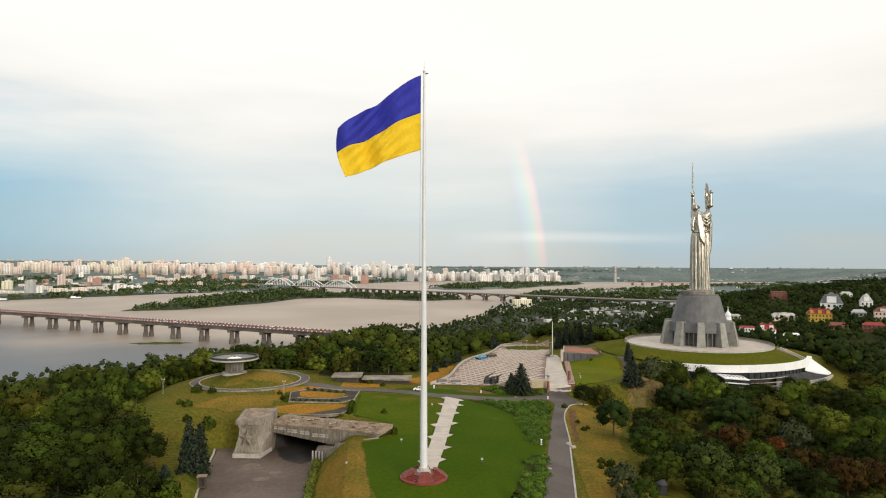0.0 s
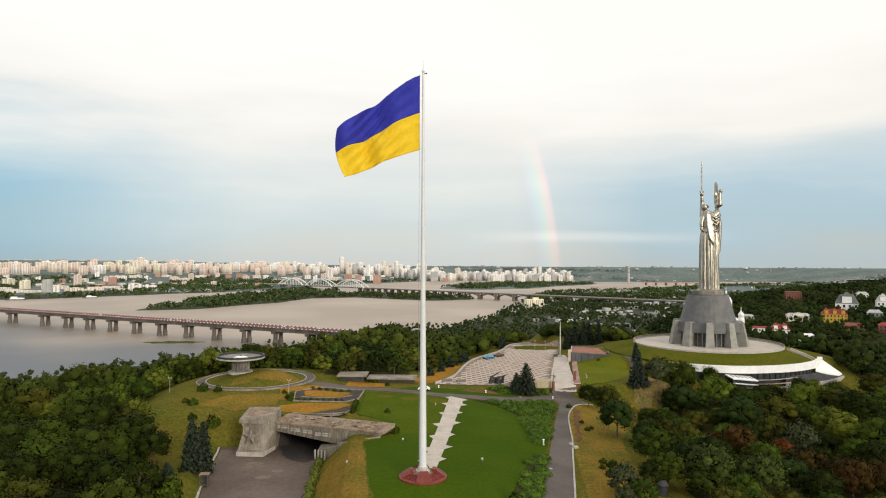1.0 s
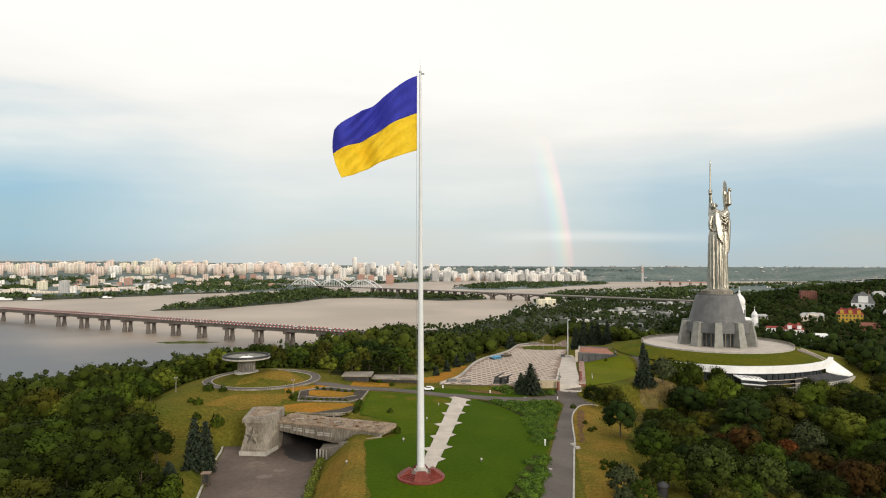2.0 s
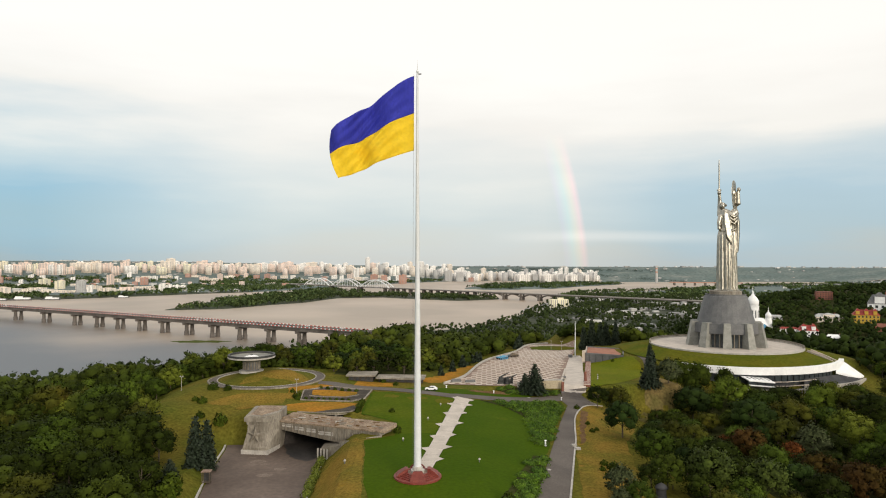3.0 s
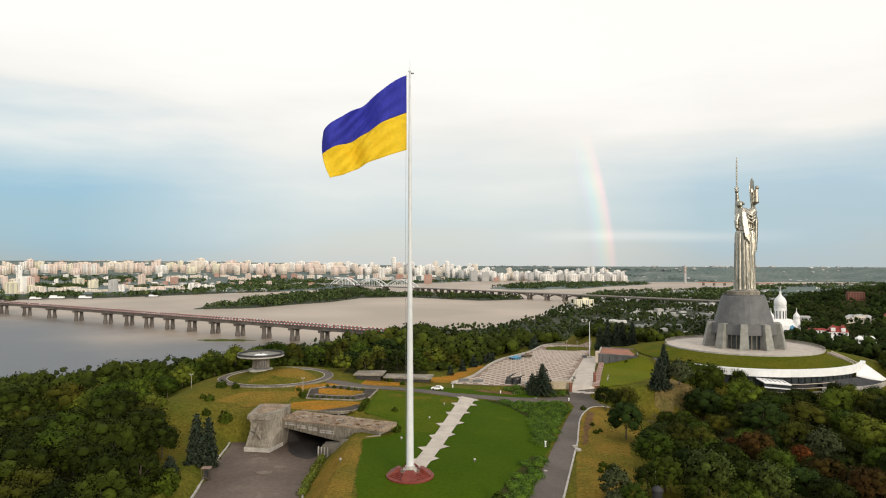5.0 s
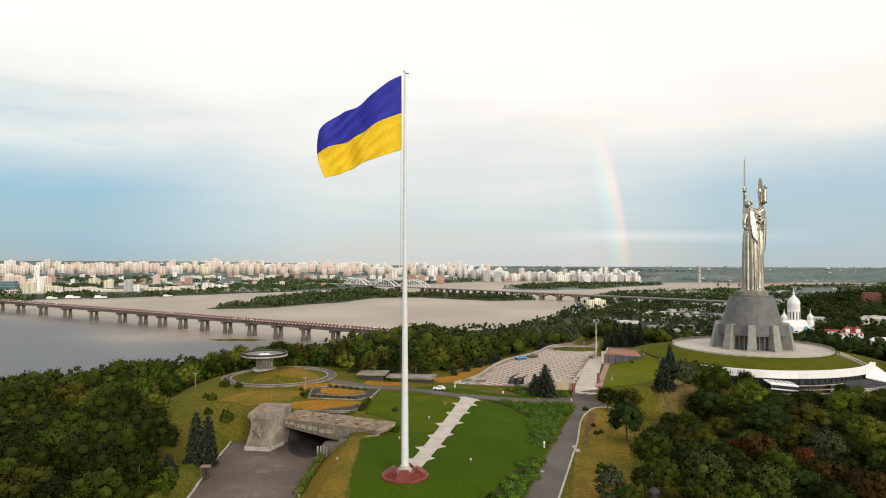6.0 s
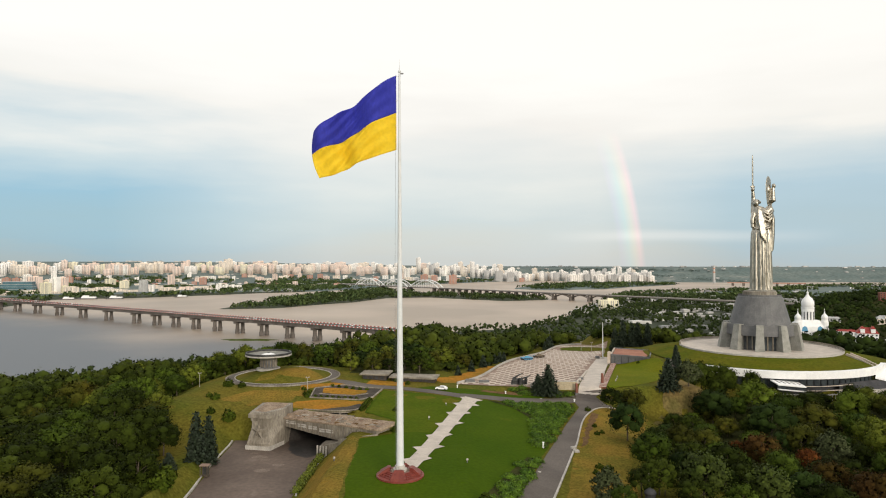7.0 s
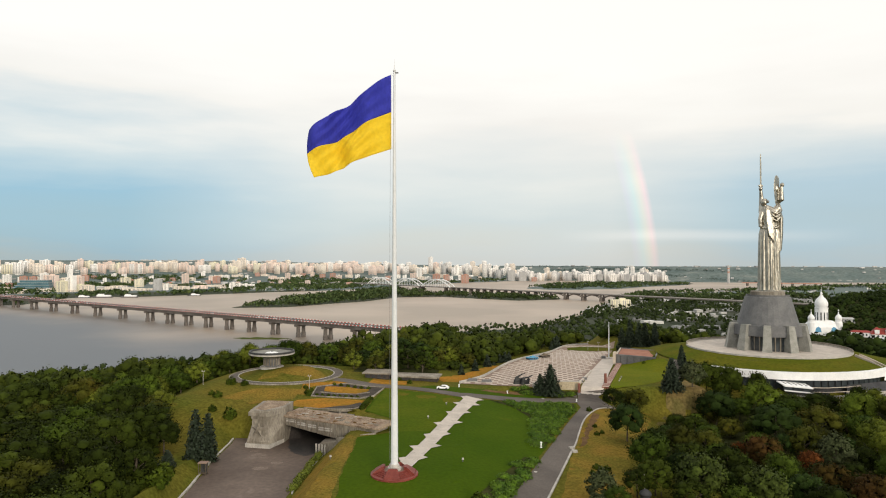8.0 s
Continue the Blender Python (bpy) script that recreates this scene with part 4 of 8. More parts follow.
# ---- bunker ----
def build_bunker():
    bunker = thing("concrete_bunker", (-42, 52, -10.6), "weathered concrete memorial bunker with a star relief", "bunker")
    # the block: a plan that widens to the foot, its nose towards the yard
    bm = bmesh.new()
    plan = lambda w, f: [(-46.6 - 3.3 * w, 48.6 - f), (-46.6 + 3.3 * w, 47.4 - f), (-40.4, 53.6 + 0.2 * f), (-40.0, 61.5), (-46.6 - 3.5 * w, 61.5)]
    rings(bm, [[(x, y, z) for x, y in plan(w, f)] for w, f, z in ((1.1, 0.9, -11), (1.1, 0.9, -9.0), (1.06, 1.0, -8.6), (0.78, -0.6, -4.4), (0.74, -0.5, -2.2))])
    block = part("block", bm, "concrete", bunker)
    bm = bmesh.new()
    rings(bm, [[(x, y, z) for x, y in plan(w, f)] for w, f, z in ((0.80, -0.1, -2.25), (0.84, 0.0, -1.3), (0.98, 0.55, -1.25), (1.0, 0.6, -0.15), (0.9, 0.3, -0.1), (0.88, 0.2, 0.35))])
    part("cap_slab", bm, "concrete", bunker)
    bm = bmesh.new()
    rings(bm, [[(x, y, z) for x, y in plan(w, f)] for w, f, z in ((1.2, 1.25, -11.0), (1.2, 1.25, -9.3))])
    part("foot", bm, "kerb", bunker, "paler concrete footing")
    bm = bmesh.new()
    rings(bm, [[(-48.6, 50.0, 0.34), (-45, 48.9, 0.34), (-41.2, 55, 0.34), (-41, 60.6, 0.34), (-48.5, 60.6, 0.34)], [(-48, 51, 0.62), (-45.2, 50, 0.62), (-41.8, 56, 0.55), (-41.6, 60, 0.7), (-48, 60, 0.8)]])
    part("roof_covering", bm, "rubble", bunker, "cracked grey roof covering")
    # star relief on the nose
    bm = bmesh.new()
    c = Vector((-46.6, 47.05, -5.0))
    right = Vector((6.6, -1.2, 0)).normalized()
    upv = Vector((0, 0.36, 1)).normalized()
    out = right.cross(upv).normalized()
    if out.y > 0:
        out = -out
    front = bm.verts.new(c + out * 0.75)
    rim = []
    for k in range(10):
        r = 2.5 if k % 2 == 0 else 1.0
        a = math.pi / 2 + k * math.pi / 5
        rim.append(bm.verts.new(c + right * r * math.cos(a) + upv * r * math.sin(a) - out * 0.1))
    for k in range(10):
        bm.faces.new((front, rim[k], rim[(k + 1) % 10]))
    bm.faces.new(rim)
    part("star_relief", bm, "concrete", block)
    # the long beam
    p0, p1 = Vector((-41.2, 54.2)), Vector((-9.6, 35.9))
    d = (p1 - p0).normalized()
    n = Vector((-d.y, d.x))
    if n.y < 0:
        n = -n
    length = (p1 - p0).length
    top = lambda t: -2.7 + 1.25 * t
    bottom = lambda t: -5.0 - 2.2 * t if t < 0.6 else -6.32 + 1.2 * (t - 0.6)
    bm = bmesh.new()
    loops = []
    for k in range(13):
        t = k / 12
        p = p0 + d * length * t
        w = 7.0 - 1.5 * t
        q = p + n * w
        loops.append([(p.x - n.x * 0.5, p.y - n.y * 0.5, top(t)), (p.x, p.y, bottom(t)), (q.x, q.y, bottom(t)), (q.x, q.y, top(t) + 0.9)])
    rings(bm, loops)
    beam = part("beam", bm, "concrete", bunker)
    bm = bmesh.new()
    loops = []
    for k in range(25):
        t = k / 24
        p = p0 + d * (length + 1.6) * t - n * 0.7
        q = p + n * (7.6 - 1.2 * t)
        j = 0.05 * math.sin(k * 2.3) + 0.05 * math.sin(k * 5.1)
        z = top(min(t, 1))
        loops.append([(p.x, p.y, z), (p.x - j * n.x, p.y - j * n.y, z + 0.42 + j), (q.x, q.y, z + 1.35 - j), (q.x, q.y, z + 0.3)])
    rings(bm, loops)
    part("roof_slab", bm, "rubble", bunker, "crumbling brown and grey roof slab")
    rnd = random.Random(4)
    for k in range(96):
        t, u = rnd.uniform(0.02, 0.98), rnd.uniform(0.3, 5.4)
        p = p0 + d * length * t + n * u
        bm = bmesh.new()
        sx, sy = rnd.uniform(0.5, 2.6), rnd.uniform(0.3, 1.0)
        box(bm, p.x, p.y, top(t) + 0.3 + 0.09 * u, sx, sy, 0.32 + rnd.random() * 0.25, rnd.uniform(-40, 10), 0.85)
        part("broken_slab", bm, rnd.choice(("rubble", "rubble", "concrete", "kerb", "soil")), beam)
    # pale relief panels along the face
    for t0, t1, dz in ((0.05, 0.16, -0.7), (0.18, 0.27, -1.3), (0.30, 0.39, -1.5), (0.41, 0.56, -1.9)):
        for row, (za, zb) in enumerate(((0.0, 0.36), (-0.62, -0.2))):
            bm = bmesh.new()
            a, b = p0 + d * length * t0 - n * 0.42, p0 + d * length * t1 - n * 0.42
            z0 = top(t0) + dz
            z1 = top(t1) + dz
            rings(bm, [[(a.x, a.y, z0 + za), (a.x, a.y, z0 + zb), (a.x + n.x * 0.5, a.y + n.y * 0.5, z0 + zb), (a.x + n.x * 0.5, a.y + n.y * 0.5, z0 + za)],
                       [(b.x, b.y, z1 + za), (b.x, b.y, z1 + zb), (b.x + n.x * 0.5, b.y + n.y * 0.5, z1 + zb), (b.x + n.x * 0.5, b.y + n.y * 0.5, z1 + za)]])
            part("relief_panel", bm, "kerb", beam, "pale carved panel" if row == 0 else "")
    for k in range(15):
        t = 0.02 + k * 0.066
        p = p0 + d * length * t - n * 0.36
        bm = bmesh.new()
        box(bm, p.x, p.y, bottom(t) + 0.25, 0.14, 0.5, top(t) - bottom(t) - 0.3, math.degrees(math.atan2(d.y, d.x)))
        part("face_rib", bm, "concrete", beam)
    # passage walls behind and columns at the open end
    bm = bmesh.new()
    edging(bm, [(-25.4, 75), (-24.8, 60), (-24.2, 52), (-22.5, 46)], 0.6, 8.2, level=-11.0)
    part("passage_wall", bm, "concrete", bunker)
    bm = bmesh.new()
    prism(bm, [(-42, 56), (-21, 47), (-20, 62.5), (-42, 62.5)], -5.6, -3.2)
    part("passage_roof", bm, "concrete", bunker)
    bm = bmesh.new()
    rings(bm, [[(-27.2, 41.5, -11), (-21.0, 39.4, -11), (-20.0, 44, -11), (-26.4, 47, -11)], [(-27.0, 41.8, -7.6), (-21.0, 40.2, -6.2), (-20.2, 44, -6.2), (-26.4, 47, -7.4)]])
    part("abutment", bm, "concrete", bunker)
    for k in range(4):
        bm = bmesh.new()
        box(bm, -27.6 + 0.9 * k, 41.2 - 0.3 * k, -10.6, 0.42, 0.42, 3.3)
        part("column", bm, "kerb", bunker)
    bm = bmesh.new()
    edging(bm, [(-21.3, 40.0), (-17.5, 36.4), (-13.5, 33.6), (-9.4, 34.6)], 0.5, 0.5, level=[-5.6, -4.3, -3.0, -2.6], sink=1.5)
    part("side_wall", bm, "concrete", bunker)


build_bunker()


# ---- dish on the mound ----
def build_dish():
    x, y = -63.2, 113.0
    z = ground_z(x, y)
    dish = thing("flame_bowl", (x, y, z), "large round metal flame bowl on a ribbed drum", "monument")
    bm = bmesh.new()
    turned(bm, x, y, [(4.6, z - 0.5), (4.6, z + 0.35), (4.2, z + 0.45)], 40)
    part("base_plate", bm, "kerb", dish)
    bm = bmesh.new()
    turned(bm, x, y, [(2.9, z + 0.3), (2.9, z + 4.0)], 32)
    part("drum", bm, "greyroof", dish, "dark drum behind the ribs")
    for k in range(18):
        a = 2 * math.pi * k / 18
        bm = bmesh.new()
        box(bm, x + 3.15 * math.cos(a), y + 3.15 * math.sin(a), z + 0.9, 0.34, 0.42, 2.9, math.degrees(a))
        part("rib", bm, "concrete", dish)
    bm = bmesh.new()
    turned(bm, x, y, [(2.9, z + 3.6), (3.6, z + 4.2), (6.6, z + 4.9), (8.3, z + 5.35), (8.75, z + 5.5), (8.75, z + 6.0), (8.35, z + 6.0), (8.1, z + 5.6), (4.0, z + 5.3), (1.0, z + 5.3)], 56)
    part("bowl", bm, "greystone", dish, smooth=False)
    bm = bmesh.new()
    turned(bm, x, y, [(8.72, z + 5.25), (8.95, z + 5.3), (8.95, z + 5.75), (8.72, z + 5.8)], 56, caps=False)
    part("rim_band", bm, "kerb", dish, "pale rim band")
    bm = bmesh.new()
    turned(bm, x, y, [(8.75, z + 5.85), (8.9, z + 5.95), (8.9, z + 6.55), (8.2, z + 6.6), (8.2, z + 5.9)], 56, caps=False)
    part("rail", bm, "dark", dish, "dark upper rim")
    bm = bmesh.new()
    turned(bm, x, y, [(3.0, z + 5.3), (2.2, z + 5.8), (0.8, z + 6.15), (0.3, z + 6.2)], 24)
    part("burner_cap", bm, "white", dish, "white burner cap")
    bm = bmesh.new()
    turned(bm, x, y, [(0.5, z + 6.1), (0.5, z + 6.35), (0.2, z + 6.4)], 12)
    part("burner", bm, "dark", dish)


build_dish()
CX, CY = -57.0, 113.0
ring = lambda r, n=64: [(CX + r * math.cos(2 * math.pi * k / n), CY + r * math.sin(2 * math.pi * k / n), 0) for k in range(n)]
bm = bmesh.new()
inner, outer = ring(18.6, 96), ring(21.9, 96)
vi = [bm.verts.new((p[0], p[1], ground_z(p[0], p[1]) + 0.22)) for p in inner]
vo = [bm.verts.new((p[0], p[1], ground_z(p[0], p[1]) + 0.22)) for p in outer]
for k in range(96):
    bm.faces.new((vi[k], vi[(k + 1) % 96], vo[(k + 1) % 96], vo[k]))
single("pavement", bm, "asphalt", "grey ring walk round the grassy mound", "walk", kind="structure")
bm = bmesh.new()
edging(bm, outer, 0.4, 0.5, closed=True)
single("trim", bm, "concrete", "low grey parapet round the ring walk", "parapet", kind="structure")
bm = bmesh.new()
edging(bm, inner, 0.3, 0.28, closed=True)
single("trim", bm, "kerb", "pale inner kerb of the ring walk", "kerb", kind="structure")


# ---- sunken garden, flat roofs ----
single("lawn", drape(ragged([(-40, 64.5), (-34, 62.6), (-28, 64.8), (-23.4, 66.8), (-20, 71), (-19.4, 75), (-26, 76.2), (-36, 77), (-42, 74), (-43, 68)], 0.4, 2, 5), 0.11), "orange", "scorched orange grass beside the bunker", "dry lawn", kind="structure")
single("lawn", drape(ragged([(-44, 86), (-40.2, 91), (-30, 98.6), (-18, 97), (-18, 99), (-34, 100.4), (-46, 96)], 0.3, 2, 32), 0.06), "orange", "scorched orange grass strip", "dry lawn", kind="structure")
single("lawn", drape([(-23, 101.5), (-8, 102), (-8, 108), (-22, 112)], 0.06), "orange", "dry orange lawn before the low pavilions", "dry lawn", kind="structure")
single("lawn", drape(ragged([(6, 112), (11, 116), (21, 137), (30.5, 178), (25, 176), (12, 140), (2, 118)], 0.6, 2.5, 3), 0.06), "orange", "dry orange grass along the square", "dry lawn", kind="structure")
single("lawn", drape(ragged([(-52, 104), (-40, 100), (-42, 112), (-50, 118), (-60, 108), (-64, 99)], 1.6, 2, 6), 0.05), "straw", "dry patch of grass on the mound", "dry lawn", kind="structure")
single("lawn", drape(ragged([(-56, 70), (-41, 76), (-39, 87), (-50, 88), (-62, 84), (-70, 76)], 1.6, 2, 7), 0.05), "straw", "patchy scorched grass on the mound's foot", "dry lawn", kind="structure")


def build_garden():
    gz0 = ground_z(-29, 84)
    garden = thing("sunken_garden", (-29, 84, gz0), "sunken dark-paved garden with low concrete walls", "garden")
    part("paving", drape([(-38.6, 80.2), (-21.5, 77.4), (-17.6, 81.5), (-15.8, 95.4), (-29.5, 97.6), (-39, 90)], 0.2), "pave_and_shade", garden)
    part("scorched_bed", drape(ragged([(-35.5, 86), (-24, 84.5), (-20.6, 87.5), (-20.4, 91.5), (-29, 93.5), (-36.5, 91)], 0.25, 1.8, 31), 0.26), "orange", garden, "scorched orange planting bed")
    for line in ([(-38.8, 79.8), (-21.4, 77)], [(-21.4, 77), (-17.2, 81.3)], [(-17.2, 81.3), (-15.4, 95.8)], [(-29.6, 98), (-15.4, 95.8)], [(-39.3, 90.2), (-29.6, 98)], [(-38.8, 79.8), (-39.3, 90.2)], [(-36.6, 84.4), (-24, 83.2)], [(-24, 83.2), (-19.6, 86.6)]):
        bm = bmesh.new()
        edging(bm, smooth_line([(*p, 0) for p in line], 4), 0.35, 0.45)
        part("wall", bm, "concrete", garden)
    bm = bmesh.new()
    edging(bm, smooth_line([(-37, 63.2, 0), (-30, 61.8, 0), (-21.5, 62.2, 0), (-18.6, 66.5, 0)], 4), 0.45, 0.35)
    part("wall", bm, "concrete", garden)
    part("ramp", drape([(-33, 62), (-21, 61.6), (-18.0, 66), (-20.2, 71.5), (-23.4, 67.2), (-28, 65.2)], 0.19), "pave_and_shade", garden, "dark grey ramp")


build_garden()


def pavilion(x, y, sx, sy, tall, turn, label):
    z = ground_z(x, y)
    house = thing("low_pavilion", (x, y, z), label, "pavilion", "pavilions behind the lawn")
    bm = bmesh.new()
    box(bm, x, y, z - 0.4, sx, sy, tall + 0.4, turn)
    # the shade below the roof slab is put into the wall colour
    part("wall", bm, "pave_and_shade", house, "wall coloured dark for the shade under its roof")
    bm = bmesh.new()
    box(bm, x, y, z + tall, sx + 2.0, sy + 2.0, 0.5, turn)
    part("roof", bm, "concrete", house, "flat weathered concrete roof")
    c, s = math.cos(radians(turn)), math.sin(radians(turn))
    # openings are near-black panels on the wall, standing for the dark inside
    for k in range(int(sx / 2.2)):
        u = -sx / 2 + 1.2 + k * 2.2
        v = -sy / 2 - 0.06
        bm = bmesh.new()
        box(bm, x + u * c - v * s, y + u * s + v * c, z + 0.3, 1.3, 0.12, tall - 0.7, turn)
        part("opening", bm, "dark", house)


pavilion(-20.5, 116, 9.5, 8, 1.9, -4, "low flat-roofed concrete pavilion among trees")
pavilion(-5, 113, 17, 6, 1.3, -6, "long low flat-roofed concrete pavilion")
pavilion(-1.5, 110.5, 8, 2.5, 1.2, -8, "small low concrete kiosk with a pale roof")


# ---- the square ----
def build_slabs():
    pave = [o for o in bpy.data.objects if o.name.startswith("pavement") and o.get("category") == "square"][0]
    bm = bmesh.new()
    box(bm, 0, 0, 0, 2.5, 2.5, 0.06)
    for v in bm.verts:
        v.co.z -= 0.05 * v.co.y
    slab = mesh_of("slab", bm, "slab")
    rest = bmesh.new()
    count = 0
    for j in range(58):
        y = 110.5 + j * 3.35
        for i in range(26):
            x = 8 + i * 4.3 + (2.15 if j % 2 else 0) + 0.12 * (y - 110)
            x = x if x < 120 else 0
            if inside_by(SQUARE, np.array(x), np.array(y)) < 1.8 or inside_by(ISLET, np.array(x), np.array(y)) > -2:
                continue
            z = ground_z(x, y) + 0.14
            if count < 290:
                ob = new("slab", slab)
                ob.parent, ob.location = pave, (x, y, z)
                count += 1
            else:
                box(rest, x, y, z, 2.5, 2.5, 0.06)
    ob = part("slabs", rest, "slab", pave)
    tagged(ob, "pale paving slabs", kind="stuff")


ISLET = [(76, 268), (92, 262), (108, 272), (104, 292), (88, 296), (78, 286)]


def build_square():
    bm = bmesh.new()
    line = smooth_line([(*p, 0) for p in SQUARE[:7]], 6)
    edging(bm, line, 0.7, 1.0)
    single("trim", bm, "kerb", "low pale parapet along the square", "parapet", kind="structure")
    single("lawn", drape(ISLET, 0.2), "bank", "oval grass bed at the far end of the square", "grass bed", kind="structure")
    bm = bmesh.new()
    edging(bm, [(40, 107.2), (48, 107.6), (57, 107.2)], 0.8, 3.4, level=-4.6, sink=1.5)
    edging(bm, [(57, 107.2), (62, 125), (67, 143), (72, 162)], 0.7, 0.5, level=[-1.7, -3.0, -4.2, -5.6], sink=3)
    single("wall_north", bm, "paving", "beige retaining wall at the edge of the square", "wall", kind="structure")
    for x, y, tall in ((57.2, 104.6, 4.2), (69.5, 117, 4.4)):
        z = ground_z(x, y)
        p = thing("gate_pillar", (x, y, z), "slim red-brown granite gate pillar by the walk", "pillar", "gate pillars")
        bm = bmesh.new()
        box(bm, x, y, z - 0.3, 0.9, 0.9, tall, 12, 0.85)
        part("shaft", bm, "brick", p)
        bm = bmesh.new()
        box(bm, x, y, z - 0.3, 1.3, 1.3, 0.7, 12)
        part("foot", bm, "greyroof", p)
    # stairs beside the walk
    st = thing("staircase", (72, 130, ground_z(72, 130)), "long staircase of red-brown steps with pale edges", "stairs")
    for k in range(24):
        t = k / 23
        x, y = 67.6 + 22 * t, 109 + 78 * t
        z = ground_z(x, y) - 0.02 + 0.02 * k
        bm = bmesh.new()
        box(bm, x + 0.4, y, z - 0.8, 2.5, 3.2, 1.1, -15)
        part("step", bm, "brick", st)
        bm = bmesh.new()
        box(bm, x + 0.2, y - 1.1, z + 0.302, 2.5, 1.1, 0.06, -15)
        part("nosing", bm, "slab", st)
    # lamp mast
    x, y = 91.5, 219.0
    z = ground_z(x, y)
    mast = thing("flag_mast", (x, y, z), "tall slim white mast on the square", "mast")
    bm = bmesh.new()
    turned(bm, x, y, [(0.35, z), (0.3, z + 6), (0.14, z + 20), (0.03, z + 20.1)], 10)
    part("pole", bm, "white_metal", mast)
    bm = bmesh.new()
    turned(bm, x, y, [(1.6, z), (1.6, z + 0.5), (0.6, z + 0.7)], 12)
    part("foot", bm, "kerb", mast)
    # dark flower boxes and plinths
    for x, y, sx, sy, h in ((17.0, 117, 4.2, 1.8, 1.3), (22.6, 116.5, 4.6, 1.6, 1.0), (88, 216, 2.2, 2.2, 1.5), (60, 118, 2.0, 1.2, 1.0), (63, 127, 2.0, 1.2, 1.0)):
        z = ground_z(x, y)
        b = thing("stone_block", (x, y, z), "dark granite memorial block on the square", "memorial", "memorial blocks")
        bm = bmesh.new()
        box(bm, x, y, z, sx, sy, h * 0.35, 5)
        part("foot", bm, "kerb", b)
        bm = bmesh.new()
        box(bm, x, y, z + h * 0.35, sx * 0.9, sy * 0.85, h * 0.8, 5, 0.9)
        part("block", bm, "greyroof", b)


build_square()
build_slabs()


def build_tank(x, y, turn, mat, label, turret=True):
    z = ground_z(x, y) + 0.2
    tank = thing("tank", (0, 0, 0), label, "tank", "tanks on the square")
    bm = bmesh.new()
    rings(bm, [[(-3.3, s * 1.35, 0.9) for s in (-1, 1)] + [(3.3, s * 1.35, 0.9) for s in (1, -1)], [(-3.8, s * 1.7, 1.35) for s in (-1, 1)] + [(3.9, s * 1.7, 1.3) for s in (1, -1)],
               [(-3.6, s * 1.65, 1.75) for s in (-1, 1)] + [(2.6, s * 1.65, 1.8) for s in (1, -1)]])
    hull = part("hull", bm, mat, tank)
    for s in (-1, 1):
        bm = bmesh.new()
        prof = [(-3.7, 0.9), (-3.1, 0.2), (2.9, 0.2), (3.7, 0.9), (3.2, 1.35), (-3.2, 1.35)]
        rings(bm, [[(a, s * 1.15, b) for a, b in prof], [(a, s * 1.75, b) for a, b in prof]])
        track = part("track", bm, "rubber", tank)
        for k in range(5):
            bm = bmesh.new()
            tube(bm, [(-2.6 + 1.3 * k, s * 1.7, 0.6), (-2.6 + 1.3 * k, s * 1.84, 0.6)], 0.42, 12)
            part("road_wheel", bm, mat, track)
    bm = bmesh.new()
    turned(bm, 0.2, 0, [(1.55, 1.72), (1.5, 2.1), (1.1, 2.5), (0.4, 2.6)], 16)
    tur = part("turret", bm, mat, tank)
    bm = bmesh.new()
    tube(bm, [(1.5, 0, 2.15), (4.0, 0, 2.25), (6.0, 0, 2.35)], [0.16, 0.12, 0.11], 8)
    part("gun", bm, mat, tur)
    bm = bmesh.new()
    turned(bm, -0.3, 0.4, [(0.4, 2.5), (0.4, 2.72), (0.2, 2.78)], 10)
    part("hatch", bm, "gold" if mat == "bluepaint" else mat, tur)
    tank.matrix_basis = pose(x, y, z, 0, 0, turn) @ Matrix.Scale(0.86, 4)


build_tank(48.5, 207, 28, "bluepaint", "old tank painted bright blue on the square")
build_tank(56.5, 220, 40, "olive", "old tank in brown and olive paint on the square")


def build_sculpture():
    """Dark bronze memorial group, kept as plain massed shapes."""
    x, y = 36.5, 112
    z = ground_z(x, y)
    bm = bmesh.new()
    rnd = random.Random(3)
    for k in range(6):
        a, b = x - 3 + 1.0 * k, y + rnd.uniform(-1, 1)
        h = rnd.uniform(1.6, 3.4)
        rings(bm, [[(a + r * math.cos(t) + dx, b + r * 0.8 * math.sin(t), z + q) for t in (2 * math.pi * i / 7 for i in range(7))] for r, q, dx in ((0.9, -0.2, 0), (0.7, h * 0.4, 0.1), (0.8, h * 0.65, 0.25), (0.35, h, 0.5))])
    tube(bm, [(x - 3, y, z + 2.4), (x - 0.5, y - 0.3, z + 3.9), (x + 1.2, y, z + 4.6)], [0.4, 0.3, 0.15], 6)
    tube(bm, [(x - 1, y, z + 2.2), (x + 2.4, y - 0.5, z + 3.0), (x + 4.2, y, z + 3.9)], [0.4, 0.35, 0.15], 6)
    ob = single("sculpture", bm, "bronze", "dark bronze sculpture group beside the spruces", "sculpture")
    skin = ob.modifiers.new("skin", "REMESH")
    skin.mode, skin.voxel_size = "VOXEL", 0.16


build_sculpture()


# ---- retaining wall at the square's corner ----
wall_bm = bmesh.new()
edging(wall_bm, [(45.5, 106.6), (57.2, 106.6)], 0.6, 0.0, sink=6.0, level=-0.55)
edging(wall_bm, [(57.3, 106.3), (58.6, 114), (60.2, 123)], 0.5, 0.0, sink=4.0, level=[-0.5, -1.6, -3.0])
single("retaining_wall", wall_bm, "sandstone", "sand-coloured retaining wall below the square's corner", "wall", kind="structure")
wall_bm = bmesh.new()
edging(wall_bm, [(45.3, 106.6), (57.6, 106.6)], 1.0, 0.3, sink=0.0, level=-0.55)
single("coping", wall_bm, "kerb", "pale coping on the retaining wall", "trim", kind="structure")


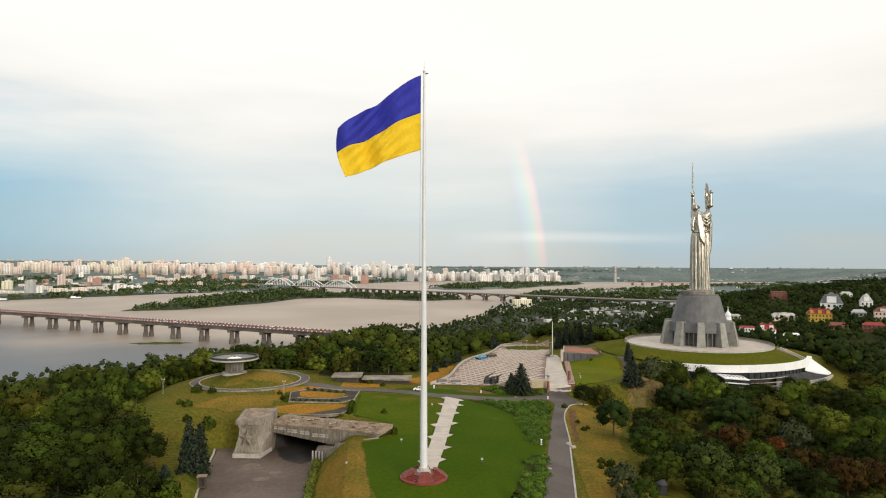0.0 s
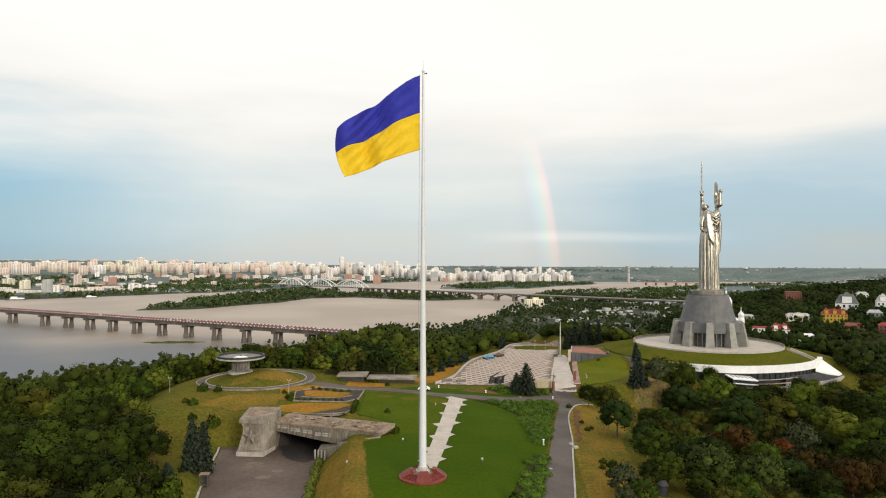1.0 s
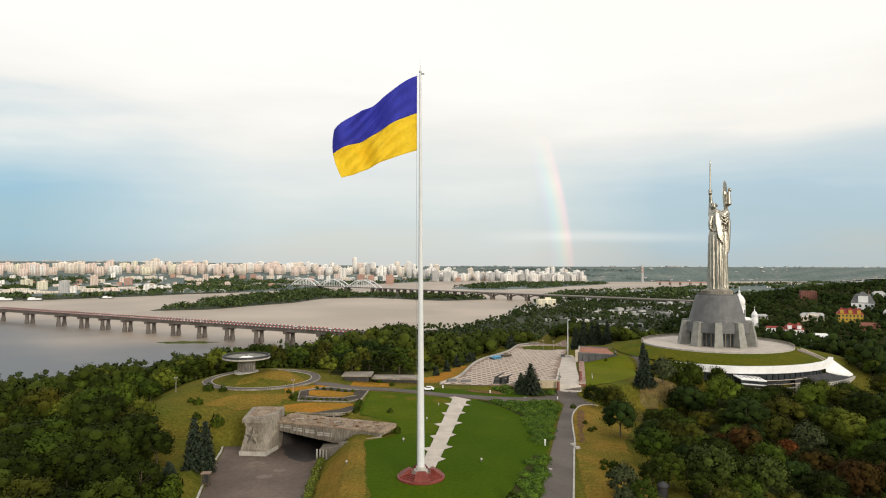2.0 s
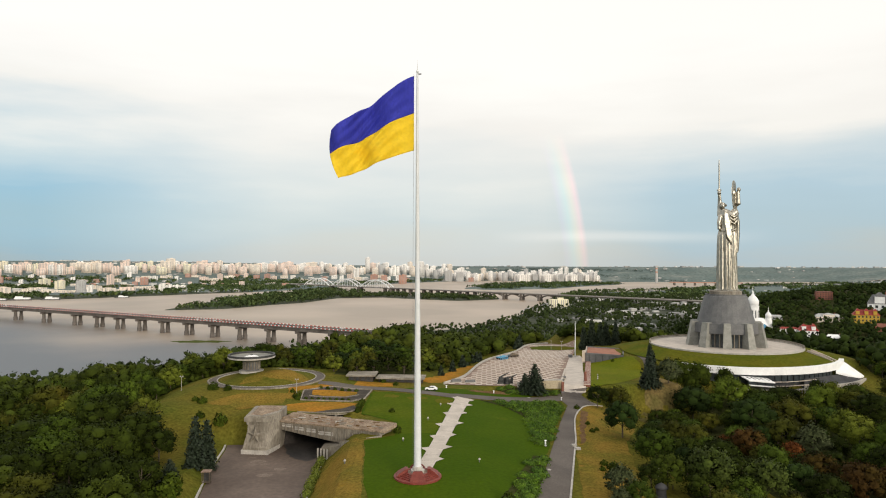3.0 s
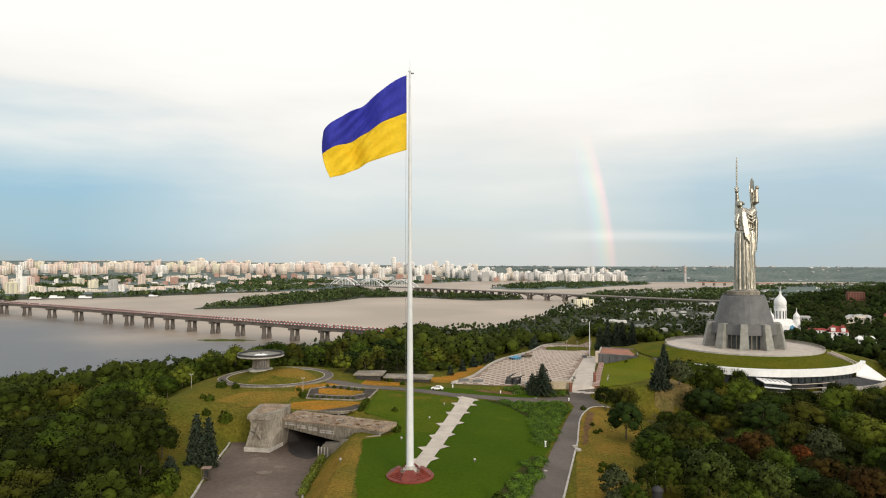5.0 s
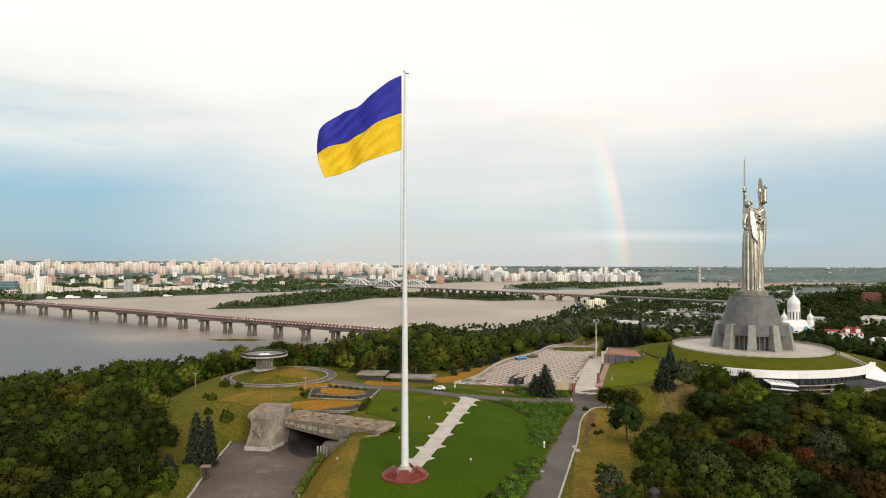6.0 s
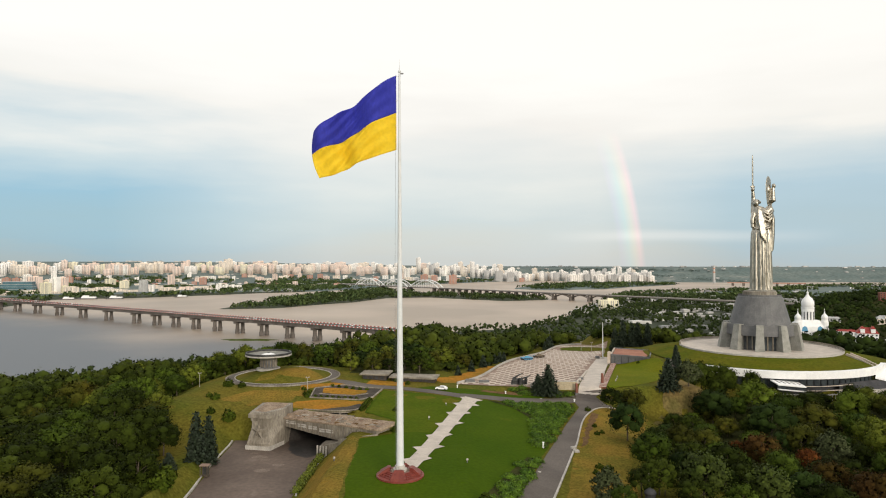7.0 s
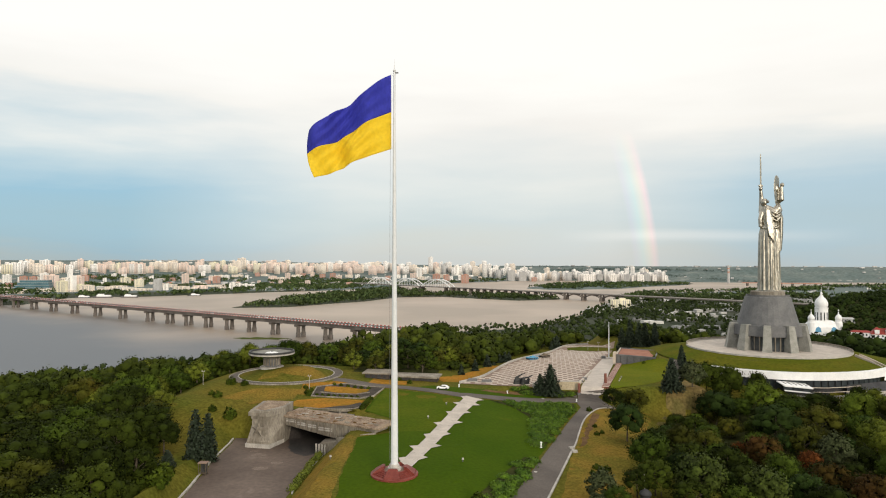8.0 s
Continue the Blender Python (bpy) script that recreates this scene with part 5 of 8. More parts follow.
# ---- dark hall with the terracotta terrace ----
def build_hall():
    hall = thing("museum_hall", (105, 215, -8), "dark stone museum hall with a terracotta roof terrace", "hall")
    f = [(89.4, 190), (106, 180.4), (111, 195), (113.5, 206), (97, 215)]
    bm = bmesh.new()
    prism(bm, f, -14, -2.4)
    part("wall", bm, "greyroof", hall)
    bm = bmesh.new()
    prism(bm, [(90.3, 190.4), (105.7, 181.5), (110.2, 195.2), (112.6, 205.6), (97.3, 214)], -2.4, -2.0)
    part("roof_terrace", bm, "terracotta", hall)
    for a, b in zip(f, f[1:] + f[:1]):
        bm = bmesh.new()
        edging(bm, [a, b], 0.6, 0.75, level=-2.35, sink=0.1)
        part("parapet", bm, "slab" if b == f[0] else "greyroof", hall)
    bm = bmesh.new()
    box(bm, 88.7, 190.6, -12, 1.3, 2.6, 11.4, -24)
    part("end_pier", bm, "slab", hall, "pale stone pier")
    for k in range(5):
        t = (k + 0.6) / 5.6
        bm = bmesh.new()
        box(bm, 89.4 + 16.6 * t, 190 - 9.6 * t - 0.05, -9.5, 0.14, 0.3, 7.5, -30)
        part("face_joint", bm, "dark", hall)


build_hall()
single("lawn", drape([(69, 106.5), (79, 110), (90, 121), (99, 134), (104.5, 148), (108.6, 163), (109.6, 177), (106.4, 179.6), (89.6, 189.3), (84, 165), (77, 136)], 0.12), "lawn_bright", "bright sloping grass bank below the hall", "lawn", kind="structure")


WAY = [(93, 116, 0), (97, 123.5, 0), (104.5, 140.5, 0), (110, 155, 0), (113.2, 168, 0), (114.2, 181, 0), (114.5, 193, 0), (118, 203, 0)]
mid_line = [p.xy for p in smooth_line(WAY, 4)]
side_ = [(b - a).normalized() for a, b in zip(mid_line, mid_line[1:])]
side_.append(side_[-1])
single("pavement", drape([(p.x - 1.9 * d.y, p.y + 1.9 * d.x) for p, d in zip(mid_line, side_)] + [(p.x + 1.9 * d.y, p.y - 1.9 * d.x) for p, d in zip(mid_line[::-1], side_[::-1])], 0.2), "asphalt", "narrow grey asphalt way curving round the bank", "walk", kind="structure")
single("lawn", drape(ragged([(82, 92), (92, 88), (104, 96), (110, 112), (108, 128), (103, 132), (97, 120), (90, 106)], 0.8, 2.2, 41), 0.14), "hay", "tall dry straw-coloured grass below the bank", "dry lawn", kind="structure")


# ---- monument ----
SX, SY, SZ = 166.0, 194.0, 1.6


def build_terrace():
    bm = bmesh.new()
    turned(bm, 165, 194, [(37.5, SZ - 1.2), (37.5, SZ + 0.12), (36.8, SZ + 0.16)], 72)
    t = thing("terrace", (165, 194, SZ), "round pale paved terrace under the monument", "terrace")
    part("paving", bm, "paving", t)
    bm = bmesh.new()
    edging(bm, [(165 + 37.6 * math.cos(a), 194 + 37.6 * math.sin(a)) for a in (2 * math.pi * k / 72 for k in range(72))], 0.5, 0.75, level=SZ, sink=0.6, closed=True)
    part("kerb", bm, "kerb", t)
    bm = bmesh.new()
    for a, b in ((60, 175), (-28, 40)):
        edging(bm, [(165 + 37.6 * math.cos(radians(q)), 194 + 37.6 * math.sin(radians(q))) for q in range(a, b, 5)], 0.45, 1.5, level=SZ, sink=0.1)
    part("balustrade", bm, "concrete", t)


def build_pedestal():
    ped = thing("monument_pedestal", (SX, SY, SZ), "massive grey stone pedestal with raking buttresses", "pedestal")
    o = radians(246)
    # core coloured near black: the dark of the recessed openings is painted on it
    bm = bmesh.new()
    turned(bm, SX, SY, [(15.2, SZ), (15.2, SZ + 8.2)], 10, phase=o)
    core = part("core", bm, "dark", ped, "recessed base wall, near black for the dark openings")
    bm = bmesh.new()
    turned(bm, SX, SY, [(15.0, SZ + 7.2), (17.3, SZ + 7.2), (16.8, SZ + 12.4), (16.0, SZ + 12.4), (16.0, SZ + 11.6), (2, SZ + 11.6)], 10, phase=o)
    part("belt", bm, "greyroof", ped)
    bm = bmesh.new()
    turned(bm, SX, SY, [(14.6, SZ + 11.4), (14.3, SZ + 12.8), (10.6, SZ + 26.0), (10.3, SZ + 26.2)], 32)
    part("tower", bm, "greyroof", ped)
    for k in range(10):
        a = o + k * math.pi / 5
        d = Vector((math.cos(a), math.sin(a), 0))
        s = Vector((-d.y, d.x, 0))
        c = Vector((SX, SY, 0))
        bm = bmesh.new()
        rings(bm, [[c + d * 14 + s * 1.9 + Vector((0, 0, SZ - 0.5)), c + d * 20.4 + s * 2.2 + Vector((0, 0, SZ - 0.5)), c + d * 20.4 - s * 2.2 + Vector((0, 0, SZ - 0.5)), c + d * 14 - s * 1.9 + Vector((0, 0, SZ - 0.5))],
                   [c + d * 14 + s * 1.5 + Vector((0, 0, SZ + 12.7)), c + d * 17.9 + s * 1.6 + Vector((0, 0, SZ + 12.7)), c + d * 17.9 - s * 1.6 + Vector((0, 0, SZ + 12.7)), c + d * 14 - s * 1.5 + Vector((0, 0, SZ + 12.7))]])
        part("buttress", bm, "greystone", ped)
        # doorway between the buttresses
        a2 = a + math.pi / 10
        d2 = Vector((math.cos(a2), math.sin(a2), 0))
        p = c + d2 * 14.35
        for off in (-2.4, 0, 2.4):
            q = p + Vector((-d2.y, d2.x, 0)) * off
            bm = bmesh.new()
            box(bm, q.x, q.y, SZ + 0.2, 0.5, 1.9, 6.4, math.degrees(a2))
            part("doorway", bm, "glass", core, "dark glazed doorway")
        for off in (-1.2, 1.2):
            q = p + d2 * 0.3 + Vector((-d2.y, d2.x, 0)) * off
            bm = bmesh.new()
            box(bm, q.x, q.y, SZ + 0.1, 0.6, 0.5, 7.2, math.degrees(a2))
            part("pier", bm, "concrete", core)
    bm = bmesh.new()
    turned(bm, SX, SY, [(8.0, SZ + 26.0), (8.0, SZ + 28.6), (7.4, SZ + 28.9)], 24)
    part("cap", bm, "concrete", ped, "rough concrete top block")
    bm = bmesh.new()
    edging(bm, [(SX + 10.0 * math.cos(k * math.pi / 12), SY + 10.0 * math.sin(k * math.pi / 12)) for k in range(24)], 0.12, 1.0, level=SZ + 26.2, sink=0.0, closed=True)
    part("railing", bm, "greyroof", ped)


def build_statue():
    """The figure as one plain draped mass with raised arms, shield and sword, skinned into one surface."""
    bm = bmesh.new()
    x0, y0, z0 = 167.8, 196.0, SZ + 28.9
    seg = 120
    hs = [0, 3, 10, 18, 25, 30, 33, 36, 39.5, 41.5, 42.8, 43.8]
    ws = [5.1, 4.95, 4.85, 4.8, 4.75, 4.6, 4.1, 4.3, 4.2, 3.8, 2.8, 1.3]
    ds = [4.4, 4.2, 4.0, 3.8, 3.6, 3.3, 2.7, 2.8, 2.7, 2.4, 2.0, 1.2]
    sh = [0.0, 0.0, 0.0, 0.0, 0.0, 0.1, 0.2, 0.3, 0.3, 0.0, -0.9, -2.2]
    loops = []
    for h in np.linspace(0, 43.8, 56):
        w, dp, shift = (float(np.interp(h, hs, v)) for v in (ws, ds, sh))
        fold = float(np.interp(h, [0, 8, 28, 34, 43.8], [0.6, 0.58, 0.46, 0.16, 0.0]))
        loop = []
        for k in range(seg):
            a = 2 * math.pi * k / seg
            pleat = abs(math.sin(8.5 * a + 0.6 * math.sin(2 * a + 0.7) + 0.008 * h)) ** 0.7 + 0.22 * math.cos(29 * a + 1.3 - h * 0.02)
            r = 1 + fold / w * (2 * pleat - 1.2)
            loop.append((x0 + shift + w * r * math.cos(a), y0 + dp * r * math.sin(a), z0 + h))
        loops.append(loop)
    rings(bm, loops)

    def lump(x, y, z, rx, ry, rz, seg=16):
        prof = [(math.sin(math.pi * k / 10), -math.cos(math.pi * k / 10)) for k in range(11)]
        rings(bm, [[(x + max(r, 0.02) * rx * math.cos(a), y + max(r, 0.02) * ry * math.sin(a), z + h * rz) for a in (2 * math.pi * i / seg for i in range(seg))] for r, h in prof])

    # plain foot plate, neck, head and bound hair
    box(bm, x0, y0, z0 - 0.4, 10.0, 9.0, 0.9, 28)
    hx = x0 - 2.6
    tube(bm, [(hx + 0.3, y0 + 0.2, z0 + 41.5), (hx, y0 - 0.1, z0 + 44.5)], [1.5, 1.1], 12)
    lump(hx - 0.1, y0 - 0.5, z0 + 45.0, 1.35, 1.55, 1.95)
    lump(hx + 0.7, y0 + 0.5, z0 + 45.9, 1.5, 1.5, 1.3)
    lump(hx + 2.3, y0 + 1.1, z0 + 45.6, 1.0, 0.9, 0.8)
    tube(bm, [(hx - 1.4, y0 - 0.6, z0 + 46.1), (hx, y0 - 1.4, z0 + 46.6), (hx + 1.4, y0 - 0.4, z0 + 46.4)], 0.35, 8)
    # arm with the sword
    tube(bm, [(x0 - 3.0, y0 + 0.9, z0 + 40.0), (x0 - 3.2, y0 + 1.2, z0 + 44.0), (x0 - 3.3, y0 + 1.1, z0 + 48.0), (x0 - 3.7, y0 + 0.7, z0 + 51.4)], [1.7, 1.25, 1.0, 0.75], 12)
    sx = x0 - 3.8
    lump(sx, y0 + 0.6, z0 + 52.3, 1.0, 1.0, 1.1)
    box(bm, sx, y0 + 0.6, z0 + 53.4, 2.5, 0.8, 0.7, 15)
    lump(sx, y0 + 0.6, z0 + 50.4, 0.6, 0.6, 0.6)
    rings(bm, [[(sx - w, y0 + 0.6, z0 + h), (sx, y0 + 0.6 - d, z0 + h), (sx + w, y0 + 0.6, z0 + h), (sx, y0 + 0.6 + d, z0 + h)] for h, w, d in ((50.4, 0.4, 0.4), (54.0, 0.5, 0.45), (66.5, 0.44, 0.4), (70.2, 0.3, 0.3))])
    # arm with the shield, its hand past the rim
    tube(bm, [(x0 + 2.6, y0 + 0.2, z0 + 39.6), (x0 + 4.6, y0 - 0.2, z0 + 42.6), (x0 + 5.9, y0 - 0.4, z0 + 46.3), (x0 + 6.0, y0 - 0.4, z0 + 50.5), (x0 + 6.1, y0 - 0.4, z0 + 53.0)], [2.2, 1.9, 1.5, 1.05, 0.8], 12)
    lump(x0 + 6.5, y0 - 0.4, z0 + 54.0, 1.0, 1.0, 1.25)
    rim = [(43.6, 0.7), (45.2, 1.7), (48, 2.4), (52, 2.8), (55.5, 2.7), (57.6, 2.0), (58.8, 0.9)]
    rings(bm, [[(x0 + 3.5 - w, y0 - 1.0 - 0.9 * w, z0 + h), (x0 + 3.3, y0 - 1.8, z0 + h), (x0 + 3.5 + w, y0 - 1.0 + 0.9 * w, z0 + h), (x0 + 3.7, y0 - 0.3, z0 + h)] for h, w in rim])
    lump(x0 + 3.0, y0 - 1.9, z0 + 52.0, 0.9, 0.6, 1.6)
    # three deep swags of the mantle under the raised arm, then its long fall from the shoulder
    for k in range(3):
        z = z0 + 41.6 - 0.3 * k
        tube(bm, [(x0 - 0.4 - 0.3 * k, y0 - 2.2, z), (x0 + 0.7, y0 - 3.1, z - 1.7 - 1.5 * k), (x0 + 2.4, y0 - 3.3, z - 2.5 - 1.55 * k), (x0 + 4.1, y0 - 2.7, z - 1.6 - 1.2 * k), (x0 + 5.3 + 0.2 * k, y0 - 1.5, z + 0.2)], [0.5, 0.62, 0.7, 0.62, 0.5], 10)
    for dx, dy, foot in ((5.2, -1.7, 20.2), (5.9, -0.9, 21.0), (6.3, 0.0, 22.0), (5.9, 1.0, 20.5)):
        tube(bm, [(x0 + dx - 0.9, y0 + dy + 0.3, z0 + 41.0), (x0 + dx, y0 + dy, z0 + 37), (x0 + dx - 0.1, y0 + dy, z0 + 29), (x0 + dx - 0.5, y0 + dy, z0 + foot)], [0.8, 0.85, 0.8, 0.6], 8)
    # the front fall of the mantle, ending in a point below the belt
    for k in range(4):
        tube(bm, [(x0 - 2.2 + 0.5 * k, y0 - 2.1, z0 + 42.0 - 0.4 * k), (x0 - 2.4 + 0.75 * k, y0 - 3.0, z0 + 36), (x0 - 1.9 + 0.75 * k, y0 - 3.9, z0 + 30), (x0 - 1.5 + 0.7 * k, y0 - 4.2, z0 + 27.6 - 0.9 * k)], [0.6, 0.62, 0.6, 0.4], 8)
    # the sash, the sleeve and its end beside the belt
    tube(bm, [(x0 - 4.6, y0 - 0.6, z0 + 32.4), (x0 - 1, y0 - 3.3, z0 + 31.2), (x0 + 3.8, y0 - 2.4, z0 + 32.6)], 0.55, 8)
    tube(bm, [(x0 - 3.8, y0 - 0.6, z0 + 40), (x0 - 4.9, y0 - 1.2, z0 + 36.2), (x0 - 5.0, y0 - 1.6, z0 + 32.5)], [1.2, 1.0, 0.8], 10)
    lump(x0 - 4.9, y0 - 1.4, z0 + 35.0, 0.9, 1.0, 1.4)
    ob = single("statue", bm, "steel", "colossal steel statue with raised sword and shield", "statue", smooth=True)
    skin = ob.modifiers.new("skin", "REMESH")
    skin.mode, skin.voxel_size, skin.use_smooth_shade = "VOXEL", 0.24, True


RX, RY, RCX, RCY = 60.0, 54.0, 157.0, 190.0


def build_museum():
    museum = thing("museum_ring", (RCX, RCY, -10), "white curved museum wall round the monument's mound", "museum")
    arc = lambda f, a0, a1, n: [(RCX + (RX if math.cos(radians(a0 + (a1 - a0) * k / n)) > 0 else 47.0) * f * math.cos(radians(a0 + (a1 - a0) * k / n)), RCY + RY * f * math.sin(radians(a0 + (a1 - a0) * k / n))) for k in range(n + 1)]
    lv = lambda a, n: [a] * (n + 1)
    bm = bmesh.new()
    edging(bm, arc(1.0, 222, 330, 48), 1.0, 0.0, level=-1.2, sink=3.0)
    part("wall", bm, "white", museum)
    bm = bmesh.new()
    edging(bm, arc(0.985, 222, 330, 48), 2.6, 0.25, level=-1.35, sink=0.5)
    part("coping", bm, "white", museum)
    bm = bmesh.new()
    edging(bm, arc(0.97, 222, 330, 48), 0.8, 0, level=-4.0, sink=9.9)
    part("lower_wall", bm, "slate", museum)
    for k in range(27):
        a = 240 + k * 3.0
        bm = bmesh.new()
        edging(bm, arc(0.982, a, a + 2.4, 2), 0.5, 0, level=-4.3, sink=3.6)
        part("glazing", bm, "glass", museum)
    # entrance canopy of white strips, and steps below it
    lid = lambda u, v: (145.2 + 11.6 * u - 0.6 * v, 131.0 + 6.0 * v, -5.5 - 1.0 * u + 0.9 * v)
    bm = bmesh.new()
    rings(bm, [[(x, y, z + dz) for x, y, z in (lid(0, 0), lid(1, 0), lid(1, 1), lid(0, 1))] for dz in (-0.45, 0.0)])
    canopy = part("canopy", bm, "white", museum, "white entrance canopy with dark slots")
    for k in range(5):
        bm = bmesh.new()
        u = 0.12 + 0.18 * k
        rings(bm, [[(x, y, z + dz) for x, y, z in (lid(u + 0.03, 0.35), lid(u + 0.085, 0.35), lid(u + 0.055, 0.85), lid(u, 0.85))] for dz in (-0.1, 0.05)])
        part("slot", bm, "glass", canopy)
    for k in range(3):
        bm = bmesh.new()
        rings(bm, [[(x, y, z + dz) for x, y, z in (lid(0.02 + 0.33 * k, 0.1), lid(0.30 + 0.33 * k, 0.1), lid(0.30 + 0.33 * k, 0.2), lid(0.02 + 0.33 * k, 0.2))] for dz in (-1.8, -0.5)])
        part("glazing", bm, "glass", canopy)
    bm = bmesh.new()
    rings(bm, [[(x, y, z + dz) for x, y, z in (lid(0, -0.06), lid(1, -0.06), lid(1, 0.06), lid(0, 0.06))] for dz in (-2.2, -1.9)])
    part("lower_fascia", bm, "white", canopy)
    bm = bmesh.new()
    edging(bm, [(139, 131.4), (150, 128.4), (162, 128.0), (172, 131)], 0.5, 0.3, level=-9.4, sink=0.1)
    part("fascia", bm, "kerb", museum)
    for k in range(24):
        t = k / 23
        bm = bmesh.new()
        box(bm, 139.5 + 32 * t, 131.0 - 3.2 * math.sin(t * 2.7), -12.2, 0.16, 0.16, 2.8)
        part("post", bm, "kerb", museum)
    for k in range(2):
        bm = bmesh.new()
        edging(bm, [(157.2, 132.5 - 1.6 * k), (163, 132.4 - 1.6 * k), (173, 135.2 - 1.6 * k), (180, 138.6 - 1.6 * k)], 0.35, 0.12, level=-6.6 - 1.5 * k, sink=0.12)
        part("band", bm, "slab", museum)
    # sloping wing to the side
    bm = bmesh.new()
    rings(bm, [[(200, 154, -2.0), (194.4, 146.4, -5.6), (207.5, 149.8, -8.6), (211.5, 151.6, -8.2), (207, 160, -2.6)], [(200, 154, -1.3), (194.4, 146.4, -4.9), (207.5, 149.8, -8.0), (211.5, 151.6, -7.5), (207, 160, -1.8)]])
    part("wing_roof", bm, "white", museum)
    bm = bmesh.new()
    rings(bm, [[(174, 138, -7), (194, 146, -6.6), (207, 149, -8.9), (210.5, 149.6, -9), (189, 137.4, -9.2), (173, 135.8, -9)], [(174, 138, -6.3), (194, 146, -6.0), (207, 149, -8.3), (210.5, 149.6, -8.6), (189, 137.4, -8.9), (173, 135.8, -8.6)]])
    part("forecourt", bm, "slate", museum)
    bm = bmesh.new()
    edging(bm, smooth_line([(172.6, 135.4, 0), (188.6, 136.7, 0), (201, 142.5, 0), (211.8, 151, 0)], 5), 0.7, 0.5, level=-8.9, sink=4)
    part("forecourt_wall", bm, "kerb", museum)
    # stairs down the slope
    for s in (0, 1):
        bm = bmesh.new()
        edging(bm, [(194.5 + 3 * s, 168 + 2 * s), (196.5 + 3 * s, 160 + 2 * s), (197.5 + 3 * s, 153 + 2 * s)], 0.5, 0.6, level=[1.9, 0.2, -1.3], sink=1.0)
        part("stair_wall", bm, "slab", museum)
    for k in range(14):
        t = k / 13
        bm = bmesh.new()
        box(bm, 196 + 3 * t, 169 - 15 * t, 1.6 - 3.4 * t - 0.5, 2.7, 1.2, 0.6, 10)
        part("step", bm, "slab", museum)


build_terrace()
build_pedestal()
build_statue()
build_museum()
bm = bmesh.new()
n = 72
lo = [bm.verts.new((RCX + (RX if math.cos(2 * math.pi * k / n) > 0 else 47.0) * 0.985 * math.cos(2 * math.pi * k / n), RCY + RY * 0.985 * math.sin(2 * math.pi * k / n), -1.25)) for k in range(n)]
hi = [bm.verts.new((165 + 37.8 * math.cos(2 * math.pi * k / n), 194 + 37.8 * math.sin(2 * math.pi * k / n), SZ + 0.05)) for k in range(n)]
for k in range(n):
    bm.faces.new((lo[k], lo[(k + 1) % n], hi[(k + 1) % n], hi[k]))
single("lawn", bm, "bank", "green sloping lawn round the monument terrace", "lawn", kind="structure", smooth=True)


# ---- trees ----
def unit(v):
    return v / (np.linalg.norm(v, axis=-1, keepdims=True) + 1e-9)


def leaf_cards(rng, centres, normals, size, loose=0.75, keep=0.6):
    """Small pointed leaf sprays, one four-cornered blade at each centre, facing roughly along its normal."""
    n = len(centres)
    nr = unit(normals + rng.normal(0, loose, (n, 3)))
    t = unit(np.cross(nr, rng.normal(0, 1, (n, 3))))
    b = np.cross(nr, t)
    s = size * rng.uniform(0.6, 1.35, (n, 1))
    v = np.stack([centres - t * s, centres - b * s * 0.62, centres + t * s, centres + b * s * 0.62], 1)
    soft = unit(normals * keep + nr * (1.2 - keep))
    return v.reshape(-1, 3), np.arange(4 * n).reshape(n, 4), np.repeat(soft, 4, axis=0)


def ico(level):
    bm = bmesh.new()
    bmesh.ops.create_icosphere(bm, subdivisions=level, radius=1.0)
    bm.verts.ensure_lookup_table()
    v = np.array([p.co[:] for p in bm.verts])
    f = np.array([[q.index for q in g.verts] for g in bm.faces])
    bm.free()
    return v, f


ICO = {1: ico(1), 2: ico(2)}


def with_cores(rng, made, cores, heart, level=1):
    """Adds the dense inside of each clump, on which the sprays sit."""
    v, q, soft = made
    pv, pf = ICO[level]
    vs, ns, ts, off = [v], [soft], [], len(v)
    for c, r in cores:
        p = c + pv * rng.uniform(0.86, 1.12, (len(pv), 1)) * r
        vs.append(p)
        ns.append(unit(0.6 * pv + 0.6 * unit(p - np.array([0, 0, heart]))))
        ts.append(pf + off)
        off += len(pv)
    return np.concatenate(vs), q, np.concatenate(ns), np.concatenate(ts)


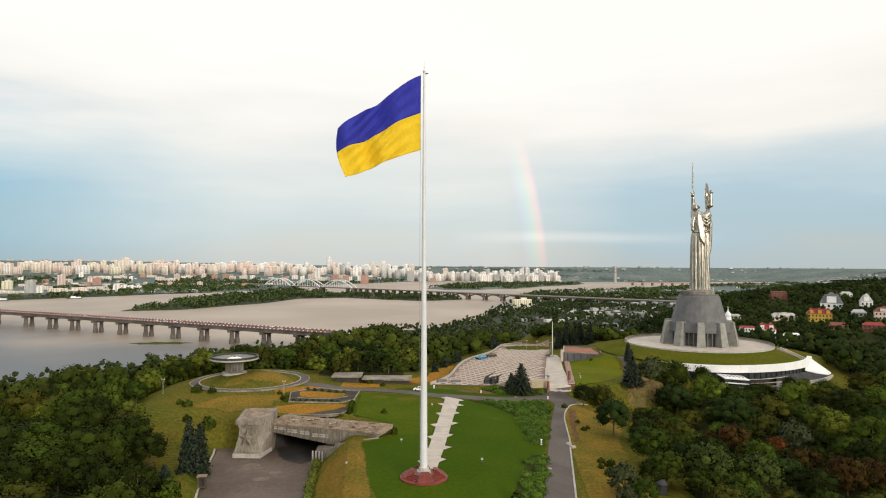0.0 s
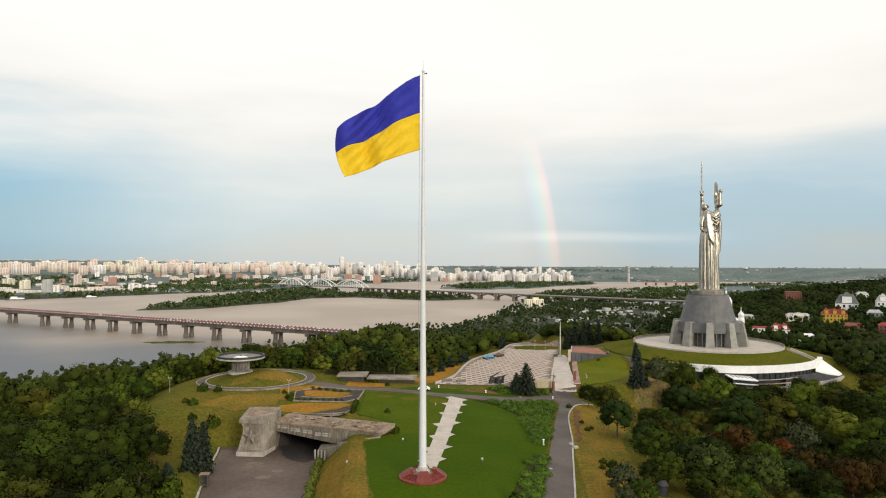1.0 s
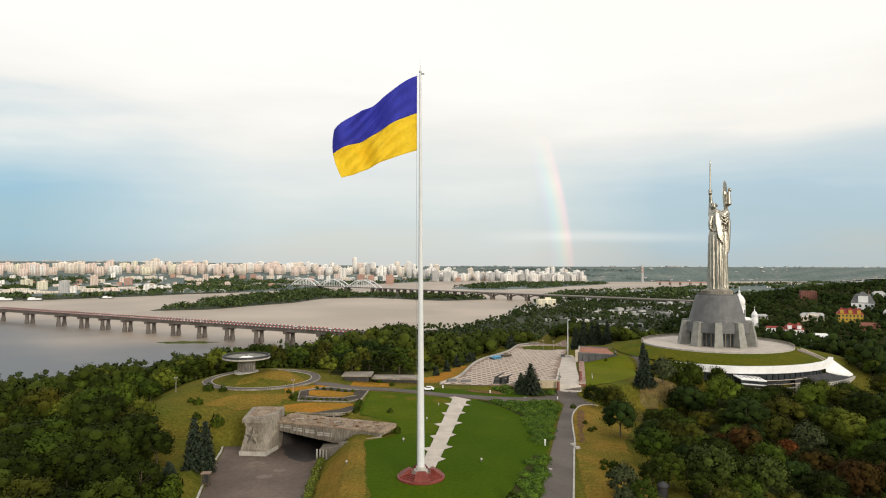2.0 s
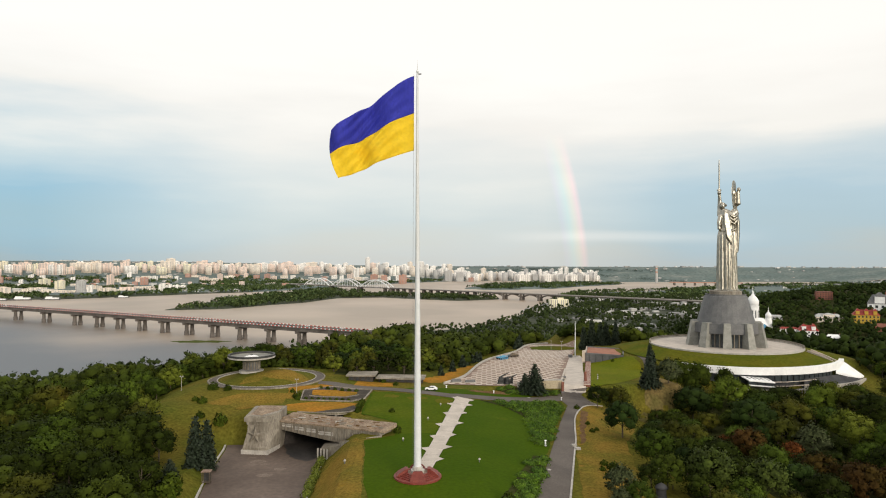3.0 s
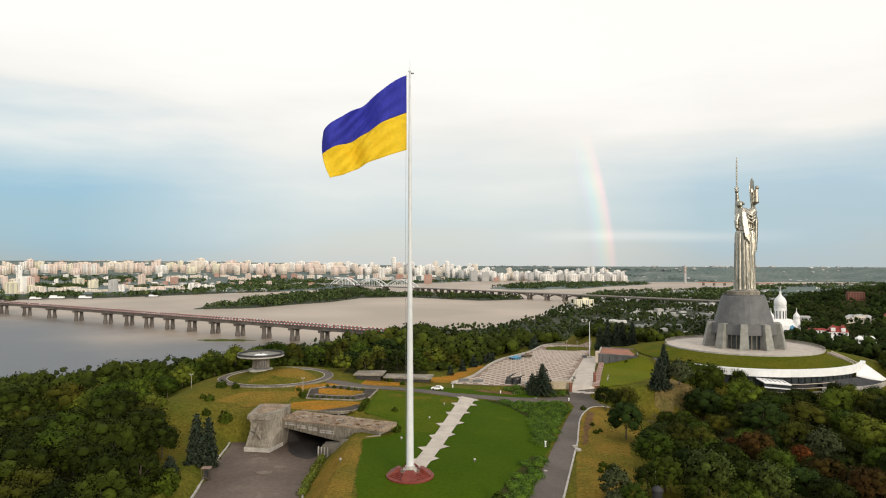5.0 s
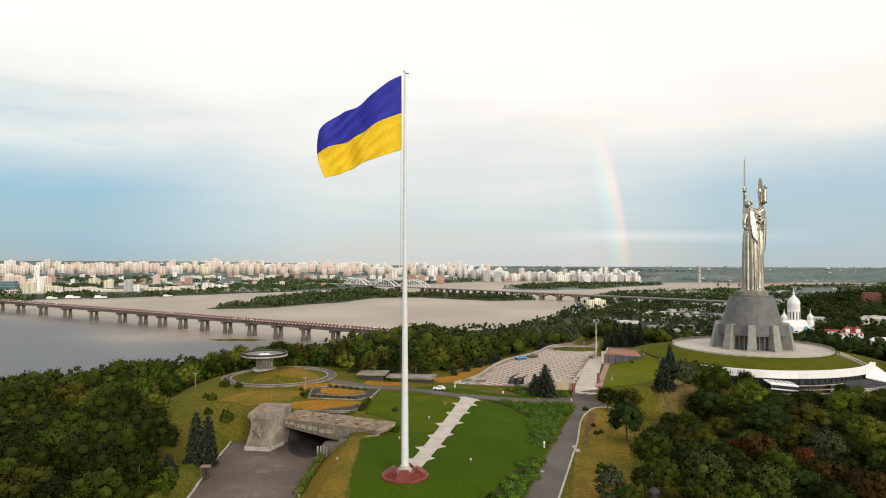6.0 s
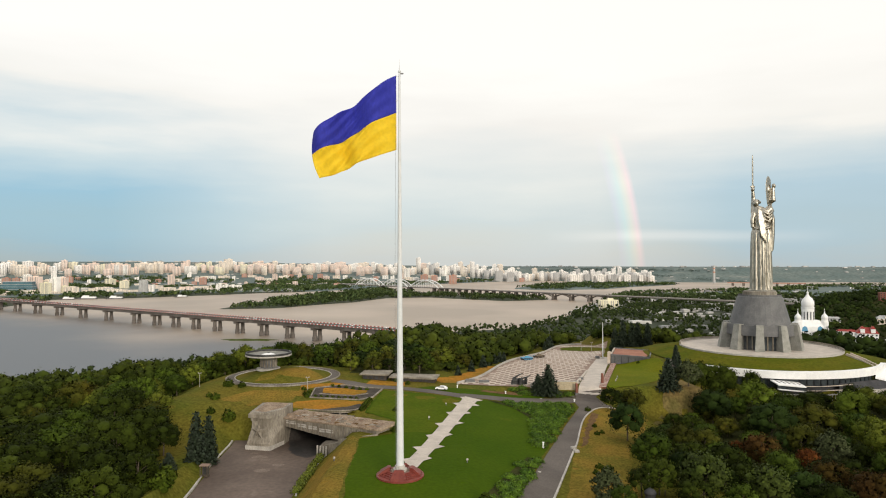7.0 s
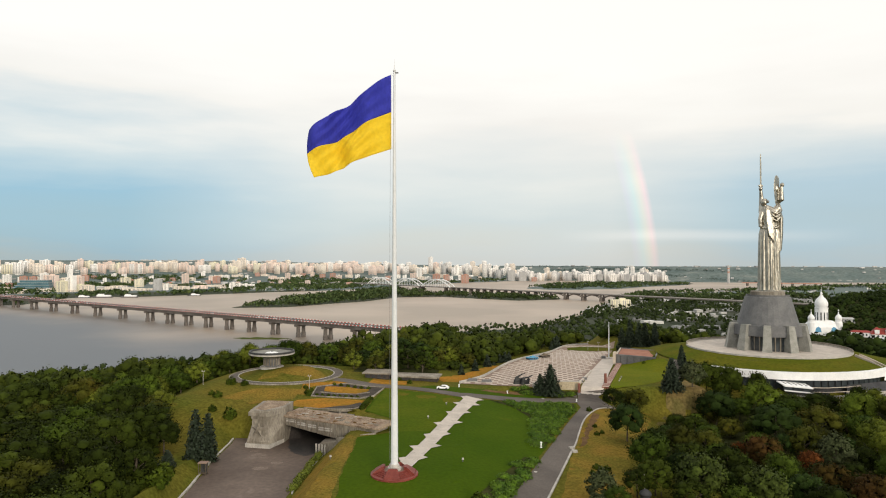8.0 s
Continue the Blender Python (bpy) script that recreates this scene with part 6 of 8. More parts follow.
def crown(seed, radius, bottom, top, lobes, per, size, shape="round", solid=True, level=1):
    """A domed crown of billowing lobes, each covered with leaf sprays; lobes vary in size and stand out unevenly."""
    rng = np.random.default_rng(seed)
    cs, ns, cores = [], [], []
    mid, half = bottom + 0.46 * (top - bottom), (top - bottom) / 2
    heart = bottom + 0.3 * (top - bottom)
    spin = rng.uniform(0, 6.28)
    share = 0.36 if lobes > 20 else 0.44 if lobes > 10 else 0.52
    for k in range(lobes):
        f = (k + 0.5) / lobes
        dz = 1.0 - 1.62 * f + rng.uniform(-0.1, 0.1)
        dz = max(-0.72, min(1.0, dz))
        a = spin + k * 2.39996 + rng.uniform(-0.35, 0.35)
        flat = math.sqrt(max(0.0, 1 - dz * dz))
        wide = 1.0 if shape == "round" else 1.0 - 0.42 * dz
        out = rng.uniform(0.54, 0.74)
        c = np.array([math.cos(a) * flat * radius * out * wide, math.sin(a) * flat * radius * out * wide, mid + dz * half * (out + 0.04)])
        r = radius * share * rng.uniform(0.72, 1.12) * (0.82 if shape != "round" else 1.0)
        if solid:
            cores.append((c, r * (0.62 if lobes > 10 else 0.72) * np.array([1, 1, 0.86])))
        e = rng.normal(0, 1, (per, 3))
        e[:, 2] += 0.3
        e = unit(e)
        away = unit(c - np.array([0, 0, mid - 0.35 * half]))
        e = unit(e - away * np.minimum(0, e @ away + 0.2)[:, None] * 1.7)
        bumps = 1.0 + 0.13 * np.sin(5.1 * e[:, :1] + 3.7 * e[:, 1:2] + k) + 0.1 * np.sin(7.3 * e[:, 2:3] - 4.1 * e[:, 1:2] + 2 * k)
        p = c + e * r * bumps * rng.uniform(0.66, 1.16 if lobes > 10 else 1.0, (per, 1)) * np.array([1, 1, 0.86])
        cs.append(p)
        ns.append(unit(0.6 * e + 0.65 * unit(p - np.array([0, 0, heart]))))
    made = leaf_cards(rng, np.concatenate(cs), np.concatenate(ns), size, 0.85, 0.93)
    return with_cores(rng, made, cores, heart, level) if cores else made


def leafmesh(name, made, mat):
    return mesh_np(name, made[0], made[1], mat, made[2], made[3] if len(made) > 3 else None)


def limbs(seed, tall, girth, spread_r, count=5):
    rnd = random.Random(seed)
    bm = bmesh.new()
    tube(bm, [(0, 0, -0.6), (0.1, 0, tall * 0.3), (0.25, 0.1, tall * 0.6), (0.2, 0.2, tall * 0.85)], [girth * 1.3, girth, girth * 0.7, girth * 0.25], 8)
    for k in range(count):
        a = 2 * math.pi * k / count + rnd.uniform(-0.4, 0.4)
        z = tall * rnd.uniform(0.28, 0.5)
        r = spread_r * rnd.uniform(0.5, 0.75)
        tube(bm, [(0.1, 0, z), (r * 0.5 * math.cos(a), r * 0.5 * math.sin(a), z + tall * 0.16), (r * math.cos(a), r * math.sin(a), z + tall * 0.3)], [girth * 0.55, girth * 0.35, girth * 0.12], 6)
    return bm


def broad_tree(seed, radius, bottom, top, leaf, lobes, per, size, label, shape="round", level=1):
    tree = thing("tree", (0, 0, -500), label, "tree", "trees on the hill")
    ob = new("trunk", mesh_of("trunk", limbs(seed, top * 0.9, 0.035 * top * 0.5, radius), "bark"))
    ob.parent = tree
    ob = new("crown", leafmesh("crown", crown(seed, radius, bottom, top, lobes, per, size, shape, True, level), leaf))
    ob.parent = tree
    return tree


# species: crown radius and height of the model tree, then the model itself
SPECIES = {
    "dark": [(6.0, 12.5, broad_tree(11, 6.0, 1.6, 12.5, "leaf", 30, 76, 0.25, "dense dark green broadleaf tree on the slope")),
             (5.4, 12.0, broad_tree(12, 5.4, 1.4, 12.0, "leaf", 25, 84, 0.25, "rounded dark green broadleaf tree on the slope"))],
    "mid": [(6.4, 12.5, broad_tree(13, 6.4, 1.5, 12.5, "leaf_mid", 31, 74, 0.25, "broad fresh green tree with a billowing crown")),
            (5.2, 11.5, broad_tree(21, 5.2, 1.2, 11.5, "leaf_mid", 24, 84, 0.25, "rounded mid-green broadleaf tree on the slope"))],
    "yellow": [(5.6, 12.0, broad_tree(14, 5.6, 1.2, 12.0, "leaf_yellow", 26, 80, 0.27, "light yellow-green leafy tree on the slope"))],
    "chestnut": [(5.8, 12.0, broad_tree(22, 5.8, 2.4, 12.0, "leaf_chestnut", 30, 70, 0.33, "horse chestnut tree with large bright green leaves"))],
    "rust": [(5.4, 11.0, broad_tree(15, 5.4, 1.2, 11.0, "leaf_rust", 27, 76, 0.25, "rust-brown leafed tree turning early"))],
    "red": [(4.6, 9.0, broad_tree(19, 4.6, 1.0, 9.0, "leaf_red", 23, 76, 0.24, "bright red-brown leafed small tree"))],
    "blue": [(6.2, 12.5, broad_tree(17, 6.2, 1.6, 12.5, "leaf_blue", 32, 70, 0.24, "bluish-green broadleaf tree with a layered crown"))],
    "olive": [(5.6, 11.5, broad_tree(18, 5.6, 1.2, 11.5, "leaf_olive", 27, 76, 0.25, "olive-green leafy tree on the slope"))],
    "grey": [(4.8, 11.0, broad_tree(23, 4.8, 0.8, 11.0, "leaf_grey", 30, 62, 0.32, "feathery grey-green tree with loose upright sprays", "tall"))],
}
# the same species further off, with fewer and larger sprays
DISTANT = {
    "dark": [(6.0, 12.5, broad_tree(31, 6.0, 0.8, 12.5, "leaf", 21, 40, 0.34, "dark green broadleaf tree in the woods")),
             (4.2, 13.5, broad_tree(32, 4.2, 0.8, 13.5, "leaf", 21, 40, 0.34, "tall narrow dark green tree in the woods", "tall", 1))],
    "mid": [(6.2, 12.0, broad_tree(33, 6.2, 0.8, 12.0, "leaf_mid", 21, 40, 0.34, "fresh green broadleaf tree in the woods")),
            (5.2, 11.0, broad_tree(34, 5.2, 0.8, 11.0, "leaf_mid", 21, 40, 0.34, "rounded green broadleaf tree in the woods", "round", 1))],
    "yellow": [(5.6, 11.5, broad_tree(35, 5.6, 0.8, 11.5, "leaf_yellow", 21, 40, 0.34, "yellow-green broadleaf tree in the woods", "round", 1))],
    "olive": [(5.6, 11.5, broad_tree(36, 5.6, 0.8, 11.5, "leaf_olive", 21, 40, 0.34, "olive-green broadleaf tree in the woods", "round", 1))],
    "blue": [(5.8, 12.0, broad_tree(37, 5.8, 0.8, 12.0, "leaf_blue", 21, 40, 0.34, "bluish-green broadleaf tree in the woods", "round", 1))],
}


def conifer(seed, tall, radius, label, tiers=16, ease_out=0.85):
    rng = np.random.default_rng(seed)
    tree = thing("spruce_tree", (0, 0, -500), label, "spruce", "spruces")
    bm = bmesh.new()
    tube(bm, [(0, 0, -0.5), (0, 0, tall * 0.5), (0, 0, tall * 0.97)], [0.32, 0.2, 0.04], 7)
    ob = new("trunk", mesh_of("trunk", bm, "bark"))
    ob.parent = tree
    cs, ns = [], []
    for k in range(tiers):
        h = tall * (0.06 + 0.92 * k / tiers)
        r = radius * (1 - k / tiers) ** ease_out + 0.25
        arms = max(6, int(15 * (1 - 0.6 * k / tiers)))
        for j in range(arms):
            a = 2 * math.pi * (j + rng.uniform(-0.3, 0.3)) / arms
            rr = r * rng.uniform(0.75, 1.12)
            m = max(3, int(rr * 4))
            f = (np.arange(m) + 0.6) / m
            p = np.stack([np.cos(a) * rr * f, np.sin(a) * rr * f, h - 0.28 * rr * f + 0.12 * rr * f * f], 1)
            for dx in (0, 1):
                cs.append(p + rng.normal(0, 0.16, p.shape) - np.array([0, 0, 0.35 * dx]))
                ns.append(np.tile([np.cos(a) * 0.6, np.sin(a) * 0.6, 0.8], (m, 1)))
    ob = new("needles", leafmesh("needles", leaf_cards(rng, np.concatenate(cs), np.concatenate(ns), 0.42), "needle"))
    ob.parent = tree
    return tree


SPRUCE = [conifer(21, 13.5, 2.9, "dark blue-green spruce tree with drooping boughs", 17, 0.6), conifer(22, 12.5, 5.2, "broad dark spruce tree"), conifer(23, 6.0, 2.0, "small blue-grey spruce beside the square", 11)]
rnd = random.Random(8)
planted = []
used_tree = set()


def plant(kind, x, y, size=1.0, sink=0.2, tall=None):
    z = ground_z(x, y) - sink
    m = pose(x, y, z, 0, 0, rnd.uniform(0, 360)) @ Matrix.Diagonal((size, size, tall or size * rnd.uniform(0.92, 1.1), 1))
    planted.append((x, y))
    if kind not in used_tree:
        used_tree.add(kind)
        kind.matrix_basis = m
        return kind
    return copy_thing(kind, m @ Matrix.Diagonal([1 / v for v in kind.scale] + [1]))


def grow(models, x, y, radius, tall, sink=0.3):
    """A tree of that crown radius and height, from one of a species' models."""
    r0, h0, kind = models[int(abs(x * 7 + y * 3)) % len(models)]
    return plant(kind, x, y, radius / r0, sink, tall / h0)


# spruces: a pair below the mound, a pair by the square, two by the bank, small ones along the parapet
for x, y, k, s in ((-57.6, 28.5, 0, 0.93), (-56.2, 33.5, 0, 0.96), (46.5, 104.5, 1, 0.96), (42.5, 104, 1, 0.66), (112.4, 157, 0, 0.86), (113.4, 163, 0, 0.7), (92.6, 108, 1, 0.95), (94.0, 112, 0, 0.9)):
    plant(SPRUCE[k], x, y, s)
for x, y, s in ((69, 282, 1.3), (66.5, 274, 0.9), (30.5, 190, 0.9), (24, 172, 1.0), (18, 155, 0.9), (12, 140, 0.8), (72, 290, 1.4), (27, 181, 0.8), (36, 204, 0.8), (33.5, 197, 1.0)):
    plant(SPRUCE[2], x, y, s)
for x, y, s in ((108, 262, 1.1), (113, 262, 1.2), (118, 260, 1.1), (122, 262, 1.2), (127, 258, 1.1)):
    plant(SPRUCE[0], x, y, s)
# a low spreading blue spruce by the yard
plant(SPRUCE[1], -60.5, 18.5, 0.62, 0.5, 0.5)

# the trees of the hollow beside the road: place, crown radius, height
STANDS = {
    "dark": [(67.4, 92.7, 4.7, 9.3), (86.3, 36.3, 5.7, 11.3), (119.0, 128.5, 4.5, 11.9), (139.8, 114.0, 7.0, 10.3), (152.5, 116.0, 7.4, 10.8), (123.5, 134.5, 7.4, 15.8), (54.4, 4.3, 3.8, 7.6), (170.6, 88.4, 8.8, 14.0),
             (99.1, 8.0, 5.6, 11.3), (130.3, 29.2, 5.7, 11.4), (58.7, 5.3, 4.7, 9.4), (114.8, 134.5, 6.8, 17.6), (134.2, 131.0, 4.6, 14.4), (169.0, 121.0, 3.6, 12.2), (165, 112, 6.5, 12.0), (182, 116, 6.5, 11.5)],
    "olive": [(77.4, 100.8, 5.2, 10.5), (78.8, 51.2, 5.2, 10.3), (88.0, 57.4, 5.0, 9.9), (104.5, 101.2, 4.8, 9.6), (132.4, 79.5, 8.7, 14.0), (118.2, 59.3, 6.0, 12.0), (173.1, 104.4, 5.8, 11.5), (206.6, 123.8, 8.0, 13.0)],
    "blue": [(62.6, 49.8, 6.0, 12.6), (68.1, 16.0, 4.8, 9.6), (106.7, 100.5, 8.1, 14.5), (117.3, 77.0, 9.0, 14.5), (98.4, 17.7, 5.2, 10.4), (113.4, 61.6, 4.3, 8.7)],
    "mid": [(61.4, 20.6, 5.9, 11.8), (129.4, 116.6, 8.4, 15.0), (98.4, 29.8, 5.9, 11.8), (91.2, 39.9, 3.9, 7.8), (160.0, 104.9, 7.3, 13.7), (47.7, -7.4, 3.5, 7.0), (142.0, 79.7, 5.7, 11.3), (146.4, 46.5, 7.1, 14.3), (188.8, 93.2, 7.8, 14.0),
            (130.6, 37.4, 5.1, 10.2), (129.6, 93.0, 8.2, 14.0), (118, 108, 5.0, 10.0)],
    "chestnut": [(68.8, 5.4, 6.1, 12.2), (85.4, 10.7, 6.0, 12.1)],
    "rust": [(101.7, 50.2, 5.8, 11.0), (106.6, 23.2, 5.6, 11.3), (116.4, 20.8, 4.6, 9.2), (112.0, 13.8, 5.9, 11.8), (120.5, 13.8, 5.2, 10.4)],
    "red": [(112.6, 44.5, 3.6, 8.0), (97.5, 56.5, 2.6, 7.0)],
    "grey": [(122.6, 50.9, 5.9, 11.8), (100.9, 109.7, 5.6, 11.2), (45.6, -1.0, 4.1, 8.1), (43.0, -9.0, 2.6, 5.5)],
    "yellow": [(143.4, 66.0, 6.2, 12.4), (140.9, 55.7, 6.5, 13.0), (172.6, 116.2, 6.0, 12.1), (74.0, 27.0, 3.6, 7.0)],
}
# and the large crowns of the western slope
WEST = {
    "dark": [(-109.0, 50.7, 11, 16.0), (-77.4, 24.5, 7.5, 14.3), (-143.8, 87.9, 8.3, 15.8), (-69.0, 34.2, 5.2, 9.9), (-126.9, 55.7, 9.8, 16.0), (-76.0, 11.9, 6.3, 11.9), (-63.7, 8.9, 5.4, 10.3)],
    "mid": [(-109.0, 88.3, 8.9, 16.0), (-95.2, 101.9, 5.0, 9.5)],
    "olive": [(-83.4, 54.6, 5.5, 10.4), (-127.3, 92.3, 8.8, 16.0)],
    "yellow": [(-83.6, 62.3, 4.6, 8.7)],
}
for name, spots in list(STANDS.items()) + list(WEST.items()):
    for x, y, r, h in spots:
        grow(SPECIES[name], x, y, r, h)


def wooded(x, y):
    """Where the near woods stand."""
    edge = np.interp(y, [-60, -25, 0, 25, 63, 106, 128, 140], [52, 60, 62, 62, 74, 97, 112, 116])
    east = x > edge and y < 128 and not (57 < x < 92 and 5 < y - 0.08 * (x - 60) < 19) and not (86 < x < 108 and 96 < y < 124)
    east = east or (x > 222 and 100 < y < 240) or (x > 196 and y < 128)
    west = x < np.interp(y, [-40, 0, 20, 40, 54, 67, 80, 95, 120, 150], [-56, -60, -66, -75, -80, -85, -91, -99, -96, -80]) and y < 150
    north = (y > 140 and x < np.interp(y, [140, 180, 215, 255, 300], [4, 18, 30, 52, 66]) and math.hypot(x + 57, y - 113) > 29)
    north = north or (y > 122 and -34 < x < 2 and y > 122)
    return east or west or north


# dark floor under the near woods, tree shade included in its tone
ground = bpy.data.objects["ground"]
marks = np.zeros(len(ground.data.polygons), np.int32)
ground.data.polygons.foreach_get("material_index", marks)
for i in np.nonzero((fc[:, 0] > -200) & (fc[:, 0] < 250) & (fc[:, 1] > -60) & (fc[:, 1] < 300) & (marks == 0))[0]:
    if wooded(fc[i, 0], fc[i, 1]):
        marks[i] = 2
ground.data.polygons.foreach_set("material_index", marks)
tries = 0
while len(planted) < 350 and tries < 60000:
    tries += 1
    x, y = rnd.uniform(-150, 235), rnd.uniform(-30, 178)
    if not wooded(x, y) or ground_z(x, y) < -45:
        continue
    if y > -20 and abs(x - 0.1 * y) > 0.74 * (y + 165):
        continue
    east = x > 55 and y < 130
    gap = (7.4 if x < 100 else 8.8) if east else 9.0 if x < -55 and y < 70 else 7.0 if y < 120 else 7.2
    if any((x - a) ** 2 + (y - b) ** 2 < gap * gap for a, b in planted):
        continue
    r, h = rnd.uniform(4.2, 6.6), rnd.uniform(9.5, 13.5)
    if east:
        kind = rnd.choice(("dark", "mid", "olive", "blue", "dark"))
        r, h = r * 0.86, h * (0.72 if y < 85 else 0.66)
    elif x < -55 and y < 70:
        kind = rnd.choice(("dark", "dark", "dark", "olive", "mid"))
        r, h = r * 1.3, h * 1.12
    elif x < -60:
        kind = rnd.choice(("mid", "mid", "yellow", "olive", "dark"))
    else:
        kind = rnd.choice(("mid", "olive", "olive", "dark", "yellow", "blue", "mid"))
        h *= 0.82
    near = east or x < -55
    grow((SPECIES if near else DISTANT)[kind], x, y, r, h, 1.0)


# ---- arms of the river on the far plain ----
def far_ground(x, y):
    z = height(x, y)
    s = shore(x, y)
    r = np.hypot(x, y + 146)
    return np.where(z < -80, WATER_Z + np.clip(s * 0.12, -6, 3.0) + (97 + 32 * ease(0.05, -0.45, x / r)) * np.clip((r - 3950) / 950, 0, 0.95) ** 1.35 * np.maximum(ease(20, 300, s), ease(5000, 5500, r)), z), s


ARMS = [(31.5, 42.0, 4330, 22, 11.0)]


def far_arm(x, y):
    """Distance to the nearest far arm of the river, across its course."""
    r, az = np.hypot(x, y + 146), np.degrees(np.arctan2(x, y + 146))
    best = np.full(np.shape(x), 1e9)
    for a0, a1, r0, w, grow_ in ARMS:
        mid_r = r0 + (w + grow_ * (az - a0)) / 2 + 18 * np.sin(az * 0.9)
        off = np.abs(r - mid_r) - (w + grow_ * (az - a0)) / 2
        best = np.where((az > a0) & (az < a1), np.minimum(best, off), best)
    return best


for a0, a1, r0, w, grow_ in ARMS:
    bm = bmesh.new()
    prev = None
    for k in range(61):
        az = a0 + (a1 - a0) * k / 60
        taper = min(1.0, 0.15 + k / 10, 0.15 + (60 - k) / 6)
        width = (w + grow_ * (az - a0)) * taper
        centre = r0 + (w + grow_ * (az - a0)) / 2 + 18 * math.sin(az * 0.9)
        ends = []
        for r in (centre - width / 2, centre + width / 2):
            x, y = r * math.sin(radians(az)), r * math.cos(radians(az)) - 146
            ends.append((x, y))
        level = max(float(far_ground(np.array(x), np.array(y))[0]) for x, y in ends) + 1.5
        row = [bm.verts.new((x, y, level)) for x, y in ends]
        if prev:
            bm.faces.new((prev[0], row[0], row[1], prev[1]))
        prev = row
    single("water", bm, "water", "pale distant arm of the river on the plain", "river", kind="structure")


# ---- woods beyond, one mass of leaves for each stretch ----
def woods(name, label, spots, seed, mat, clumps, per, size, radius, tall, solid=True):
    """Many small crowns with trunks' worth of height, joined into one mesh."""
    rng = np.random.default_rng(seed)
    protos = [crown(seed + k, radius * (0.85 + 0.06 * k), tall * 0.02, tall * (1.1 - 0.05 * k), clumps, per, size, solid=solid) for k in range(6)]
    vs, qs, nrm, ts, off = [], [], [], [], 0
    for k, (x, y, z) in enumerate(spots):
        v, q, soft = protos[k % 6][:3]
        a, s = rng.uniform(0, 6.28), rng.uniform(0.7, 1.25)
        c, sn = math.cos(a) * s, math.sin(a) * s
        vs.append(np.stack([x + v[:, 0] * c - v[:, 1] * sn, y + v[:, 0] * sn + v[:, 1] * c, z + v[:, 2] * s * rng.uniform(0.85, 1.15)], 1))
        nrm.append(np.stack([(soft[:, 0] * c - soft[:, 1] * sn) / s, (soft[:, 0] * sn + soft[:, 1] * c) / s, soft[:, 2]], 1))
        qs.append(q + off)
        if solid:
            ts.append(protos[k % 6][3] + off)
        off += len(v)
    return tagged(new(name, mesh_np(name, np.concatenate(vs), np.concatenate(qs), mat, np.concatenate(nrm), np.concatenate(ts) if solid else None)), label, "woods", kind="stuff")


def scatter(seed, count, x0, x1, y0, y1, keep):
    rng = np.random.default_rng(seed)
    x, y = rng.uniform(x0, x1, count), rng.uniform(y0, y1, count)
    z, s = far_ground(x, y)
    inside = (x - 0.03 * y > -0.84 * (y + 190)) & (x < 0.86 * (y + 190))
    ok = keep(x, y, z, s) & inside
    return list(zip(x[ok], y[ok], z[ok]))


def is_open(x, y):
    """Built or open ground where no wood grows."""
    sq = (inside_by(SQUARE, x, y) > -9) | ((x > 84) & (x < 128) & (y > 190) & (y < 258))
    ring_ = ((x - RCX) / (RX + 7)) ** 2 + ((y - RCY) / (RY + 7)) ** 2 < 1
    return sq | ring_ | (np.hypot(x + 57, y - 113) < 30) | ((x > -60) & (x < 100) & (y < 140))


PLOTS = [(484, 630), (487, 675), (610, 703), (574, 728), (689, 783), (683, 904), (743, 779), (781, 870), (621, 617), (685, 676), (675, 710), (594, 646), (519, 763), (505, 610), (458, 700), (448, 692)]


def clear_of(x, y):
    """No tree on the house plots nor just before them."""
    ok = np.ones(np.shape(x), bool)
    for a, b in PLOTS:
        u, v = x - a, y - b
        w = math.hypot(a, b + 146)
        away = (u * a + v * (b + 146)) / w
        side = (u * (b + 146) - v * a) / w
        ok &= ~((np.abs(side) < 12) & (away > -36) & (away < 12))
    return ok


woods("slope_trees", "dense dark green woods on the slope to the river",
      scatter(31, 1250, -300, 330, 130, 640, lambda x, y, z, s: ~is_open(x, y) & (s > 6) & ((y > 178) | (x < -145) | ((x < -96) & (y > 60))) & ~((x > 58) & (y < 264))), 31, "leaf_woods", 8, 12, 0.68, 6.4, 9.6)
woods("slope_trees", "dense green woods on the flank above the river",
      scatter(38, 240, -290, -108, 78, 230, lambda x, y, z, s: (s > 6) & (z > -70)), 40, "leaf_woods", 9, 16, 0.58, 6.4, 12.0)
woods("slope_trees", "close green woods behind the square",
      scatter(34, 800, -60, 130, 150, 330, lambda x, y, z, s: ~is_open(x, y) & (s > 6) & (y > 178) & ~((x > 58) & (y < 264))), 36, "leaf_woods", 8, 13, 0.64, 5.8, 9.2)
woods("hill_trees", "dense dark woods over the far hill",
      scatter(32, 6800, 172, 1200, 60, 1300, lambda x, y, z, s: ~is_open(x, y) & ((x > 215) & (y > 130)) & (z > -84) & (s > 6) & (np.hypot(x, y + 146) < 1520) & clear_of(x, y)), 33, "leaf_hill", 4, 5, 1.2, 7.8, 12.0)
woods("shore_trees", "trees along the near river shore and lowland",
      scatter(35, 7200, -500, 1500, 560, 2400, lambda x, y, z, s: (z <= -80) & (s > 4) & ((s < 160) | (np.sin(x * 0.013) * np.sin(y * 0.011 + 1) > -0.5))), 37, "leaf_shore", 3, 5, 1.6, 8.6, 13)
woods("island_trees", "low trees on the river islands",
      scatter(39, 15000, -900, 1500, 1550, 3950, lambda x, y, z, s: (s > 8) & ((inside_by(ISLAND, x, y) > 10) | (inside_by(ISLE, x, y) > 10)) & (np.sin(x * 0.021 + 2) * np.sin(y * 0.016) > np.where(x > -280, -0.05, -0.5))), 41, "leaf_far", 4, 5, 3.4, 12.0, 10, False)
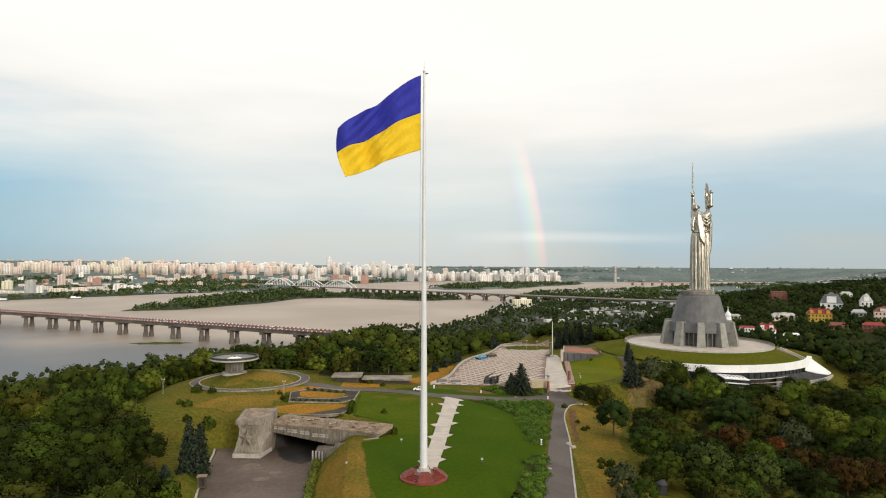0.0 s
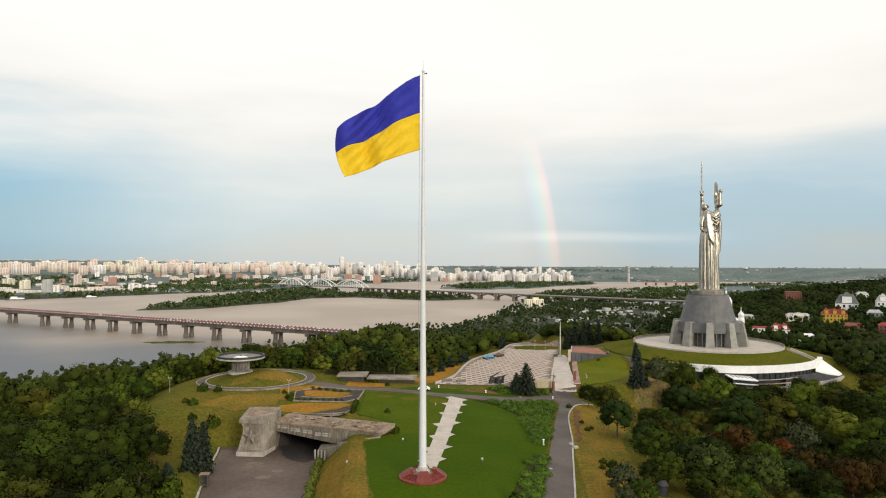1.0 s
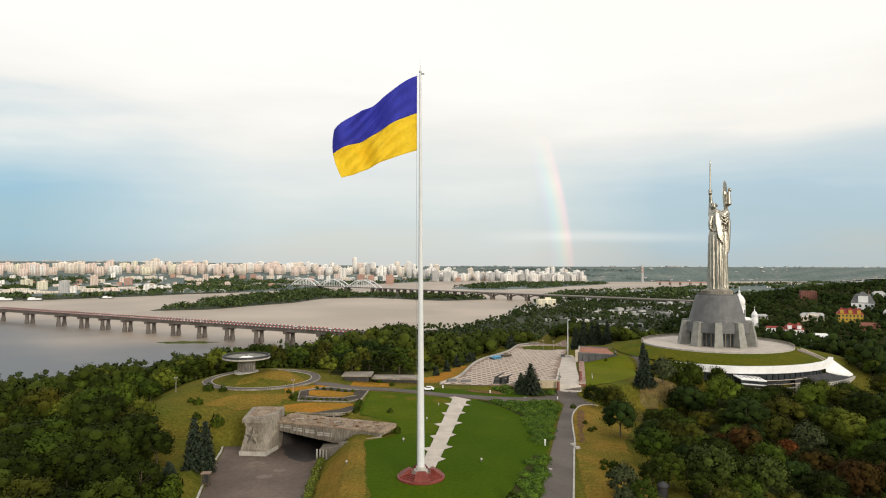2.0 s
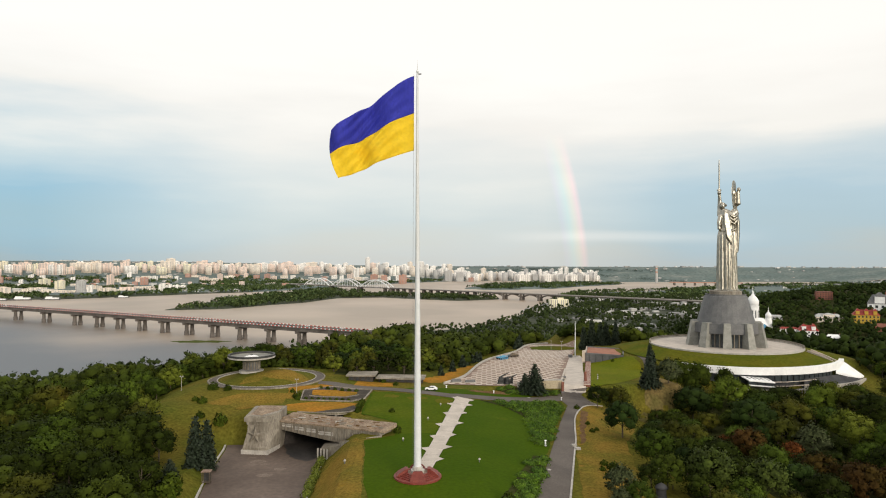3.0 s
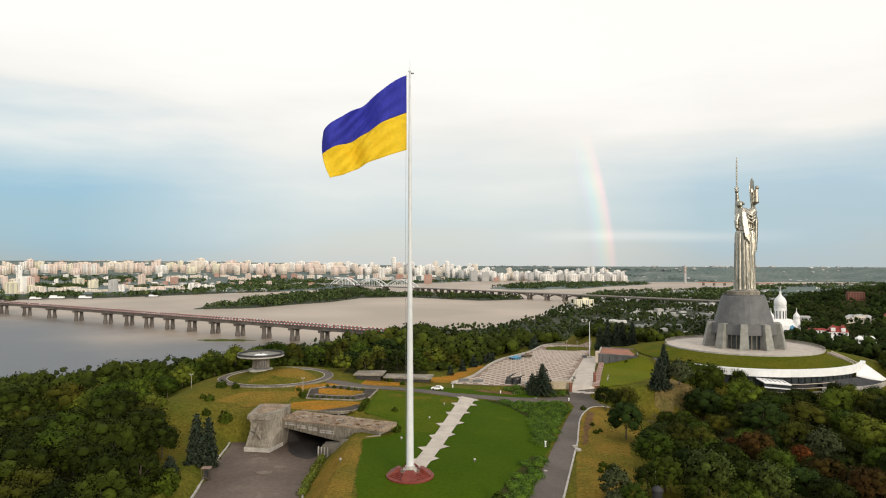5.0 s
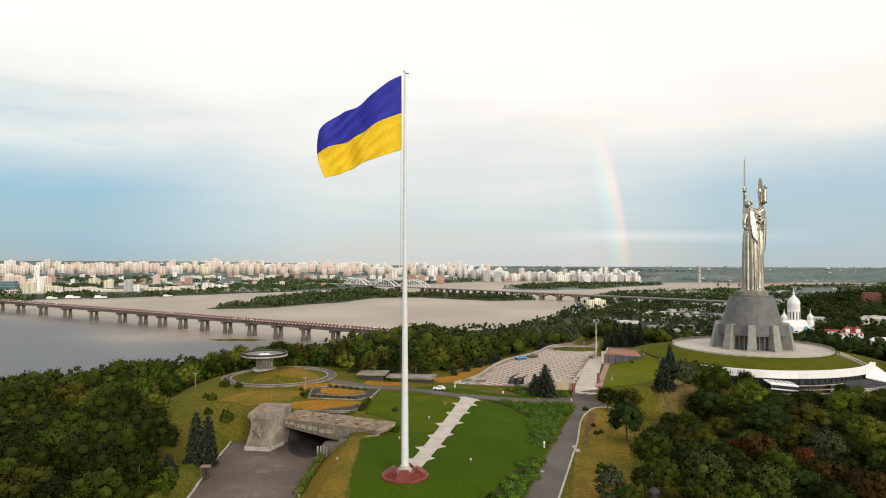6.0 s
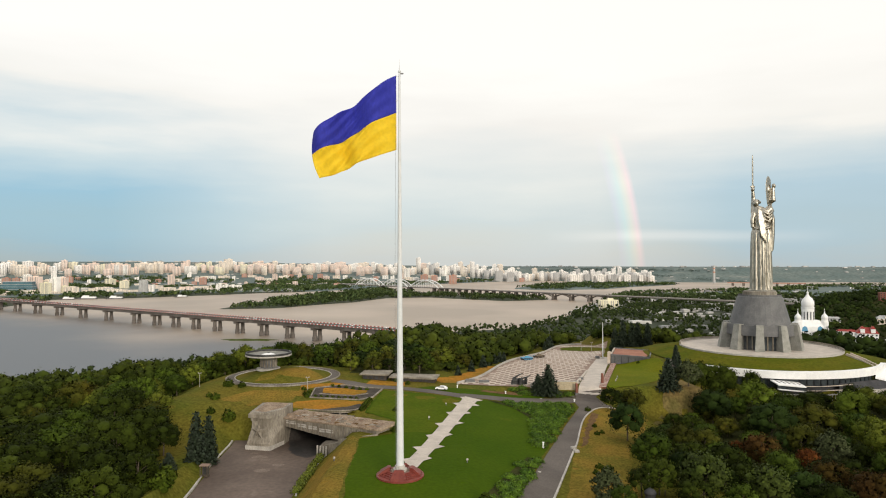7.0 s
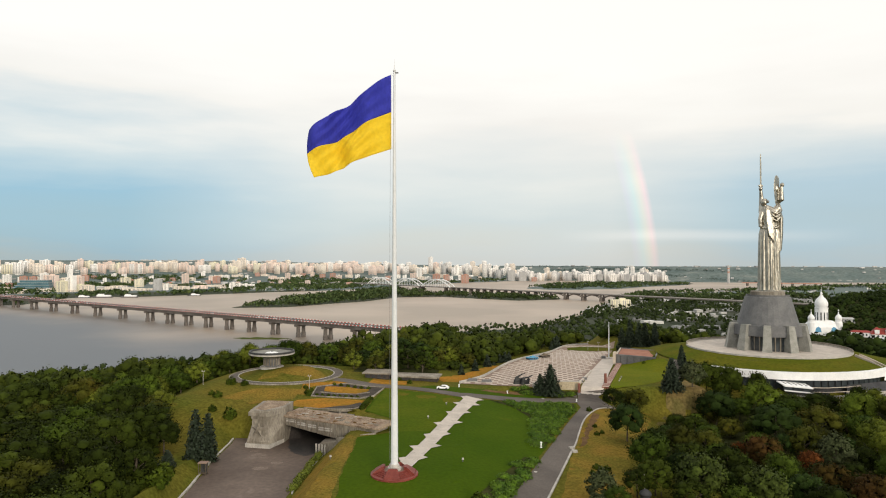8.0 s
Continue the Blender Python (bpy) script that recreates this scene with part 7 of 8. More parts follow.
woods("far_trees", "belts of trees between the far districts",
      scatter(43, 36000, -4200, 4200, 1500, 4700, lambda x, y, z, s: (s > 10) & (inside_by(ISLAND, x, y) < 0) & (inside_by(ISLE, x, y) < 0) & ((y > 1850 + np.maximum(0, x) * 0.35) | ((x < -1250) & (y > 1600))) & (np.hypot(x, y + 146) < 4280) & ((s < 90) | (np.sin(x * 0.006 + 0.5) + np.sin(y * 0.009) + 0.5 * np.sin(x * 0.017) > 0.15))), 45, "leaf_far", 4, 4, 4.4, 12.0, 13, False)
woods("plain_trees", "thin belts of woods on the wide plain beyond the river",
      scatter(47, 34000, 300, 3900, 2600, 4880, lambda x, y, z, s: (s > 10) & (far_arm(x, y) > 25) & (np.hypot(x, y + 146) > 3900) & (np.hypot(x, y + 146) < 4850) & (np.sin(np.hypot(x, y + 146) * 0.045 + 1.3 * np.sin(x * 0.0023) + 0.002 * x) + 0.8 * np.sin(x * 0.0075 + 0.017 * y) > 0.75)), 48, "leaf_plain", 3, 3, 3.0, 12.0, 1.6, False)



under = []
r3 = random.Random(17)
while len(under) < 300:
    x, y = r3.uniform(-160, 235), r3.uniform(-35, 190)
    if wooded(x, y) and not is_open(np.array(x), np.array(y)) and ground_z(x, y) > -60:
        under.append((x, y, ground_z(x, y) - 0.4))
while len(under) < 520:
    x, y = r3.uniform(-130, 70), r3.uniform(-10, 215)
    if (y > 118 or x < -60) and wooded(x, y) and not (wooded(x, y - 6) and wooded(x + 6, y)) and not is_open(np.array(x), np.array(y)):
        under.append((x, y, ground_z(x, y) - 0.5))
woods("undergrowth", "dense green undergrowth beneath the trees", under, 51, "leaf_woods", 4, 14, 0.36, 3.4, 3.6)


# ---- shrubs, beds and hedges ----
def leafy(name, label, category, centres, spread_r, tall, per, size, mat, seed, kind="stuff", group=""):
    rng = np.random.default_rng(seed)
    cs, ns, cores = [], [], []
    rx, ry = spread_r if isinstance(spread_r, tuple) else (spread_r, spread_r)
    for x, y in centres:
        e = rng.normal(0, 1, (per, 3))
        e[:, 2] = np.abs(e[:, 2])
        e /= np.linalg.norm(e, axis=1, keepdims=True)
        cs.append(np.array([x, y, ground_z(x, y)]) + e * np.array([rx, ry, tall]) * rng.uniform(0.8, 1.08, (per, 1)))
        ns.append(e)
        cores.append((np.array([x, y, ground_z(x, y) + 0.1 * tall]), np.array([rx, ry, tall]) * 0.72))
    return tagged(new(name, leafmesh(name, with_cores(rng, leaf_cards(rng, np.concatenate(cs), np.concatenate(ns), size), cores, -40), mat)), label, category, group, kind)


def fill(poly, gap, seed, rows=1.0):
    r_ = random.Random(seed)
    xs, ys = [p[0] for p in poly], [p[1] for p in poly]
    out = []
    x = min(xs)
    while x < max(xs):
        y = min(ys)
        while y < max(ys):
            q = (x + r_.uniform(-0.4, 0.4) * gap, y + r_.uniform(-0.4, 0.4) * gap + 0.7 * math.sin(0.45 * x + 0.3 * y))
            if inside_by(poly, np.array(q[0]), np.array(q[1])) > 0.3:
                out.append(q)
            y += gap * rows
        x += gap
    return out


BED_A = [(22.5, 84.6), (33, 86), (46, 91.5), (53.5, 94), (53.2, 88), (45.5, 64), (36.5, 34.5), (33, 35.5), (35.2, 53.6), (35.6, 68), (31, 79)]
BED_B = [(18.2, -9), (24.6, 9), (30.6, 24.6), (33.8, 24.6), (29.4, 6), (25.6, -6), (20.4, -24), (13, -24)]
BED_C = [(31, 104.5), (36, 101.6), (47, 101.2), (56.6, 102.6), (56.4, 105.4), (48, 105.6), (37, 106.6)]
for poly, seed in ((BED_A, 61), (BED_B, 62), (BED_C, 63)):
    # dark sheet laid below each bed as the shade between juniper ridges
    single("bed_soil", drape(poly, 0.16), "floor", "dark sheet under the junipers for the shade between them", "soil", kind="structure")
    leafy("juniper_bed", "low wavy green juniper bed beside the road", "shrub bed", fill(poly, 3.1, seed, 0.8), (2.2, 1.0), 1.5, 260, 0.2, "juniper", seed)
leafy("hedge", "clipped green hedge along the yard", "hedge", [(-26.4 + 0.25 * math.sin(k), 12 + k * 1.75 + 0.2 * math.sin(3 * k)) for k in range(17)], (1.45, 1.15), 1.8, 110, 0.2, "hedge", 64, kind="")
bush = leafy("bush", "small round green bush on the grass", "bush", [(0, 0)], 1.0, 1.5, 130, 0.26, "bush", 65, kind="", group="bushes")
for v in bush.data.vertices:
    v.co.z -= ground_z(0, 0)
first = True
for x, y, s in ((-71.8, 92.6, 1.9), (-66.3, 90.8, 1.5), (-70.9, 77.1, 1.5), (-67.6, 64.8, 1.3), (-60.4, 61.1, 2.1), (-56.5, 9, 2.2), (-59, 13, 1.8), (-55, 3, 2.4), (-60.5, 5, 2.6), (-74, 80, 1.1), (-7.4, 62.5, 0.95), (18.5, -12, 1.5), (47.5, 12, 1.6), (49.5, 19, 1.1), (51, 21, 1.0), (48.5, 22, 1.0), (46.8, 17.5, 0.9), (54.5, 54, 0.9), (56.5, 56, 0.8), (55.5, 63, 0.8),
                *[(-37.2 + 2.1 * k, 81.0 - 0.35 * k, 0.72) for k in range(8)], *[(-34 + 2.6 * k, 94.6 - 0.3 * k, 0.8) for k in range(6)], *[(-18.2 + 0.09 * k, 63 + 1.9 * k, 0.95) for k in range(8)], (-43, 88, 0.9), (-41.0, 82.6, 1.2), (-40.2, 85, 1.0), (-39.8, 80.4, 1.0), (-5.2, 38.5, 1.0), (-5.0, 41.5, 0.9),
                (-12, 110, 1.2), (-7, 104.5, 1.0), (61, -5, 0.8), (57.5, 84, 1.1), (100, 178, 0.9), (106, 182, 1.0)):
    m = pose(x, y, ground_z(x, y) - 0.1, 0, 0, 57 * x) @ Matrix.Scale(s, 4)
    if first:
        bush.matrix_basis, first = m, False
    else:
        copy_thing(bush, m @ Matrix.Diagonal([1 / v for v in bush.scale] + [1]))


# ---- small things near the lawn ----
def build_lamp(x, y, tall, label):
    z = ground_z(x, y)
    lamp = thing("street_lamp", (x, y, z), label, "lamp", "street lamps")
    bm = bmesh.new()
    turned(bm, x, y, [(0.12, z - 0.3), (0.09, z + 0.8), (0.06, z + tall)], 8)
    part("pole", bm, "kerb", lamp)
    bm = bmesh.new()
    box(bm, x, y, z + tall, 1.1, 0.16, 0.1)
    part("crossbar", bm, "kerb", lamp)
    for s in (-1, 1):
        bm = bmesh.new()
        turned(bm, x + 0.45 * s, y, [(0.16, z + tall + 0.08), (0.24, z + tall + 0.3), (0.12, z + tall + 0.42)], 8)
        part("lantern", bm, "kerb", lamp)


for x, y, tall in ((-41.4, 87.2, 4.6), (-85, 98.5, 5.0), (93.8, 262, 5.5), (88.5, 268, 5.5), (99, 250, 5.5)):
    build_lamp(x, y, tall, "slender pale lamp post with two lanterns")


def build_car(x, y, turn, mat, label, group, size=1.0):
    car = thing("car", (0, 0, 0), label, "car", group)
    prof = [(-2.2, 0.35), (-2.25, 0.8), (-1.9, 0.95), (-1.3, 1.42), (0.4, 1.45), (1.15, 0.98), (2.1, 0.82), (2.25, 0.5), (2.2, 0.35)]
    bm = bmesh.new()
    rings(bm, [[(a, s * 0.86 * (0.86 if b > 1 else 1), b) for a, b in prof] for s in (-1, 1)])
    part("body", bm, mat, car)
    for s in (-1, 1):
        bm = bmesh.new()
        rings(bm, [[(-1.2, s * 0.87, 1.0), (0.95, s * 0.87, 1.0), (0.35, s * 0.76, 1.38), (-1.1, s * 0.76, 1.36)], [(-1.2, s * 0.8, 1.0), (0.95, s * 0.8, 1.0), (0.35, s * 0.7, 1.38), (-1.1, s * 0.7, 1.36)]])
        part("side_window", bm, "glass", car)
        for a in (-1.4, 1.4):
            bm = bmesh.new()
            tube(bm, [(a, s * 0.68, 0.34), (a, s * 0.9, 0.34)], 0.34, 12)
            part("wheel", bm, "rubber", car)
    bm = bmesh.new()
    rings(bm, [[(0.47, -0.62, 1.44), (0.47, 0.62, 1.44), (1.16, 0.72, 1.0), (1.16, -0.72, 1.0)], [(0.5, -0.62, 1.47), (0.5, 0.62, 1.47), (1.2, 0.72, 1.03), (1.2, -0.72, 1.03)]])
    part("windscreen", bm, "glass", car)
    car.matrix_basis = pose(x, y, ground_z(x, y) + 0.15, 0, 0, turn) @ Matrix.Scale(size, 4)
    return car


build_car(6.2, 94.4, 172, "white", "white estate car parked on the road", "", 1.0)


def build_booth():
    x, y = -52.8, 22.5
    z = ground_z(x, y)
    booth = thing("guard_booth", (x, y, z), "small dark timber booth with a pale roof at the yard", "booth")
    for dx in (-0.9, 0.9):
        for dy in (-0.7, 0.7):
            bm = bmesh.new()
            box(bm, x + dx, y + dy, z, 0.16, 0.16, 3.2)
            part("post", bm, "bark", booth)
    bm = bmesh.new()
    box(bm, x, y + 0.75, z + 0.1, 1.9, 0.08, 2.6)
    part("back_panel", bm, "dark", booth)
    bm = bmesh.new()
    box(bm, x, y, z + 0.5, 1.7, 1.2, 0.12)
    part("shelf", bm, "bark", booth)
    bm = bmesh.new()
    box(bm, x, y, z + 3.2, 2.4, 2.0, 0.18, 0, 0.9)
    part("roof", bm, "brownpave", booth, "brown flat roof")


build_booth()


def build_kiosk():
    """A round closed booth with a domed cap and a pale mast behind it."""
    x, y = 55.2, 0.4
    z = ground_z(x, y)
    k = thing("round_kiosk", (x, y, z), "round dark blue-grey booth with a domed roof", "booth")
    bm = bmesh.new()
    turned(bm, x, y, [(1.25, z - 0.3), (1.25, z + 0.25), (1.12, z + 0.35), (1.12, z + 2.0)], 20)
    part("drum", bm, "slate", k)
    bm = bmesh.new()
    turned(bm, x, y, [(1.35, z + 2.0), (1.35, z + 2.25), (1.15, z + 2.65), (0.7, z + 3.0), (0.2, z + 3.15), (0.08, z + 3.35)], 20)
    part("dome", bm, "slate", k, "dark domed roof", smooth=True)
    bm = bmesh.new()
    turned(bm, x + 0.3, y + 2.2, [(0.08, z), (0.06, z + 5.6), (0.03, z + 5.8)], 8)
    part("mast", bm, "kerb", k, "pale slim mast")


build_kiosk()


def build_post(name, x, y, tall, mat, label, category, group):
    z = ground_z(x, y)
    p = thing(name, (x, y, z), label, category, group)
    bm = bmesh.new()
    turned(bm, x, y, [(0.28, z - 0.2), (0.28, z + tall * 0.2), (0.2, z + tall * 0.25), (0.2, z + tall)], 8)
    part("post", bm, mat, p)
    bm = bmesh.new()
    turned(bm, x, y, [(0.3, z + tall), (0.32, z + tall + 0.18), (0.15, z + tall + 0.28)], 8)
    part("cap", bm, mat, p)


for x, y, tall in ((36.0, 35.2, 1.5), (67.8, 104.2, 0.9), (55.2, 97.8, 0.8), (30, 100.4, 0.8), (12, 99, 0.8)):
    build_post("bollard", x, y, tall, "white", "white painted bollard at the road edge", "bollard", "bollards")


def build_spot(x, y, turn):
    z = ground_z(x, y)
    s = thing("floodlight", (x, y, z), "small white floodlight on a stalk in the lawn", "floodlight", "lawn floodlights")
    bm = bmesh.new()
    turned(bm, x, y, [(0.14, z - 0.1), (0.1, z + 0.7)], 6)
    part("stalk", bm, "greyroof", s)
    bm = bmesh.new()
    box(bm, x, y, z + 0.62, 0.5, 0.36, 0.4, turn, 0.75)
    part("lamp_head", bm, "kerb", s)


for x, y, a in ((15, 11.5, 20), (-17.4, 13.5, 40), (-3.5, 30, 10), (3.8, 52, 0), (8.5, 70, 0), (76, 122, 10), (77.5, 127, 15), (79.5, 134, 10)):
    build_spot(x, y, a)


def build_gate_box():
    for x, y in ((44.6, 37.5), (44.9, 34.5)):
        z = ground_z(x, y)
        g = thing("kerb_block", (x, y, z), "pale concrete block beside the kerb", "block", "kerb blocks")
        bm = bmesh.new()
        box(bm, x, y, z - 0.2, 1.5, 1.1, 0.85, 18, 0.92)
        part("block", bm, "kerb", g)


build_gate_box()
for x, y in ((32.4, 14), (43, 98.5)):
    bm = bmesh.new()
    turned(bm, x, y, [(0.55, ground_z(x, y) + 0.1), (0.55, ground_z(x, y) + 0.2), (0.4, ground_z(x, y) + 0.21)], 14)
    single("manhole_cover", bm, "kerb", "pale round manhole cover in the road", "manhole", "manholes")
single("lawn", drape(ragged([(34.5, -12), (44.9, 36.6), (49.9, 57), (57, 84), (61.4, 94), (68, 98.5), (84, 104), (72, 66), (62, 44), (57, 24), (54, 4), (48, -12)], 0.35, 2.4, 9), 0.1), "straw", "dry straw-coloured grass strip beside the road", "dry lawn", kind="structure")
single("lawn", drape(ragged([(47.2, 40), (51.4, 57), (58.4, 82), (60.2, 80), (53.6, 58), (49, 42)], 0.5, 1.8, 10), 0.16), "soil", "bare dark soil strip by the kerb", "soil strip", kind="structure")
# fence posts along the clearing
for k in range(9):
    x, y = 60 + 4.2 * k, 5.5 + 0.9 * k
    z = ground_z(x, y)
    p = thing("fence_post", (x, y, z), "short dark wooden fence post in the clearing", "post", "clearing fence posts")
    bm = bmesh.new()
    turned(bm, x, y, [(0.13, z - 0.3), (0.12, z + 1.1), (0.05, z + 1.2)], 6)
    part("stake", bm, "bark", p)
single("lawn", drape(ragged([(57, 3), (90, 8), (90, 17), (72, 17.5), (58, 12)], 0.8, 2, 11), 0.12), "dry", "dry grass clearing among the trees", "dry lawn", kind="structure")
bm = bmesh.new()
edging(bm, [(-57.4, 56), (-56.6, 51), (-55, 32), (-52, 12), (-47.6, -25)], 0.5, 0.5)
edging(bm, [(-25.6, 9), (-26, 11), (-26.2, 28), (-25.4, 41)], 0.4, 0.3)
single("kerb", bm, "kerb", "pale kerb round the bunker yard", "kerb", kind="structure")


# ---- road bridge ----
BA, BD = Vector((-110, 871)), Vector((-592, 382)).normalized()
BN = Vector((-BD.y, BD.x))
DECK = -60.5


def along(s, off=0.0):
    p = BA + BD * s + BN * off
    return p.x, p.y


def strip_box(bm, s0, s1, o0, o1, z0, z1, base=along):
    prism(bm, [base(s0, o0), base(s1, o0), base(s1, o1), base(s0, o1)], z0, z1)
    return bm


def build_bridge():
    bridge = thing("road_bridge", (*along(500), WATER_Z), "long low concrete road bridge with red railings", "bridge")
    part("deck", strip_box(bmesh.new(), -60, 1750, -14, 14, DECK - 1.0, DECK), "asphalt", bridge)
    for o in (-11.5, -4, 4, 11.5):
        part("girder", strip_box(bmesh.new(), -60, 1750, o - 0.9, o + 0.9, DECK - 6.2, DECK - 1.0), "bridge", bridge)
    for o in (-14, 14):
        part("fascia", strip_box(bmesh.new(), -60, 1750, o - 0.35, o + 0.35, DECK - 1.0, DECK + 0.35), "bridge", bridge, "grey edge beam")
    for o in (-13.9, 13.9):
        posts, pales = bmesh.new(), bmesh.new()
        for k in range(450):
            strip_box(posts if k % 2 else pales, -50 + 4.0 * k, -50 + 4.0 * k + (3.4 if k % 2 else 2.2), o - 0.12, o + 0.12, DECK + 0.35, DECK + 1.7)
        tagged(part("railing", posts, "redwhite", bridge, "red railing panels"), kind="stuff")
        tagged(part("railing", pales, "white", bridge, "white railing panels"), kind="stuff")
    ps = [8 + 66.6 * k for k in range(10)] + [683 + 112 * k for k in range(9)]
    for s in ps:
        bm = bmesh.new()
        strip_box(bm, s - 3, s + 3, -13, 13, DECK - 10.0, DECK - 6.2)
        part("pier_cap", bm, "bridge", bridge)
        for o in (-6, 6):
            bm = bmesh.new()
            x, y = along(s, o)
            turned(bm, x, y, [(4.3, WATER_Z - 4), (4.3, WATER_Z + 7), (3.5, WATER_Z + 8), (3.3, DECK - 11), (4.0, DECK - 9)], 10)
            part("pier", bm, "bridge", bridge)


build_bridge()


def build_bridge_traffic():
    cols = ["white", "greyroof", "slate", "terracotta", "white", "kerb"]
    protos = []
    for k, c in enumerate(cols):
        car = build_car(0, 0, 0, c, "small car on the road bridge", "cars on the bridge")
        protos.append(car)
    r_ = random.Random(5)
    turn = math.degrees(math.atan2(BD.y, BD.x))
    for k in range(64):
        s, lane = r_.uniform(0, 1500), r_.choice((-10, -6.5, -3, 3, 6.5, 10))
        m = pose(*along(s, lane), DECK + 0.02, 0, 0, turn + (180 if lane > 0 else 0)) @ Matrix.Scale(1.12, 4)
        if k < len(protos):
            protos[k].matrix_basis = m
        else:
            copy_thing(protos[k % len(protos)], m)


build_bridge_traffic()

# ---- railway bridge with arches ----
RA, RD = Vector((520, 1966)), Vector((-775, 741)).normalized()
RN = Vector((-RD.y, RD.x))


def rail(s, off=0.0):
    p = RA + RD * s + RN * off
    return p.x, p.y


def build_rail_bridge():
    bridge = thing("railway_bridge", (*rail(500), WATER_Z), "long railway bridge with concrete arches and pale steel bows", "bridge")
    z = -66.0
    part("deck", strip_box(bmesh.new(), -900, 1500, -11, 11, z - 2.5, z, rail), "bridge", bridge)
    part("parapet", strip_box(bmesh.new(), -900, 1500, -11.4, -10.6, z, z + 1.8, rail), "kerb", bridge)
    # concrete arches at the near end
    for k in range(5):
        s0 = 40 + 72 * k
        for o in (-8, 8):
            bm = bmesh.new()
            x, y = rail(s0, o)
            turned(bm, x, y, [(5.5, WATER_Z - 4), (5.0, WATER_Z + 6), (3.2, z - 8), (3.6, z - 2.5)], 8)
            part("pier", bm, "bridge", bridge)
            if k < 4:
                bm = bmesh.new()
                loops = []
                for i in range(13):
                    t = i / 12
                    h = WATER_Z + 7 + (z - 5 - WATER_Z - 7) * math.sin(math.pi * t) ** 0.7
                    a, b = rail(s0 + 72 * t, o - 2), rail(s0 + 72 * t, o + 2)
                    loops.append([(*a, h), (*b, h), (*b, h + 2.4), (*a, h + 2.4)])
                rings(bm, loops)
                part("arch", bm, "bridge", bridge)
    for k in range(14):
        s0 = 390 + 36 * k
        bm = bmesh.new()
        box(bm, *rail(s0), WATER_Z - 3, 5, 18, z - 2.5 - WATER_Z + 3, math.degrees(math.atan2(RD.y, RD.x)))
        part("pier", bm, "bridge", bridge)
    # steel bows
    for k in range(3):
        s0, span = 820 + 190 * k, 176
        for o in (-14, 14):
            bm = bmesh.new()
            top = [(*rail(s0 + span * i / 16, o), z + 31 * math.sin(math.pi * i / 16) ** 0.85) for i in range(17)]
            tube(bm, top, 2.0, 6)
            bow = part("bow", bm, "white", bridge, "pale steel bow")
            for i in range(1, 16):
                bm = bmesh.new()
                tube(bm, [(*rail(s0 + span * i / 16, o), z), top[i]], 0.55, 4)
                part("hanger", bm, "white", bow)
        for i in (5, 8, 11):
            bm = bmesh.new()
            h = z + 31 * math.sin(math.pi * i / 16) ** 0.85
            tube(bm, [(*rail(s0 + span * i / 16, -14), h), (*rail(s0 + span * i / 16, 14), h)], 0.8, 4)
            part("cross_tie", bm, "white", bridge)
        bm = bmesh.new()
        box(bm, *rail(s0), WATER_Z - 3, 7, 30, z - 2 - WATER_Z + 3, math.degrees(math.atan2(RD.y, RD.x)))
        part("pier", bm, "bridge", bridge)


build_rail_bridge()


# ---- city on the far bank ----
for name, a, b in (("facade_white", (0.76, 0.73, 0.69), (0.84, 0.81, 0.77)), ("facade_cream", (0.70, 0.61, 0.51), (0.78, 0.69, 0.59)), ("facade_pink", (0.69, 0.54, 0.46), (0.77, 0.62, 0.54)),
                   ("facade_grey", (0.36, 0.36, 0.36), (0.45, 0.45, 0.44)), ("facade_rust", (0.42, 0.21, 0.15), (0.48, 0.26, 0.19)), ("facade_yellow", (0.70, 0.65, 0.48), (0.75, 0.70, 0.53))):
    M[name] = material(name, a, b, 0.02, 0.8, fine=10, contrast=0.1, per_object=0.08)
M["roofs"] = material("mixed_roofs", (0.30, 0.30, 0.30), (0.55, 0.53, 0.50), 0.01, 0.8, fine=6, contrast=0.1, per_island=0.45)
M["window_band"] = material("window_band", (0.26, 0.25, 0.24), (0.36, 0.35, 0.34), 0.05, 0.4, contrast=0.15)


def block(mat, wide, deep, tall, floors, bays, label, stepped=False):
    """A block of flats with balcony stacks, recessed window strips and a lift house."""
    b = thing("apartment_block", (0, 0, 0), label, "apartment block", "apartment blocks across the river")
    bm = bmesh.new()
    box(bm, 0, 0, -6, wide, deep, tall + 6)
    if stepped:
        box(bm, -wide * 0.36, 0.5, -6, wide * 0.34, deep * 1.1, tall * 0.8 + 6)
        box(bm, wide * 0.38, 0.3, -6, wide * 0.3, deep * 1.08, tall * 1.12 + 6)
    part("wall", bm, mat, b)
    bm = bmesh.new()
    step = wide / bays
    for k in range(bays):
        x = -wide / 2 + (k + 0.5) * step
        for side in (-1, 1):
            box(bm, x, side * (deep / 2 + 0.1), 2, step * 0.42, 0.5, tall - 4)
    tagged(part("glazing", bm, "window_band", b, "window rows"), kind="stuff")
    for k in range(max(1, bays // 3)):
        x = -wide / 2 + (3 * k + 1.5) * step
        bm = bmesh.new()
        box(bm, x, -deep / 2 - 0.8, 2, step * 0.36, 1.8, tall - 3)
        part("balcony_column", bm, mat, b)
    bm = bmesh.new()
    box(bm, wide * 0.1, 0, tall, wide * 0.3, deep * 0.5, 4.5)
    part("lift_house", bm, mat, b)
    return b


